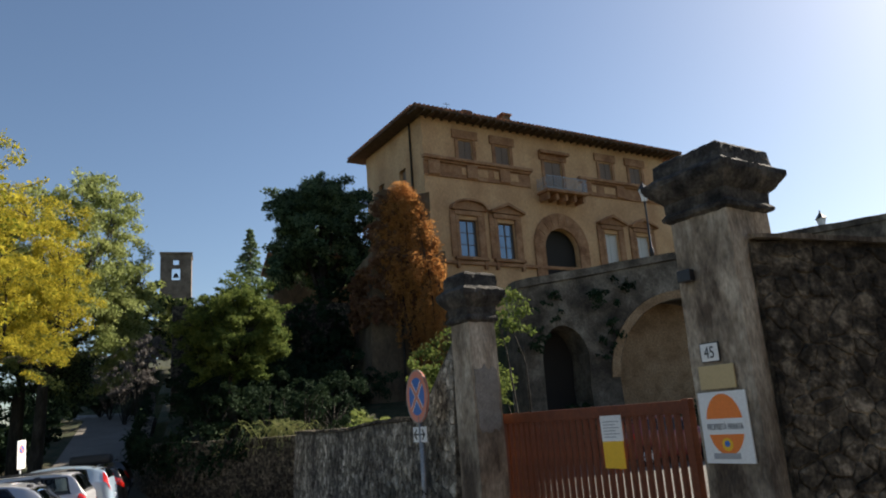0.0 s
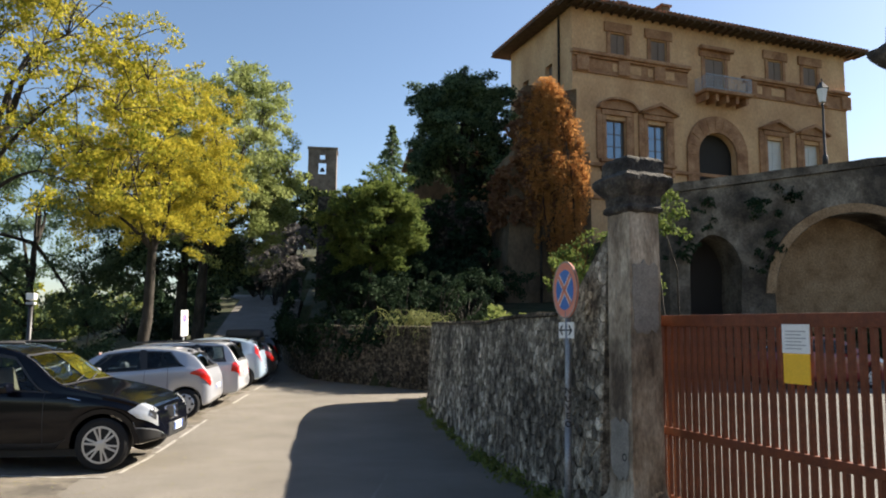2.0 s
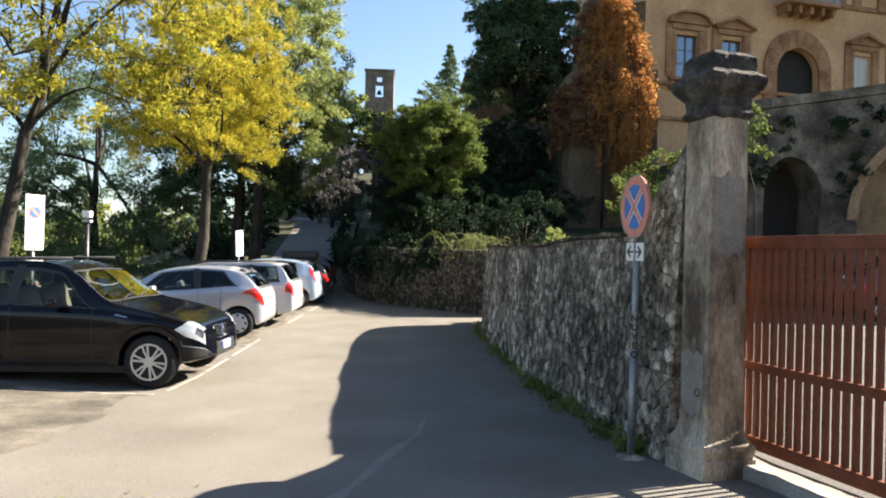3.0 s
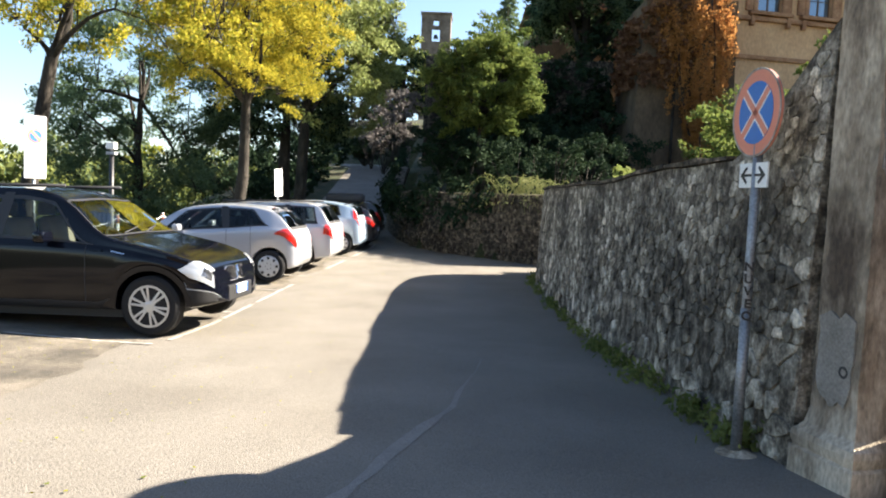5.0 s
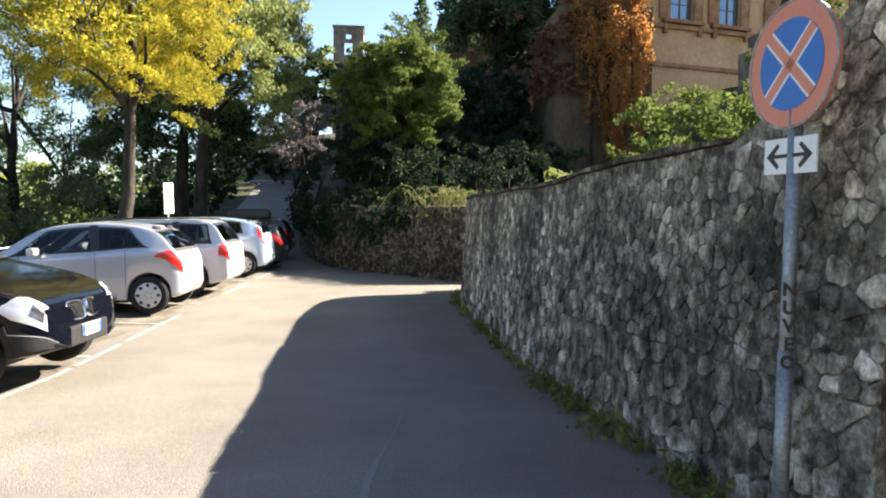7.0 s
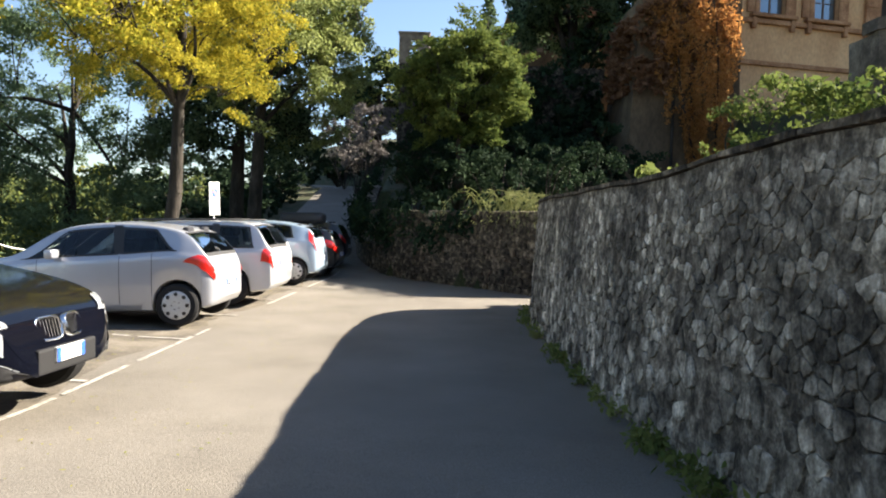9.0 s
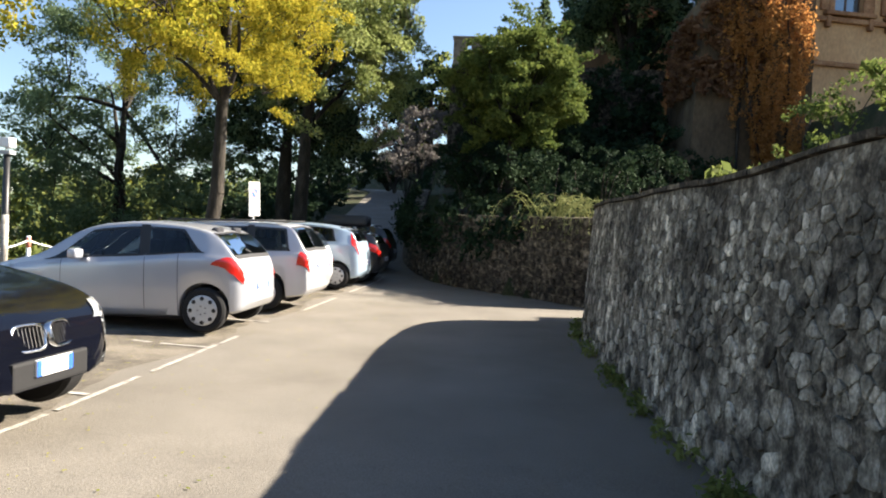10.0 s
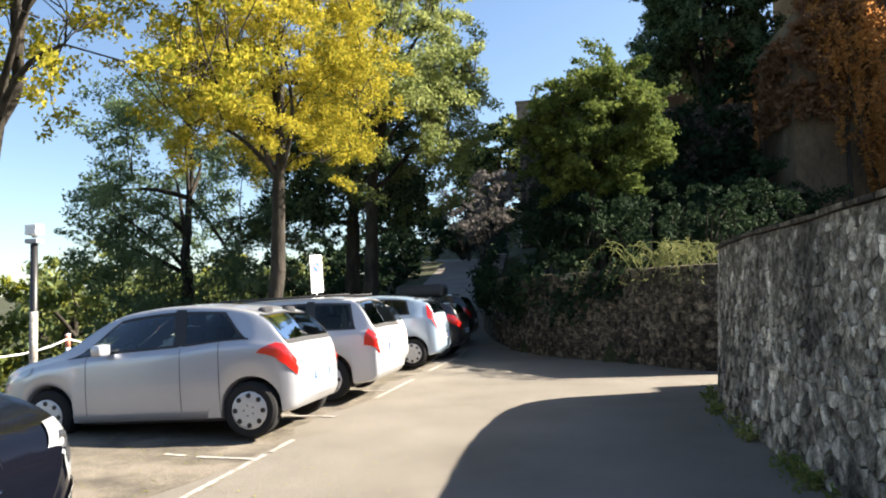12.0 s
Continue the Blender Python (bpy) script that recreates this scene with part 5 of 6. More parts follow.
def spare(y, label, paint, B, tail, back=0.0):
    x = -2.30 - back - B.L / 2
    c = make_car(pose(x, y, road_z(x, y) - 0.035, 0, 2.0, 180), label, paint, B, 0.30, 0.83, "cap", [(1.42, 2.7, 0.10, -0.6), (0.62, 1.34, 0.10, 0.06)], (2.35, 2.9), (0.13, 0.36), tail, (3.25, 3.65, 4.0, 5.3, 0, -0.1), [0.92, 1.38, 2.60])
    plate_on(c, -B.L / 2 + 0.005, 0.60)
    return c


spare(22.1, "white small hatchback between the silver estate and a blue car", P_WHITE, SB, (0.04, 0.3, 3.6, 5.0, 0, -0.1), 0.42)
spare(24.5, "pale silver-blue hatchback with tall upright red tail lamps", P_BLUE, MB, (0.05, 0.22, 4.2, 5.8, 0.10, 0.06))
dk = spare(26.9, "black hatchback with a long roof box", P_DARK, DB, (0.05, 0.40, 3.6, 5.2, 0, -0.06), -0.1)
rb = empty("roof_box", dk.matrix_basis @ pose(-0.55, 0, 1.515), "black plastic roof box on the black car", "roof box")
part("shell", roughen(box(-1.0, 0.25, -0.36, 0.36, -0.04, 0.28, 0.12), 9, 1, 0), M_TRIM, rb, shade=True)
part("rack", box(-0.7, -0.62, -0.5, 0.5, -0.09, -0.041), M_STEEL, rb)
part("rack", box(0.06, 0.14, -0.5, 0.5, -0.09, -0.041), M_STEEL, rb)
spare(29.3, "black small car at the foot of the ramp", P_DARK, SB, (0.05, 0.30, 3.8, 5.0, 0, -0.06))


# black off-road estate, nose to the lane
def suv():
    L = 4.45
    top = [(0, 0.70), (0.04, 1.0), (0.10, 1.10), (0.42, 1.55), (0.55, 1.61), (1.4, 1.665), (2.1, 1.66), (2.42, 1.61), (2.64, 1.53), (3.22, 1.11), (3.45, 1.055), (3.9, 0.955), (4.12, 0.885), (4.26, 0.82), (4.35, 0.75), (4.41, 0.60), (L, 0.46)]
    belt = [(0, 0.66), (0.06, 1.0), (0.3, 1.09), (1.5, 1.06), (3.15, 1.00), (3.9, 0.875), (4.15, 0.80), (4.30, 0.725), (4.38, 0.64), (4.42, 0.55), (L, 0.43)]
    half = [(0, 0.72), (0.08, 0.83), (0.3, 0.90), (1.0, 0.925), (3.6, 0.925), (3.85, 0.91), (4.05, 0.885), (4.20, 0.84), (4.31, 0.77), (4.39, 0.66), (4.43, 0.57), (L, 0.47)]
    sill = [(0, 0.42), (0.2, 0.34), (0.9, 0.27), (3.5, 0.27), (4.1, 0.30), (L, 0.36)]
    return Body(L, top, belt, half, sill, [(0.92, 0.34), (3.75, 0.34)], 0.405, 0.36)


UB = suv()
suvc = make_car(pose(-4.30, 11.73, road_z(-4.3, 11.6) - 0.02, 0, -1.2, -3.6), "dark blue-black off-road estate car facing the lane", P_BLACK, UB, 0.34, 0.91, "alloy", [(1.95, 3.06, 0.06, -0.55), (1.05, 1.87, 0.06, 0.03), (0.45, 0.97, 0.16, 0.02)], (2.66, 3.20), (0.12, 0.40), (0.03, 0.26, 3.6, 5.0, 0, -0.05), (4.06, 4.39, 3.65, 6.55, 0.17, -0.02), [1.0, 1.92, 3.0], cladding=True, inside=M_SEAT_BEIGE)
LX = UB.L / 2
plate_on(suvc, LX + 0.012, 0.475, 0.18)
for s in (-1, 1):
    k = empty("grille", pose(LX - 0.062, s * 0.155, 0.665, 0, -16, s * 9), "", "")
    k.parent = suvc
    oval = lambda a, h: [(a * math.copysign(abs(math.cos(t)) ** 0.55, math.cos(t)), h * math.copysign(abs(math.sin(t)) ** 0.55, math.sin(t))) for t in np.linspace(0, 2 * math.pi, 33)[:-1]]
    bm = bmesh.new()
    outer, inner = oval(0.135, 0.095), oval(0.120, 0.080)
    rings = [[bm.verts.new((d, y, z)) for y, z in o] for o, d in ((outer, -0.05), (outer, 0.012), (inner, 0.016), (inner, -0.03))]
    for a, b in zip(rings, rings[1:]):
        for i in range(32):
            bm.faces.new((a[i], a[(i + 1) % 32], b[(i + 1) % 32], b[i]))
    part("chrome_frame", bm, M_CHROME, k, "chrome frame", True)
    bm = bmesh.new()
    bm.faces.new([bm.verts.new((-0.012, y, z)) for y, z in oval(0.122, 0.082)])
    part("opening", bm, M_INSIDE_SHADE, k)
    for i in range(8):
        part("slat", box(-0.008, 0.008, -0.102 + i * 0.029, -0.097 + i * 0.029, -0.068, 0.068), M_TRIM, k)
    part("fog_lamp", disc(0.055, 0, 0, 18, thick=0.03), M_LAMP_CLEAR, suvc).matrix_basis = Matrix.Translation((LX - 0.150, s * 0.62, 0.53)) @ pose(0, 0, 0, 0, 0, 90 + s * 35)
part("lower_bumper", box(LX - 0.06, LX + 0.006, -0.37, 0.37, 0.35, 0.535, 0.02), M_BUMPER, suvc, "grey plastic lower bumper")
for s in (-1, 1):
    part("lower_bumper", UB.patch(4.13, 4.449, 1.05, 2.95, 0.012, s, 14, 8), M_BUMPER, suvc, "grey plastic lower bumper", True).matrix_basis = Matrix.Translation((-LX, 0, 0))
    part("bumper_lip", UB.patch(4.14, 4.445, 2.96, 3.05, 0.016, s, 14, 1), M_GREY, suvc).matrix_basis = Matrix.Translation((-LX, 0, 0))
for s in (-1, 1):
    part("lamp_reflector", UB.patch(4.29, 4.365, 4.4, 6.2, 0.014, s, 6, 8, 0.02, 0.0), M_LAMP_INNER, suvc, "dark round lamp reflectors", True).matrix_basis = Matrix.Translation((-LX, 0, 0))
    part("bonnet_seam", UB.patch(3.3, 4.2, 5.72, 5.76, 0.003, s, 12, 1), M_TRIM, suvc).matrix_basis = Matrix.Translation((-LX, 0, 0))
part("emblem", disc(0.035, 0, 0, 20, thick=0.008), M_GREY, suvc).matrix_basis = Matrix.Translation((LX - 0.17, 0, 0.81)) @ pose(0, -50, 0, 0, 0, 90)
part("badge", UB.patch(3.30, 3.46, 4.25, 4.4, 0.006, -1, 4, 1), M_CHROME, suvc).matrix_basis = Matrix.Translation((-LX, 0, 0))
for s in (-1, 1):
    part("roof_rail", tube((-1.6, s * 0.62, 1.66), (0.35, s * 0.60, 1.67), 0.02, n=8), M_TRIM, suvc, shade=True)
# red car in the forecourt, its shade put into a darkened red
rc = make_car(pose(13.9, 20.3, 0.36, 0, 0, 6), "red car parked in the forecourt behind the gate", car_paint("shade_darkened_red", (0.20, 0.010, 0.010), 0.1), SB, 0.30, 0.83, "cap", [(1.42, 2.7, 0.10, -0.6), (0.62, 1.34, 0.10, 0.06)], (2.35, 2.9), (0.13, 0.36), (0.04, 0.3, 3.6, 5.0, 0, -0.1), (3.25, 3.65, 4.0, 5.3, 0, -0.1), [0.92, 1.38, 2.60])

# ---- trees and plants ----
def leaf_mesh(name, centers, size, rs, material, stretch=1.9, up=0.25):
    """Small folded leaves (two triangles each) at the given places."""
    n = len(centers)
    d = rs.normal(size=(n, 3))
    d[:, 2] -= up
    d /= np.linalg.norm(d, axis=1)[:, None]
    w = np.cross(d, rs.normal(size=(n, 3)))
    w /= np.linalg.norm(w, axis=1)[:, None]
    s = size * rs.uniform(0.6, 1.35, n)[:, None]
    c = np.asarray(centers, float)
    V = np.stack([c - d * s * stretch / 2, c + w * s / 2, c + d * s * stretch / 2, c - w * s / 2], 1).reshape(-1, 3)
    me = bpy.data.meshes.new(name)
    me.vertices.add(4 * n)
    me.vertices.foreach_set("co", V.ravel())
    me.loops.add(4 * n)
    me.loops.foreach_set("vertex_index", np.arange(4 * n))
    me.polygons.add(n)
    me.polygons.foreach_set("loop_start", np.arange(0, 4 * n, 4))
    me.update(calc_edges=True)
    me.materials.append(material)
    return me


def clump_points(clumps, per, rs, shell=0.5, spray=0.9):
    """Places in lumpy clumps, each drawn out to a drooping spray, denser to its outside."""
    pts = []
    for (x, y, z, r) in clumps:
        k = max(4, int(per * r * r))
        v = rs.normal(size=(k, 3))
        v /= np.linalg.norm(v, axis=1)[:, None]
        rad = r * (shell + (1 - shell) * rs.uniform(0, 1, k)) * rs.uniform(0.4, 1.12, k)
        p = v * rad[:, None] * np.array([0.8, 0.8, 0.55])
        a = rs.uniform(0, 2 * math.pi)
        d = np.array([math.cos(a), math.sin(a), -0.35])
        t = rs.uniform(-1, 1, k) * r * spray
        p = p * (1 - 0.45 * np.abs(t / (r * spray + 1e-6)))[:, None] + d * t[:, None] - np.array([0, 0, 0.3]) * (np.maximum(t, 0) ** 2 / (r + 1e-6))[:, None]
        pts.append(p + np.array([x, y, z]))
    return np.concatenate(pts)


def limb(bm, p, q, r0, r1, rs, bend=0.25, k=4):
    p, q = Vector(p), Vector(q)
    prev, L = p, (q - p).length
    sag = Vector(rs.normal(size=3)) * bend * L * 0.35
    for i in range(1, k + 1):
        f = i / k
        c = p.lerp(q, f) + sag * math.sin(math.pi * f) + Vector((0, 0, 0.12 * L * math.sin(math.pi * f)))
        tube(prev, c, r0 + (r1 - r0) * (i - 1) / k, r0 + (r1 - r0) * f, 7, bm, False)
        prev = c


def tree(name, label, base, fork, trunk_r, crown, n_clumps, clump_r, per, leaf, material, seed, sparse=0.0, shapes=None, low=0.0, category="tree"):
    """crown: centre and half sizes. A tapered trunk to the fork, limbs into the clumps, many leaves."""
    rs = np.random.RandomState(seed)
    ob = empty(name, pose(*base), label, category)
    b, f = Vector((0, 0, -0.4)), Vector(fork) - Vector(base)
    bm = bmesh.new()
    mid = f * 0.5 + Vector((rs.normal() * 0.08, rs.normal() * 0.08, 0))
    tube(b, mid, trunk_r * 1.25, trunk_r, 12, bm, False)
    tube(mid, f, trunk_r, trunk_r * 0.8, 12, bm, False)
    (cx, cy, cz), (rx, ry, rz) = crown
    C = Vector((cx, cy, cz)) - Vector(base)
    clumps = []
    while len(clumps) < n_clumps:
        v = rs.normal(size=3)
        v /= np.linalg.norm(v)
        if v[2] < -0.75 + low:
            continue
        k = rs.uniform(0.35, 1.0) ** 0.6 * rs.uniform(0.85, 1.12)
        clumps.append((C.x + v[0] * rx * k, C.y + v[1] * ry * k, C.z + v[2] * rz * k, clump_r * rs.uniform(0.6, 1.3)))
    lead = [f + (C + Vector((0, 0, rz * 0.5)) - f) * t for t in (0.0, 0.25, 0.5, 0.8)]
    for a, c, r in zip(lead, lead[1:], (0.8, 0.6, 0.4)):
        limb(bm, a, c, trunk_r * r, trunk_r * r * 0.7, rs, 0.2, 3)
    nodes = list(lead)
    for i in range(9):
        x, y, z, r = clumps[i * len(clumps) // 9]
        a = lead[i % 3]
        q = a.lerp(Vector((x, y, z)), 0.75)
        limb(bm, a, q, trunk_r * 0.42, trunk_r * 0.14, rs, 0.25, 5)
        nodes += [a.lerp(q, 0.5), q]
    for i, (x, y, z, r) in enumerate(clumps):
        if i % 2 and not sparse:
            continue
        a = min(nodes, key=lambda p: (p - Vector((x, y, z - 0.5))).length)
        limb(bm, a, (x, y, z), trunk_r * 0.10, trunk_r * 0.03, rs)
        if i % 4 == 0:
            nodes += [a.lerp(Vector((x, y, z)), 0.4), a.lerp(Vector((x, y, z)), 0.75)]
    part("trunk", bm, M_BARK, ob, "dark rough trunk and limbs", True)
    pts = clump_points(clumps, per, rs)
    mats = material if isinstance(material, (list, tuple)) else [material]
    if len(mats) == 1:
        child("crown", leaf_mesh("crown", pts, leaf, rs, mats[0]), ob)
    else:
        which = rs.uniform(size=len(pts)) < mats[2]
        child("crown", leaf_mesh("crown", pts[which], leaf, rs, mats[0]), ob)
        child("crown", leaf_mesh("crown", pts[~which], leaf, rs, mats[1]), ob)
    return ob


def tz(x, y):
    return land(x, y)


tree("locust_tree", "yellow autumn locust tree behind the parked cars", (-6.1, 23.4, tz(-6.1, 23.4)), (-5.75, 23.5, 4.2), 0.16, ((-5.7, 23.6, 6.8), (2.7, 2.6, 3.4)), 330, 0.42, 1900, 0.034, [M_LEAF_YELLOW, M_LEAF_LIME, 0.68], 3)
tree("locust_tree", "tall green locust tree with feathery leaves", (-5.7, 30, tz(-5.7, 30)), (-5.5, 30, 4.6), 0.22, ((-4.7, 29.6, 8.0), (3.0, 3.0, 4.9)), 260, 0.6, 800, 0.06, [M_LEAF_PALE, M_LEAF_GREEN, 0.7], 5)
tree("locust_tree", "thin half-bare locust tree with yellow-green leaves", (-9.7, 19.0, tz(-9.7, 19.0)), (-8.9, 19.2, 4.6), 0.17, ((-7.5, 19.4, 7.3), (3.7, 3.0, 3.6)), 230, 0.48, 700, 0.052, [M_LEAF_LIME, M_LEAF_YELLOW, 0.6], 8, sparse=1)
tree("locust_tree", "blue-green airy tree beyond the fence", (-12.8, 31.5, tz(-12.8, 31.5)), (-12.5, 31.5, 2.5), 0.22, ((-12.4, 31.5, 4.8), (4.2, 3.6, 6.0)), 210, 0.8, 480, 0.066, M_LEAF_BLUE, 11, low=-0.3)
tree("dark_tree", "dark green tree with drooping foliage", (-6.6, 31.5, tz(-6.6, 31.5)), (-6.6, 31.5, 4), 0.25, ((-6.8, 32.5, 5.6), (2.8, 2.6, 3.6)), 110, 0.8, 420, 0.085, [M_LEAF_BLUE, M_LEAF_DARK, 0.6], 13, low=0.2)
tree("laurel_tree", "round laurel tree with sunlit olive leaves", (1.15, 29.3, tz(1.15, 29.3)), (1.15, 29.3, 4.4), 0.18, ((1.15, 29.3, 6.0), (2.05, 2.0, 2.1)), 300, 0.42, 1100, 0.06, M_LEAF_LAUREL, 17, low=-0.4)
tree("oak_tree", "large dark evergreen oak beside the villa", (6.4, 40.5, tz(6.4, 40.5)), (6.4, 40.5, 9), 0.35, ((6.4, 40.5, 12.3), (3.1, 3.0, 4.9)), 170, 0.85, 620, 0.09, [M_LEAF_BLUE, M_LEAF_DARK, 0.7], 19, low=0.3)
tree("oak_tree", "distant green trees on the hill", (-4.5, 60, tz(-4.5, 60)), (-4.5, 60, 9), 0.3, ((-4.5, 60, 11), (3.6, 3.5, 3.6)), 90, 1.0, 150, 0.18, [M_LEAF_GREEN, M_LEAF_DARK, 0.5], 23, low=-0.4)


def conifer(base, h, r, seed):
    rs = np.random.RandomState(seed)
    ob = empty("fir_tree", pose(*base), "dark pointed fir tree above the roofs", "tree", "firs")
    part("trunk", tube((0, 0, -0.4), (0, 0, h), 0.16, 0.02, 8), M_BARK, ob, shade=True)
    pts = []
    for i in range(26):
        z = h * (0.12 + 0.87 * i / 25)
        rr = r * (1 - i / 25.5) + 0.1
        for k in range(9):
            a = rs.uniform(0, 2 * math.pi)
            for t in np.linspace(0.15, 1, 14):
                pts.append((rr * t * math.cos(a) + rs.normal() * 0.06, rr * t * math.sin(a) + rs.normal() * 0.06, z - 0.35 * rr * t + rs.normal() * 0.05))
    child("crown", leaf_mesh("crown", pts, 0.16, rs, M_LEAF_BLUE, 2.2), ob)
    return ob


conifer((3.4, 60, 9.5), 9.3, 3.1, 2)


def bush(name, label, blobs, per, leaf, material, seed, category="shrub", shell=0.5, twigs=0.4):
    """A low mass of leaves on short twigs: blobs of place and size."""
    rs = np.random.RandomState(seed)
    x0, y0 = blobs[0][0], blobs[0][1]
    ob = empty(name, pose(x0, y0, tz(x0, y0)), label, category)
    base = Vector((x0, y0, tz(x0, y0)))
    clumps, bm = [], bmesh.new()
    for x, y, z, r in blobs:
        root = Vector((x, y, tz(x, y) - 0.1)) - base
        for _ in range(max(6, int(10 * r * r))):
            v = rs.normal(size=3)
            v /= np.linalg.norm(v)
            k = r * rs.uniform(0.3, 1.0) ** 0.5
            c = (x - base.x + v[0] * k, y - base.y + v[1] * k, z - base.z + v[2] * k * 0.8, 0.36 * r ** 0.5 * rs.uniform(0.6, 1.3))
            clumps.append(c)
            if rs.uniform() < twigs:
                limb(bm, root, c[:3], 0.03, 0.008, rs, 0.2, 3)
    if twigs:
        tagged(part("twig_tangle", bm, M_BARK, ob), kind="stuff")
    child("foliage", leaf_mesh("foliage", clump_points(clumps, per, rs, shell), leaf, rs, material), ob)
    return ob


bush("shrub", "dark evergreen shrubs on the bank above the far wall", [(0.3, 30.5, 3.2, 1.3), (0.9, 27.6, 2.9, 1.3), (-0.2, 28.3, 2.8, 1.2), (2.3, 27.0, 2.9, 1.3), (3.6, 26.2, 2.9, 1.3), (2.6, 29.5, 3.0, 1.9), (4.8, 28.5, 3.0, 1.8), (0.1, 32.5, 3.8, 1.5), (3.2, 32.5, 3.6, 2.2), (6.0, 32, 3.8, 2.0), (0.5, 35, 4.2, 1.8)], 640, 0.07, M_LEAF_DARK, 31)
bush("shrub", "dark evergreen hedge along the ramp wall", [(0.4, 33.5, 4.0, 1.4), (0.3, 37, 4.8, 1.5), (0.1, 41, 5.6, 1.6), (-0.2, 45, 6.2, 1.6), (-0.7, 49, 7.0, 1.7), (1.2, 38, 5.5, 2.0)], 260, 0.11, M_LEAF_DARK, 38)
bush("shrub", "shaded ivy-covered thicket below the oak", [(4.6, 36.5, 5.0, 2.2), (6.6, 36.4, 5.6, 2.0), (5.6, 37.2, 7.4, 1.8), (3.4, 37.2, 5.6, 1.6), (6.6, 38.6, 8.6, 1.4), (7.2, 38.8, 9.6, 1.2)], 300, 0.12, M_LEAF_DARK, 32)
bush("shrub", "sunlit yellow-green shrub above the lane wall", [(6.7, 20.6, 3.5, 1.0), (7.4, 20.9, 4.0, 1.1), (8.2, 21.3, 4.3, 0.9), (7.0, 20.4, 2.6, 1.0), (8.0, 21.0, 3.0, 1.0)], 900, 0.05, M_LEAF_LAUREL, 33, twigs=0.15)
bush("shrub", "pale yellow-green shrub behind the gate pillar", [(4.7, 13.7, 3.0, 0.65), (5.3, 13.5, 3.3, 0.7), (5.9, 13.1, 3.75, 0.6), (6.1, 13.1, 4.1, 0.45), (5.2, 13.7, 2.5, 0.7), (5.8, 13.4, 2.8, 0.6)], 1500, 0.045, M_LEAF_LAUREL, 43, twigs=0.12)
bush("shrub", "vine leaves spilling over the wall top", [(3.3, 14.5, 2.15, 0.35), (3.2, 13.5, 2.1, 0.3), (3.3, 15.6, 2.15, 0.3)], 500, 0.07, M_LEAF_GREEN, 34)
bush("shrub", "grey leafless shrubs beside the ramp", [(-5.0, 52, 6.3, 1.8), (-6.2, 55, 7.6, 1.8), (-4.2, 50, 7.8, 1.5), (-4.6, 57, 8.8, 1.8)], 260, 0.11, M_LEAF_BROWN, 35)
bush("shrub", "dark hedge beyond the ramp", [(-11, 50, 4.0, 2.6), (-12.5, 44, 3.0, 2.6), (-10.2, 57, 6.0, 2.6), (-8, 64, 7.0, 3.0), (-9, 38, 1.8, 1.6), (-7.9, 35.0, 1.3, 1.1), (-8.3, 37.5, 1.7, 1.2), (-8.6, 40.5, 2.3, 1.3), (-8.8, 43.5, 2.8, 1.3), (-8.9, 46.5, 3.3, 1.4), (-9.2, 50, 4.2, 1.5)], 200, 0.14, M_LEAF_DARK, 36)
# added shrub row, dark in place of the shade at the forecourt's back
bush("shrub", "dark low hedge added for the shaded back of the forecourt", [(9.4, 21.9, 1.2, 1.0), (10.8, 22.0, 1.4, 1.1), (12.4, 22.1, 1.5, 1.1), (14.2, 22.1, 1.3, 1.1), (16.0, 22.1, 1.4, 1.1), (18, 22.1, 1.3, 1.1), (20, 22.1, 1.4, 1.1), (22.5, 22.1, 1.4, 1.2)], 520, 0.09, M_LEAF_DARK, 39)
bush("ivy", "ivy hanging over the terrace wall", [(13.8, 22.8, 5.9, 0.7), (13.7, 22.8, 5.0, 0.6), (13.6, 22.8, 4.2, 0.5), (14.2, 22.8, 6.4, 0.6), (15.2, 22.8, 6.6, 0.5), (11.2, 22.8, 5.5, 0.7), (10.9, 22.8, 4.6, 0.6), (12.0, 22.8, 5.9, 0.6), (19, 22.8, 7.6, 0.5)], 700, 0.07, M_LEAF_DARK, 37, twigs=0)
# trees down in the valley
vr = random.Random(9)
for i in range(26):
    x, y = -19 - vr.uniform(0, 42), 14 + vr.uniform(0, 62)
    z = tz(x, y)
    r = vr.uniform(2.6, 4.2)
    top = vr.uniform(1.2, 3.6) + 0.025 * (-x)
    tree("valley_tree", "green tree in the valley beyond the fence", (x, y, z), (x, y, (z + top) / 2), 0.25, ((x, y, (z + top) / 2 + 0.8), (r, r, max(2.5, (top - z) / 2))), 46, 1.15, 95, 0.19, [M_LEAF_GREEN, M_LEAF_BLUE, 0.75] if i % 3 else [M_LEAF_LIME, M_LEAF_GREEN, 0.35], 100 + i, low=-0.3)

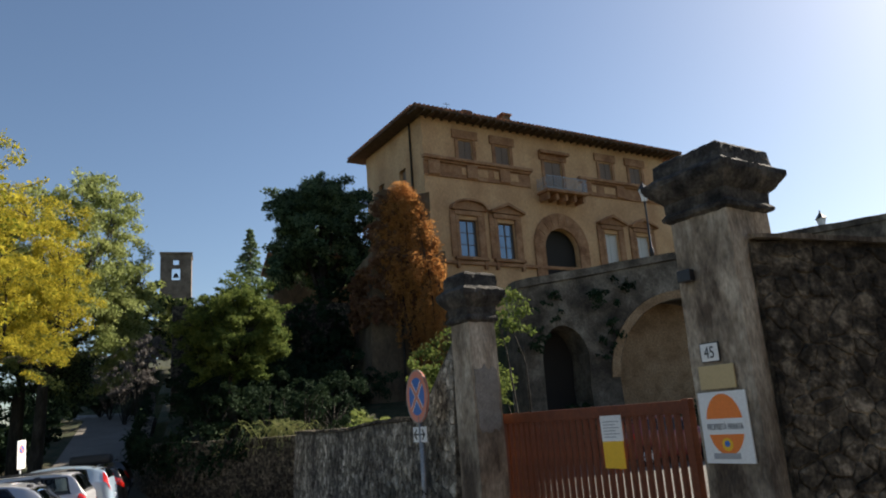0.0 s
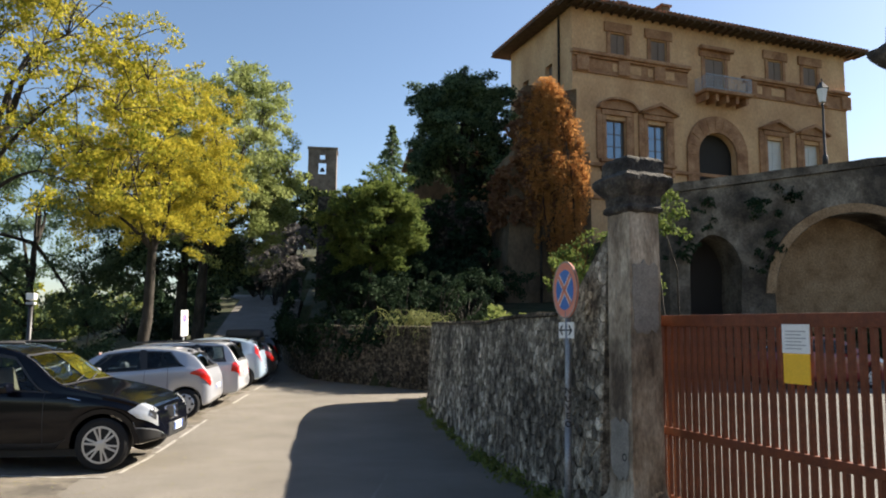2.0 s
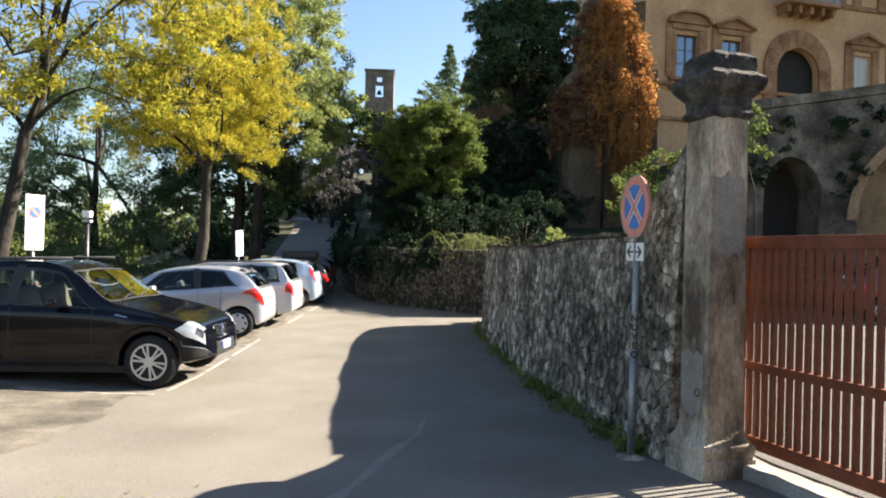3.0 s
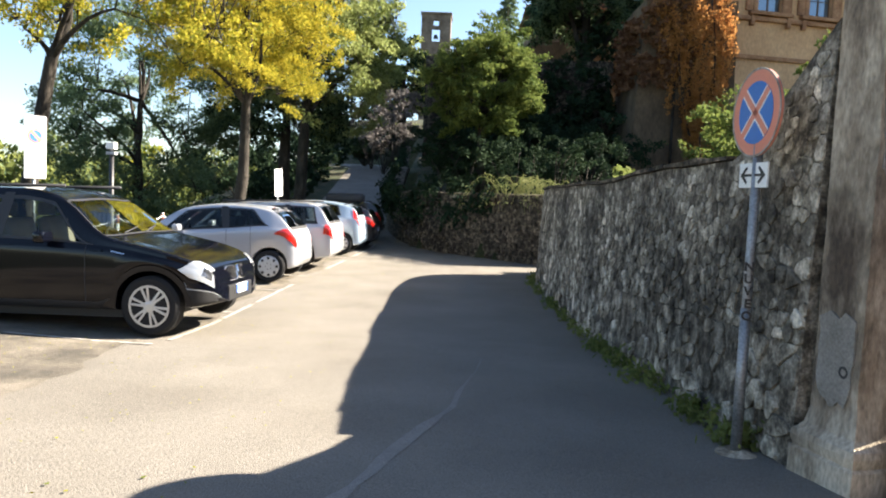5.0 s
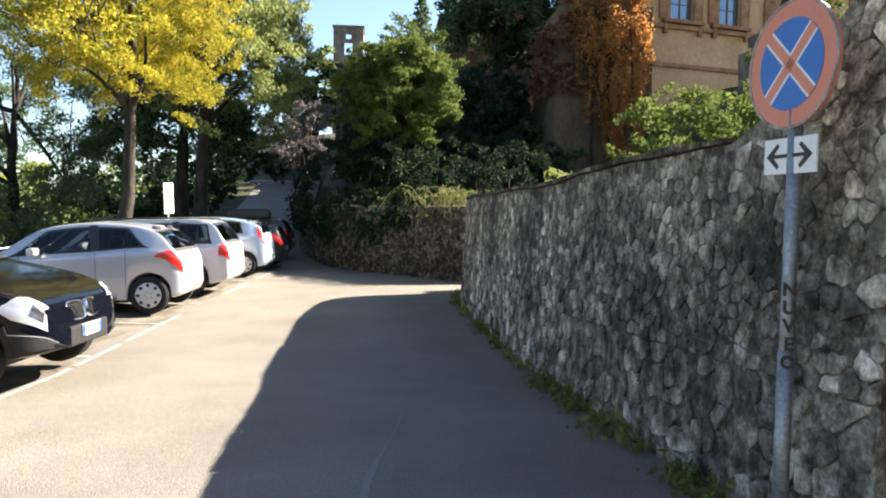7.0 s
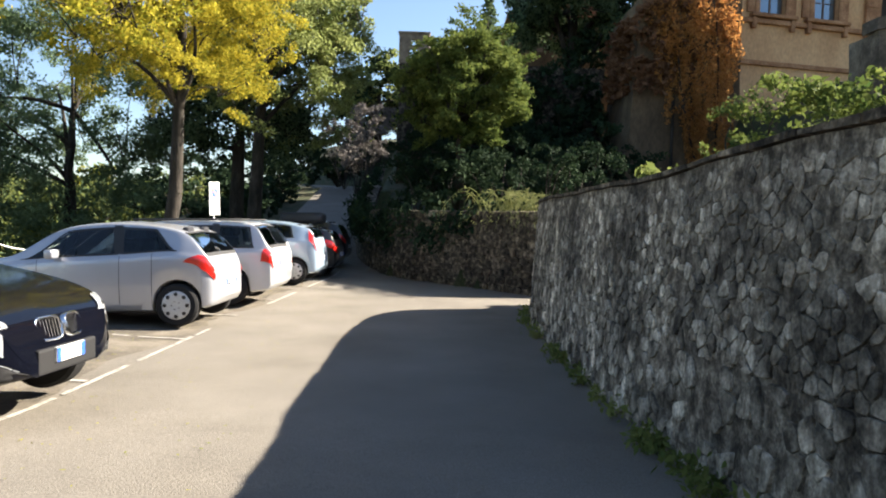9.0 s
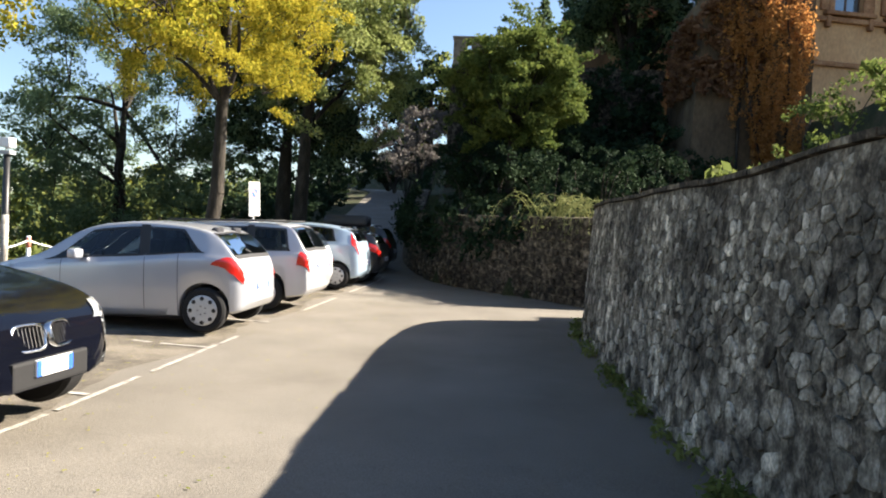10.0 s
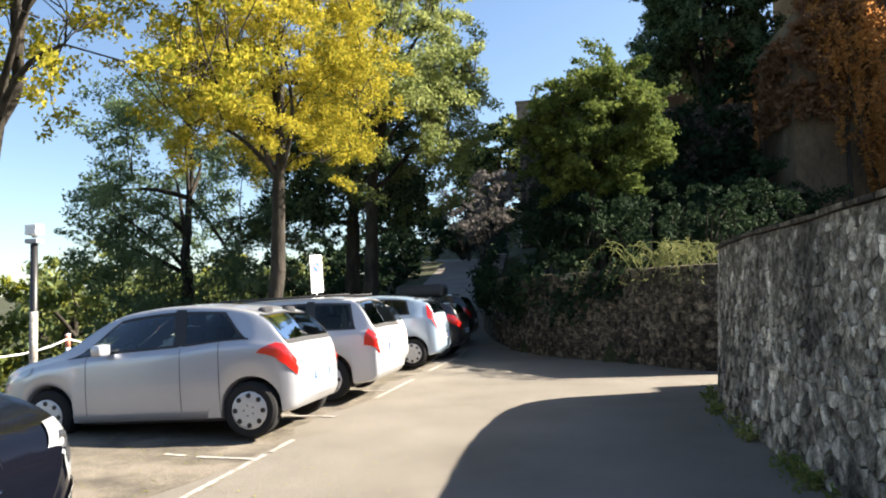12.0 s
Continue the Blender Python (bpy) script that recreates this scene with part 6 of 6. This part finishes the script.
# orange creeper over the bastion and the villa's corner
rs = np.random.RandomState(41)
cr = empty("creeper", pose(9.5, 32.9, 4.0), "orange autumn creeper climbing the villa's corner", "climbing plant")
strands = []
for i in range(330):
    z = rs.uniform(4.6, 13.9) if i % 3 else rs.uniform(9, 13.9)
    half_w = float(np.interp(z, (4.2, 6, 8.5, 11, 13, 14.0), (0.5, 1.0, 1.5, 1.65, 1.05, 0.25)))
    mid_x = float(np.interp(z, (4.2, 7, 10, 13.8), (10.6, 10.0, 9.6, 9.35)))
    x = mid_x + rs.uniform(-1, 1) * half_w
    y = 32.85 - 0.6 * math.sqrt(max(0, 1 - ((x - mid_x) / half_w) ** 2)) * rs.uniform(0.3, 1) + (0.4 if z > 10.3 else 0)
    L = rs.uniform(0.5, 1.9)
    k = int(85 * L)
    t = rs.uniform(0, 1, k)
    p = np.stack([x - 9.5 + rs.normal(size=k) * 0.10 * (1.2 - t) + 0.15 * t * rs.normal(), y - 32.9 + rs.normal(size=k) * 0.09, z - 4.0 - t * L], 1)
    strands.append(p)
pts = np.concatenate(strands)
pts = pts[pts[:, 2] > -0.2]
child("foliage", leaf_mesh("foliage", pts, 0.055, rs, M_LEAF_ORANGE, 1.8, 0.6), cr)
# the creeper's left side: browner leaves, its shade put into their colour
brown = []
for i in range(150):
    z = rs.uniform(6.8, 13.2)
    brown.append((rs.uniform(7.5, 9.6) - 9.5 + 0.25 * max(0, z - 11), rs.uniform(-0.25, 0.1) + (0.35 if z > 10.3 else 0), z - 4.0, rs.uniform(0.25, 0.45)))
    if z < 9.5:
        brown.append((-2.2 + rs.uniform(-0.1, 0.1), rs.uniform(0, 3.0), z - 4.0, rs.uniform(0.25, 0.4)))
child("foliage", leaf_mesh("foliage", clump_points(brown, 700, rs), 0.09, rs, M_LEAF_CREEPER_SHADE), cr, "brown leaves with the shade of the creeper's left side in their colour")
bm = bmesh.new()
for i in range(9):
    limb(bm, (0.9 + rs.normal() * 0.25, 0.0, -1.5), (rs.uniform(-1.3, 1.1), -0.1, rs.uniform(5, 9)), 0.05, 0.01, rs, 0.15, 6)
tagged(part("twig_tangle", bm, M_BARK, cr), kind="stuff")
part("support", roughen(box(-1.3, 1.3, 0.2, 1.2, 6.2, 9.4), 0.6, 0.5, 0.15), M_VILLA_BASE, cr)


# long stems trailing over the far wall
def trailing(x, y, z, n, length, seed):
    rs = np.random.RandomState(seed)
    ob = empty("trailing_plant", pose(x, y, z), "pale arching stems trailing over the wall", "plant")
    bm, pts = bmesh.new(), []
    for i in range(n):
        a = rs.uniform(-0.2, math.pi + 0.2) + math.pi
        L = length * rs.uniform(0.5, 1.2)
        o = Vector((rs.normal() * 0.35, rs.normal() * 0.15, 0))
        prev = o
        for k in range(1, 9):
            f = k / 8
            c = o + Vector((math.cos(a) * L * f, math.sin(a) * L * f * 0.7, L * (1.9 * f - 2.3 * f * f)))
            tube(prev, c, 0.012 * (1.1 - f), 0.012 * (1 - f) + 0.002, 4, bm, False)
            for _ in range(3):
                pts.append(tuple(prev.lerp(c, rs.uniform()) + Vector(rs.normal(size=3)) * 0.03))
            prev = c
    tagged(part("stem_tangle", bm, M_LEAF_DRY, ob), kind="stuff")
    child("foliage", leaf_mesh("foliage", pts, 0.018, rs, M_LEAF_DRY, 5.5), ob)
    return ob


trailing(2.2, 24.2, 2.0, 30, 1.25, 3)
trailing(2.9, 23.4, 2.0, 14, 0.9, 4)


# ivy on the far wall's face and weeds at the lane wall's foot
def tufts(name, label, places, per, size, material, seed, h):
    rs = np.random.RandomState(seed)
    pts = []
    for x, y, z, r in places:
        k = int(per * r)
        pts.append(np.array([x, y, z]) + rs.normal(size=(k, 3)) * np.array([r * 0.5, r * 0.5, h * 0.5]) + np.array([0, 0, h * 0.3]))
    ob = new(name, leaf_mesh(name, np.concatenate(pts), size, rs, material, 2.4, -0.6))
    return tagged(ob, label, "weeds", kind="stuff")


wr = random.Random(2)
foot = []
for i in range(60):
    s = 0.4 + 13 * wr.random() ** 1.8
    x, y, z = face_1(s, 0.0, 0.06)
    foot.append((x - 0.03, y, z + 0.02, wr.uniform(0.05, 0.16) * (1.4 if s < 4 else 1)))
tufts("weeds", "small weeds along the foot of the lane wall", foot, 380, 0.03, M_LEAF_GREEN, 5, 0.10)
far = []
for i in range(240):
    s = wr.uniform(6.0, len_2 - 1)
    h = wr.uniform(0.2, 1.0) ** 0.5 * far_top(s)
    x, y, z = face_2(s, h, 0.05)
    far.append((x, y, z, wr.uniform(0.15, 0.4)))
tufts("ivy", "dark ivy trailing down the far wall", far, 160, 0.08, M_LEAF_DARK, 6, 0.35)

# ---- fence, lamp post, parking signs, road paint ----
fence = empty("rope_fence", pose(-7.05, 14, tz(-7.05, 14)), "low fence of red and white posts with a slack rope", "fence")
fb = Vector((-7.05, 14, tz(-7.05, 14)))
prev = None
for i in range(8):
    y = 9.0 + i * 2.4
    p = Vector((-7.05, y, road_z(-7.05, y)))
    q = p - fb
    po = part("post", tube(q + Vector((0, 0, -0.2)), q + Vector((0, 0, 0.98)), 0.035, n=10), M_WHITE, fence, shade=True)
    for z in (0.35, 0.78):
        part("red_band", tube(q + Vector((0, 0, z)), q + Vector((0, 0, z + 0.18)), 0.037, n=10), M_RED, po, shade=True)
    if prev:
        bm = bmesh.new()
        a = prev
        for k in range(1, 9):
            f = k / 8
            c = prev.lerp(q, f) + Vector((0, 0, -0.16 * 4 * f * (1 - f)))
            tube(a + Vector((0, 0, 0.9)), c + Vector((0, 0, 0.9)), 0.014, n=6, bm=bm)
            a = c
        part("rope", bm, M_WHITE, fence, shade=True)
    prev = q
lp = empty("lamp_post", pose(-6.55, 17.3, road_z(-6.55, 17.3)), "dark lamp post with a square white lamp head", "street lamp")
part("post", lathe([(0.05, -0.2), (0.05, 1.0), (0.045, 2.25)], 12), M_BLACK, lp, shade=True)
part("sleeve", lathe([(0.052, 0.3), (0.052, 1.35)], 12), M_PAINT, lp, shade=True)
part("lamp_arm", box(-0.09, 0.09, -0.07, 0.07, 2.25, 2.31, 0.01), M_GREY, lp)
part("lamp_head", box(-0.085, 0.085, -0.08, 0.08, 2.36, 2.50, 0.015), M_WHITE, lp, "white square lamp head")
part("neck", lathe([(0.03, 2.33), (0.03, 2.36)], 10), M_GREY, lp)


def parking_sign(x, y, w, h, z, turn, lean):
    ob = empty("parking_sign", pose(x, y, road_z(x, y), 0, lean, turn), "white panel with a round blue and red no parking sign", "road sign", "parking signs")
    part("pole", tube((0, 0, -0.2), (0, 0, z + h - 0.05), 0.022, n=10), M_STEEL, ob, shade=True)
    part("panel", box(-w / 2, w / 2, -0.045, -0.025, z, z + h, 0.006), M_WHITE, ob)
    r = w * 0.36
    part("ring", disc(r, -0.0455, z + h * 0.68, 30), M_RED, ob)
    part("field", disc(r * 0.75, -0.048, z + h * 0.68, 30), M_BLUE, ob)
    bm = box(-r * 0.8, r * 0.8, -0.0525, -0.0505, -0.02, 0.02)
    bm.transform(Matrix.Translation((0, 0, z + h * 0.68)) @ Matrix.Rotation(radians(45), 4, "Y"))
    part("red_bar", bm, M_RED, ob)
    for i in range(3):
        part("line_of_print", box(-w * 0.25, w * (0.1 + 0.12 * (i % 2)), -0.0475, -0.0455, z + h * 0.12 + i * h * 0.09, z + h * 0.15 + i * h * 0.09), M_GREY, ob)
    return ob


parking_sign(-5.3, 12.6, 0.29, 0.85, 1.72, 56, 0)
parking_sign(-4.33, 22.1, 0.33, 0.72, 1.62, 68, -4)


def line(name, x0, y0, x1, y1, w, seed):
    """A worn painted line on the asphalt."""
    r = random.Random(seed)
    a, b = Vector((x0, y0, 0)), Vector((x1, y1, 0))
    n = (b - a).normalized()
    sd = Vector((-n.y, n.x, 0)) * w / 2
    k = max(2, int((b - a).length / 0.12))
    verts, faces = [], []
    for i in range(k + 1):
        c = a.lerp(b, i / k)
        for s in (-1, 1):
            q = c + sd * s * r.uniform(0.75, 1.1)
            verts.append((q.x, q.y, road_z(q.x, q.y) + 0.010))
    for i in range(k):
        if r.random() > 0.03:
            faces.append((2 * i, 2 * i + 1, 2 * i + 3, 2 * i + 2))
    ob = new(name, mesh_of(name, verts, faces, M_PAINT))
    return tagged(ob, "worn white parking line on the asphalt", "road marking", kind="structure")


line("road_marking", -2.56, 10.6, -2.58, 16.4, 0.062, 1)
line("road_marking", -2.55, 19.6, -2.52, 22.0, 0.08, 2)
line("road_marking", -2.52, 23.4, -2.45, 28.0, 0.08, 3)
for i, y in enumerate((10.3, 12.95, 15.48, 17.9, 20.4, 22.9, 25.3, 27.7)):
    line("road_marking", -2.62, y, -4.3 if y < 13 else -3.6, y + 0.1, 0.07, 10 + i)

# fallen leaves on the asphalt
rs = np.random.RandomState(77)
pts = []
for i in range(2600):
    y = rs.uniform(5, 27)
    x = -2.9 - abs(rs.normal()) * 1.6 if rs.uniform() < 0.75 else rs.uniform(-2.6, -0.6)
    pts.append((x, y, road_z(x, y) + 0.008))
me = leaf_mesh("fallen_leaves", pts, 0.022, rs, M_LEAF_LIME, 1.6)
co = np.empty(len(me.vertices) * 3)
me.vertices.foreach_get("co", co)
co = co.reshape(-1, 3)
zc = np.repeat(np.array(pts)[:, 2], 4)
co[:, 2] = zc + np.abs(co[:, 2] - zc) * 0.3 + 0.002
me.vertices.foreach_set("co", co.ravel())
tagged(new("fallen_leaves", me), "scattered small yellow leaves on the asphalt", "leaves", kind="stuff")
# older, darker surfacing in the parking bays, and repairs in the lane
M_BAY = mat("stained_old_asphalt", [(0.07, 0.062, 0.05), (0.125, 0.108, 0.085), (0.18, 0.157, 0.125)], 1.5, 0.92, 0.6, 70, speckle=0.4, blend=(0.36, 0.62))
M_REPAIR = mat("smooth_worn_joint", [(0.165, 0.152, 0.135), (0.215, 0.2, 0.18)], 2.5, 0.75, 0.4, 80, speckle=0.25)


def joint(y):
    return float(np.interp(y, (-2, 5, 6.4, 7.4, 8.2, 10.2, 13.7, 17.3, 20), (-3.2, -0.4, 0.06, 0.33, 0.57, 0.86, 1.1, 1.31, 1.5)))


def surfacing(label, ys, left, right, material, lift, seed, ragged=0.06):
    r = random.Random(seed)
    verts, faces = [], []
    for y in ys:
        a, b = left(y) + r.uniform(-ragged, ragged), right(y) + r.uniform(-ragged, ragged)
        verts += [(a + (b - a) * i / 8, y, road_z(a + (b - a) * i / 8, y) + lift) for i in range(9)]
    for j in range(len(ys) - 1):
        faces += [(j * 9 + i, j * 9 + i + 1, j * 9 + i + 10, j * 9 + i + 9) for i in range(8)]
    return tagged(new("pavement", mesh_of("pavement", verts, faces, material, True)), label, "pavement", kind="structure")


surfacing("stained older asphalt of the parking bays", list(np.arange(7.0, 27.01, 0.25)), lambda y: -7.0, lambda y: -2.75 + 0.12 * math.sin(y * 1.7), M_BAY, 0.003, 1)
surfacing("dark stained patch in the asphalt", list(np.arange(9.1, 9.9, 0.1)), lambda y: -3.9 + 0.5 * (y - 9.1), lambda y: -2.9 - 0.3 * (y - 9.1), M_BAY, 0.0045, 7, 0.16)
surfacing("dark stained patch in the asphalt", list(np.arange(7.9, 8.3, 0.08)), lambda y: -3.6, lambda y: -3.25, M_BAY, 0.0045, 8, 0.10)
surfacing("long smooth pale joint in the asphalt", list(np.arange(1.0, 10.6, 0.25)), lambda y: joint(y) - 0.06 * (10.7 - y) / 4 * abs(math.sin(y * 1.9)) ** 0.5, lambda y: joint(y) + 0.05 * (10.7 - y) / 4, M_REPAIR, 0.003, 2, 0.02)

# ---- stones and tiles that can be told apart, last ----
rng = random.Random(12)
low = cells(len_1, 0.75, 0.165, rng, 0.74)
high = [((x, z + 0.75), [(px, pz + 0.75) for px, pz in poly]) for (x, z), poly in cells(len_1, 2.5, 0.11, rng, 0.74)]
stone_face(wall_1, len_1, lambda s: lane_top(s) - 0.03, low + high, face_1, rng, 0.008, 0.004, M_STONE, (0.6, 2.9), 0.36)
stone_face(wall_2, 11.0, lambda s: far_top(s) - 0.03, courses(11.0, 2.1, 0.26, rng), face_2, rng, 0.03, 0.010, M_STONE_DARK, (3.6, 7.0))
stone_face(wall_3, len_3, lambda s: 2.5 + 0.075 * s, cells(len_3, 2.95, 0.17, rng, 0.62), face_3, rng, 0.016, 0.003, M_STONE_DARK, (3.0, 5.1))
for owner, v, f, material in STONE_JOBS:
    child("stone", mesh_of("stone", v, f, material), owner)
# flat coping slabs on the lane wall
s = 1.3
while s < len_1 - 0.4:
    w = rng.uniform(0.3, 0.6)
    a, b = face_1(s, lane_top(s) + 0.0, 0.03), face_1(s + w - 0.02, lane_top(s + w) + 0.0, 0.03)
    c, d = face_1(s + w - 0.02, lane_top(s + w), -0.5), face_1(s, lane_top(s), -0.5)
    h = rng.uniform(0.035, 0.05)
    v = [a, b, c, d] + [(p[0], p[1], p[2] + h + rng.uniform(-0.01, 0.01)) for p in (a, b, c, d)]
    v = [(p[0], p[1], p[2] + 0.012) for p in v]
    child("coping_stone", mesh_of("coping_stone", v, [(3, 2, 1, 0), (4, 5, 6, 7), (0, 1, 5, 4), (1, 2, 6, 5), (2, 3, 7, 6), (3, 0, 4, 7)], M_STONE_DARK), wall_1)
    s += w
# flat tiles laid in two courses over the street wall
for layer, (out, lift) in enumerate(((0.05, 0.0), (-0.10, 0.045))):
    s = 0.1 + 0.12 * layer
    while s < len_3 - 0.1:
        w = min(rng.uniform(0.24, 0.4), len_3 - s)
        z = 2.53 + lift
        ends = [face_3(s, z + 0.075 * s, out + rng.uniform(0, 0.03)), face_3(s + w - 0.015, z + 0.075 * (s + w), out), face_3(s + w - 0.015, z + 0.05 + 0.075 * (s + w), -0.42), face_3(s, z + 0.05 + 0.075 * s, -0.42)]
        h = rng.uniform(0.03, 0.042)
        v = ends + [(p[0], p[1], p[2] + h) for p in ends]
        child("coping_tile", mesh_of("coping_tile", v, [(3, 2, 1, 0), (4, 5, 6, 7), (0, 1, 5, 4), (1, 2, 6, 5), (2, 3, 7, 6), (3, 0, 4, 7)], M_PLASTER), wall_3)
        s += w
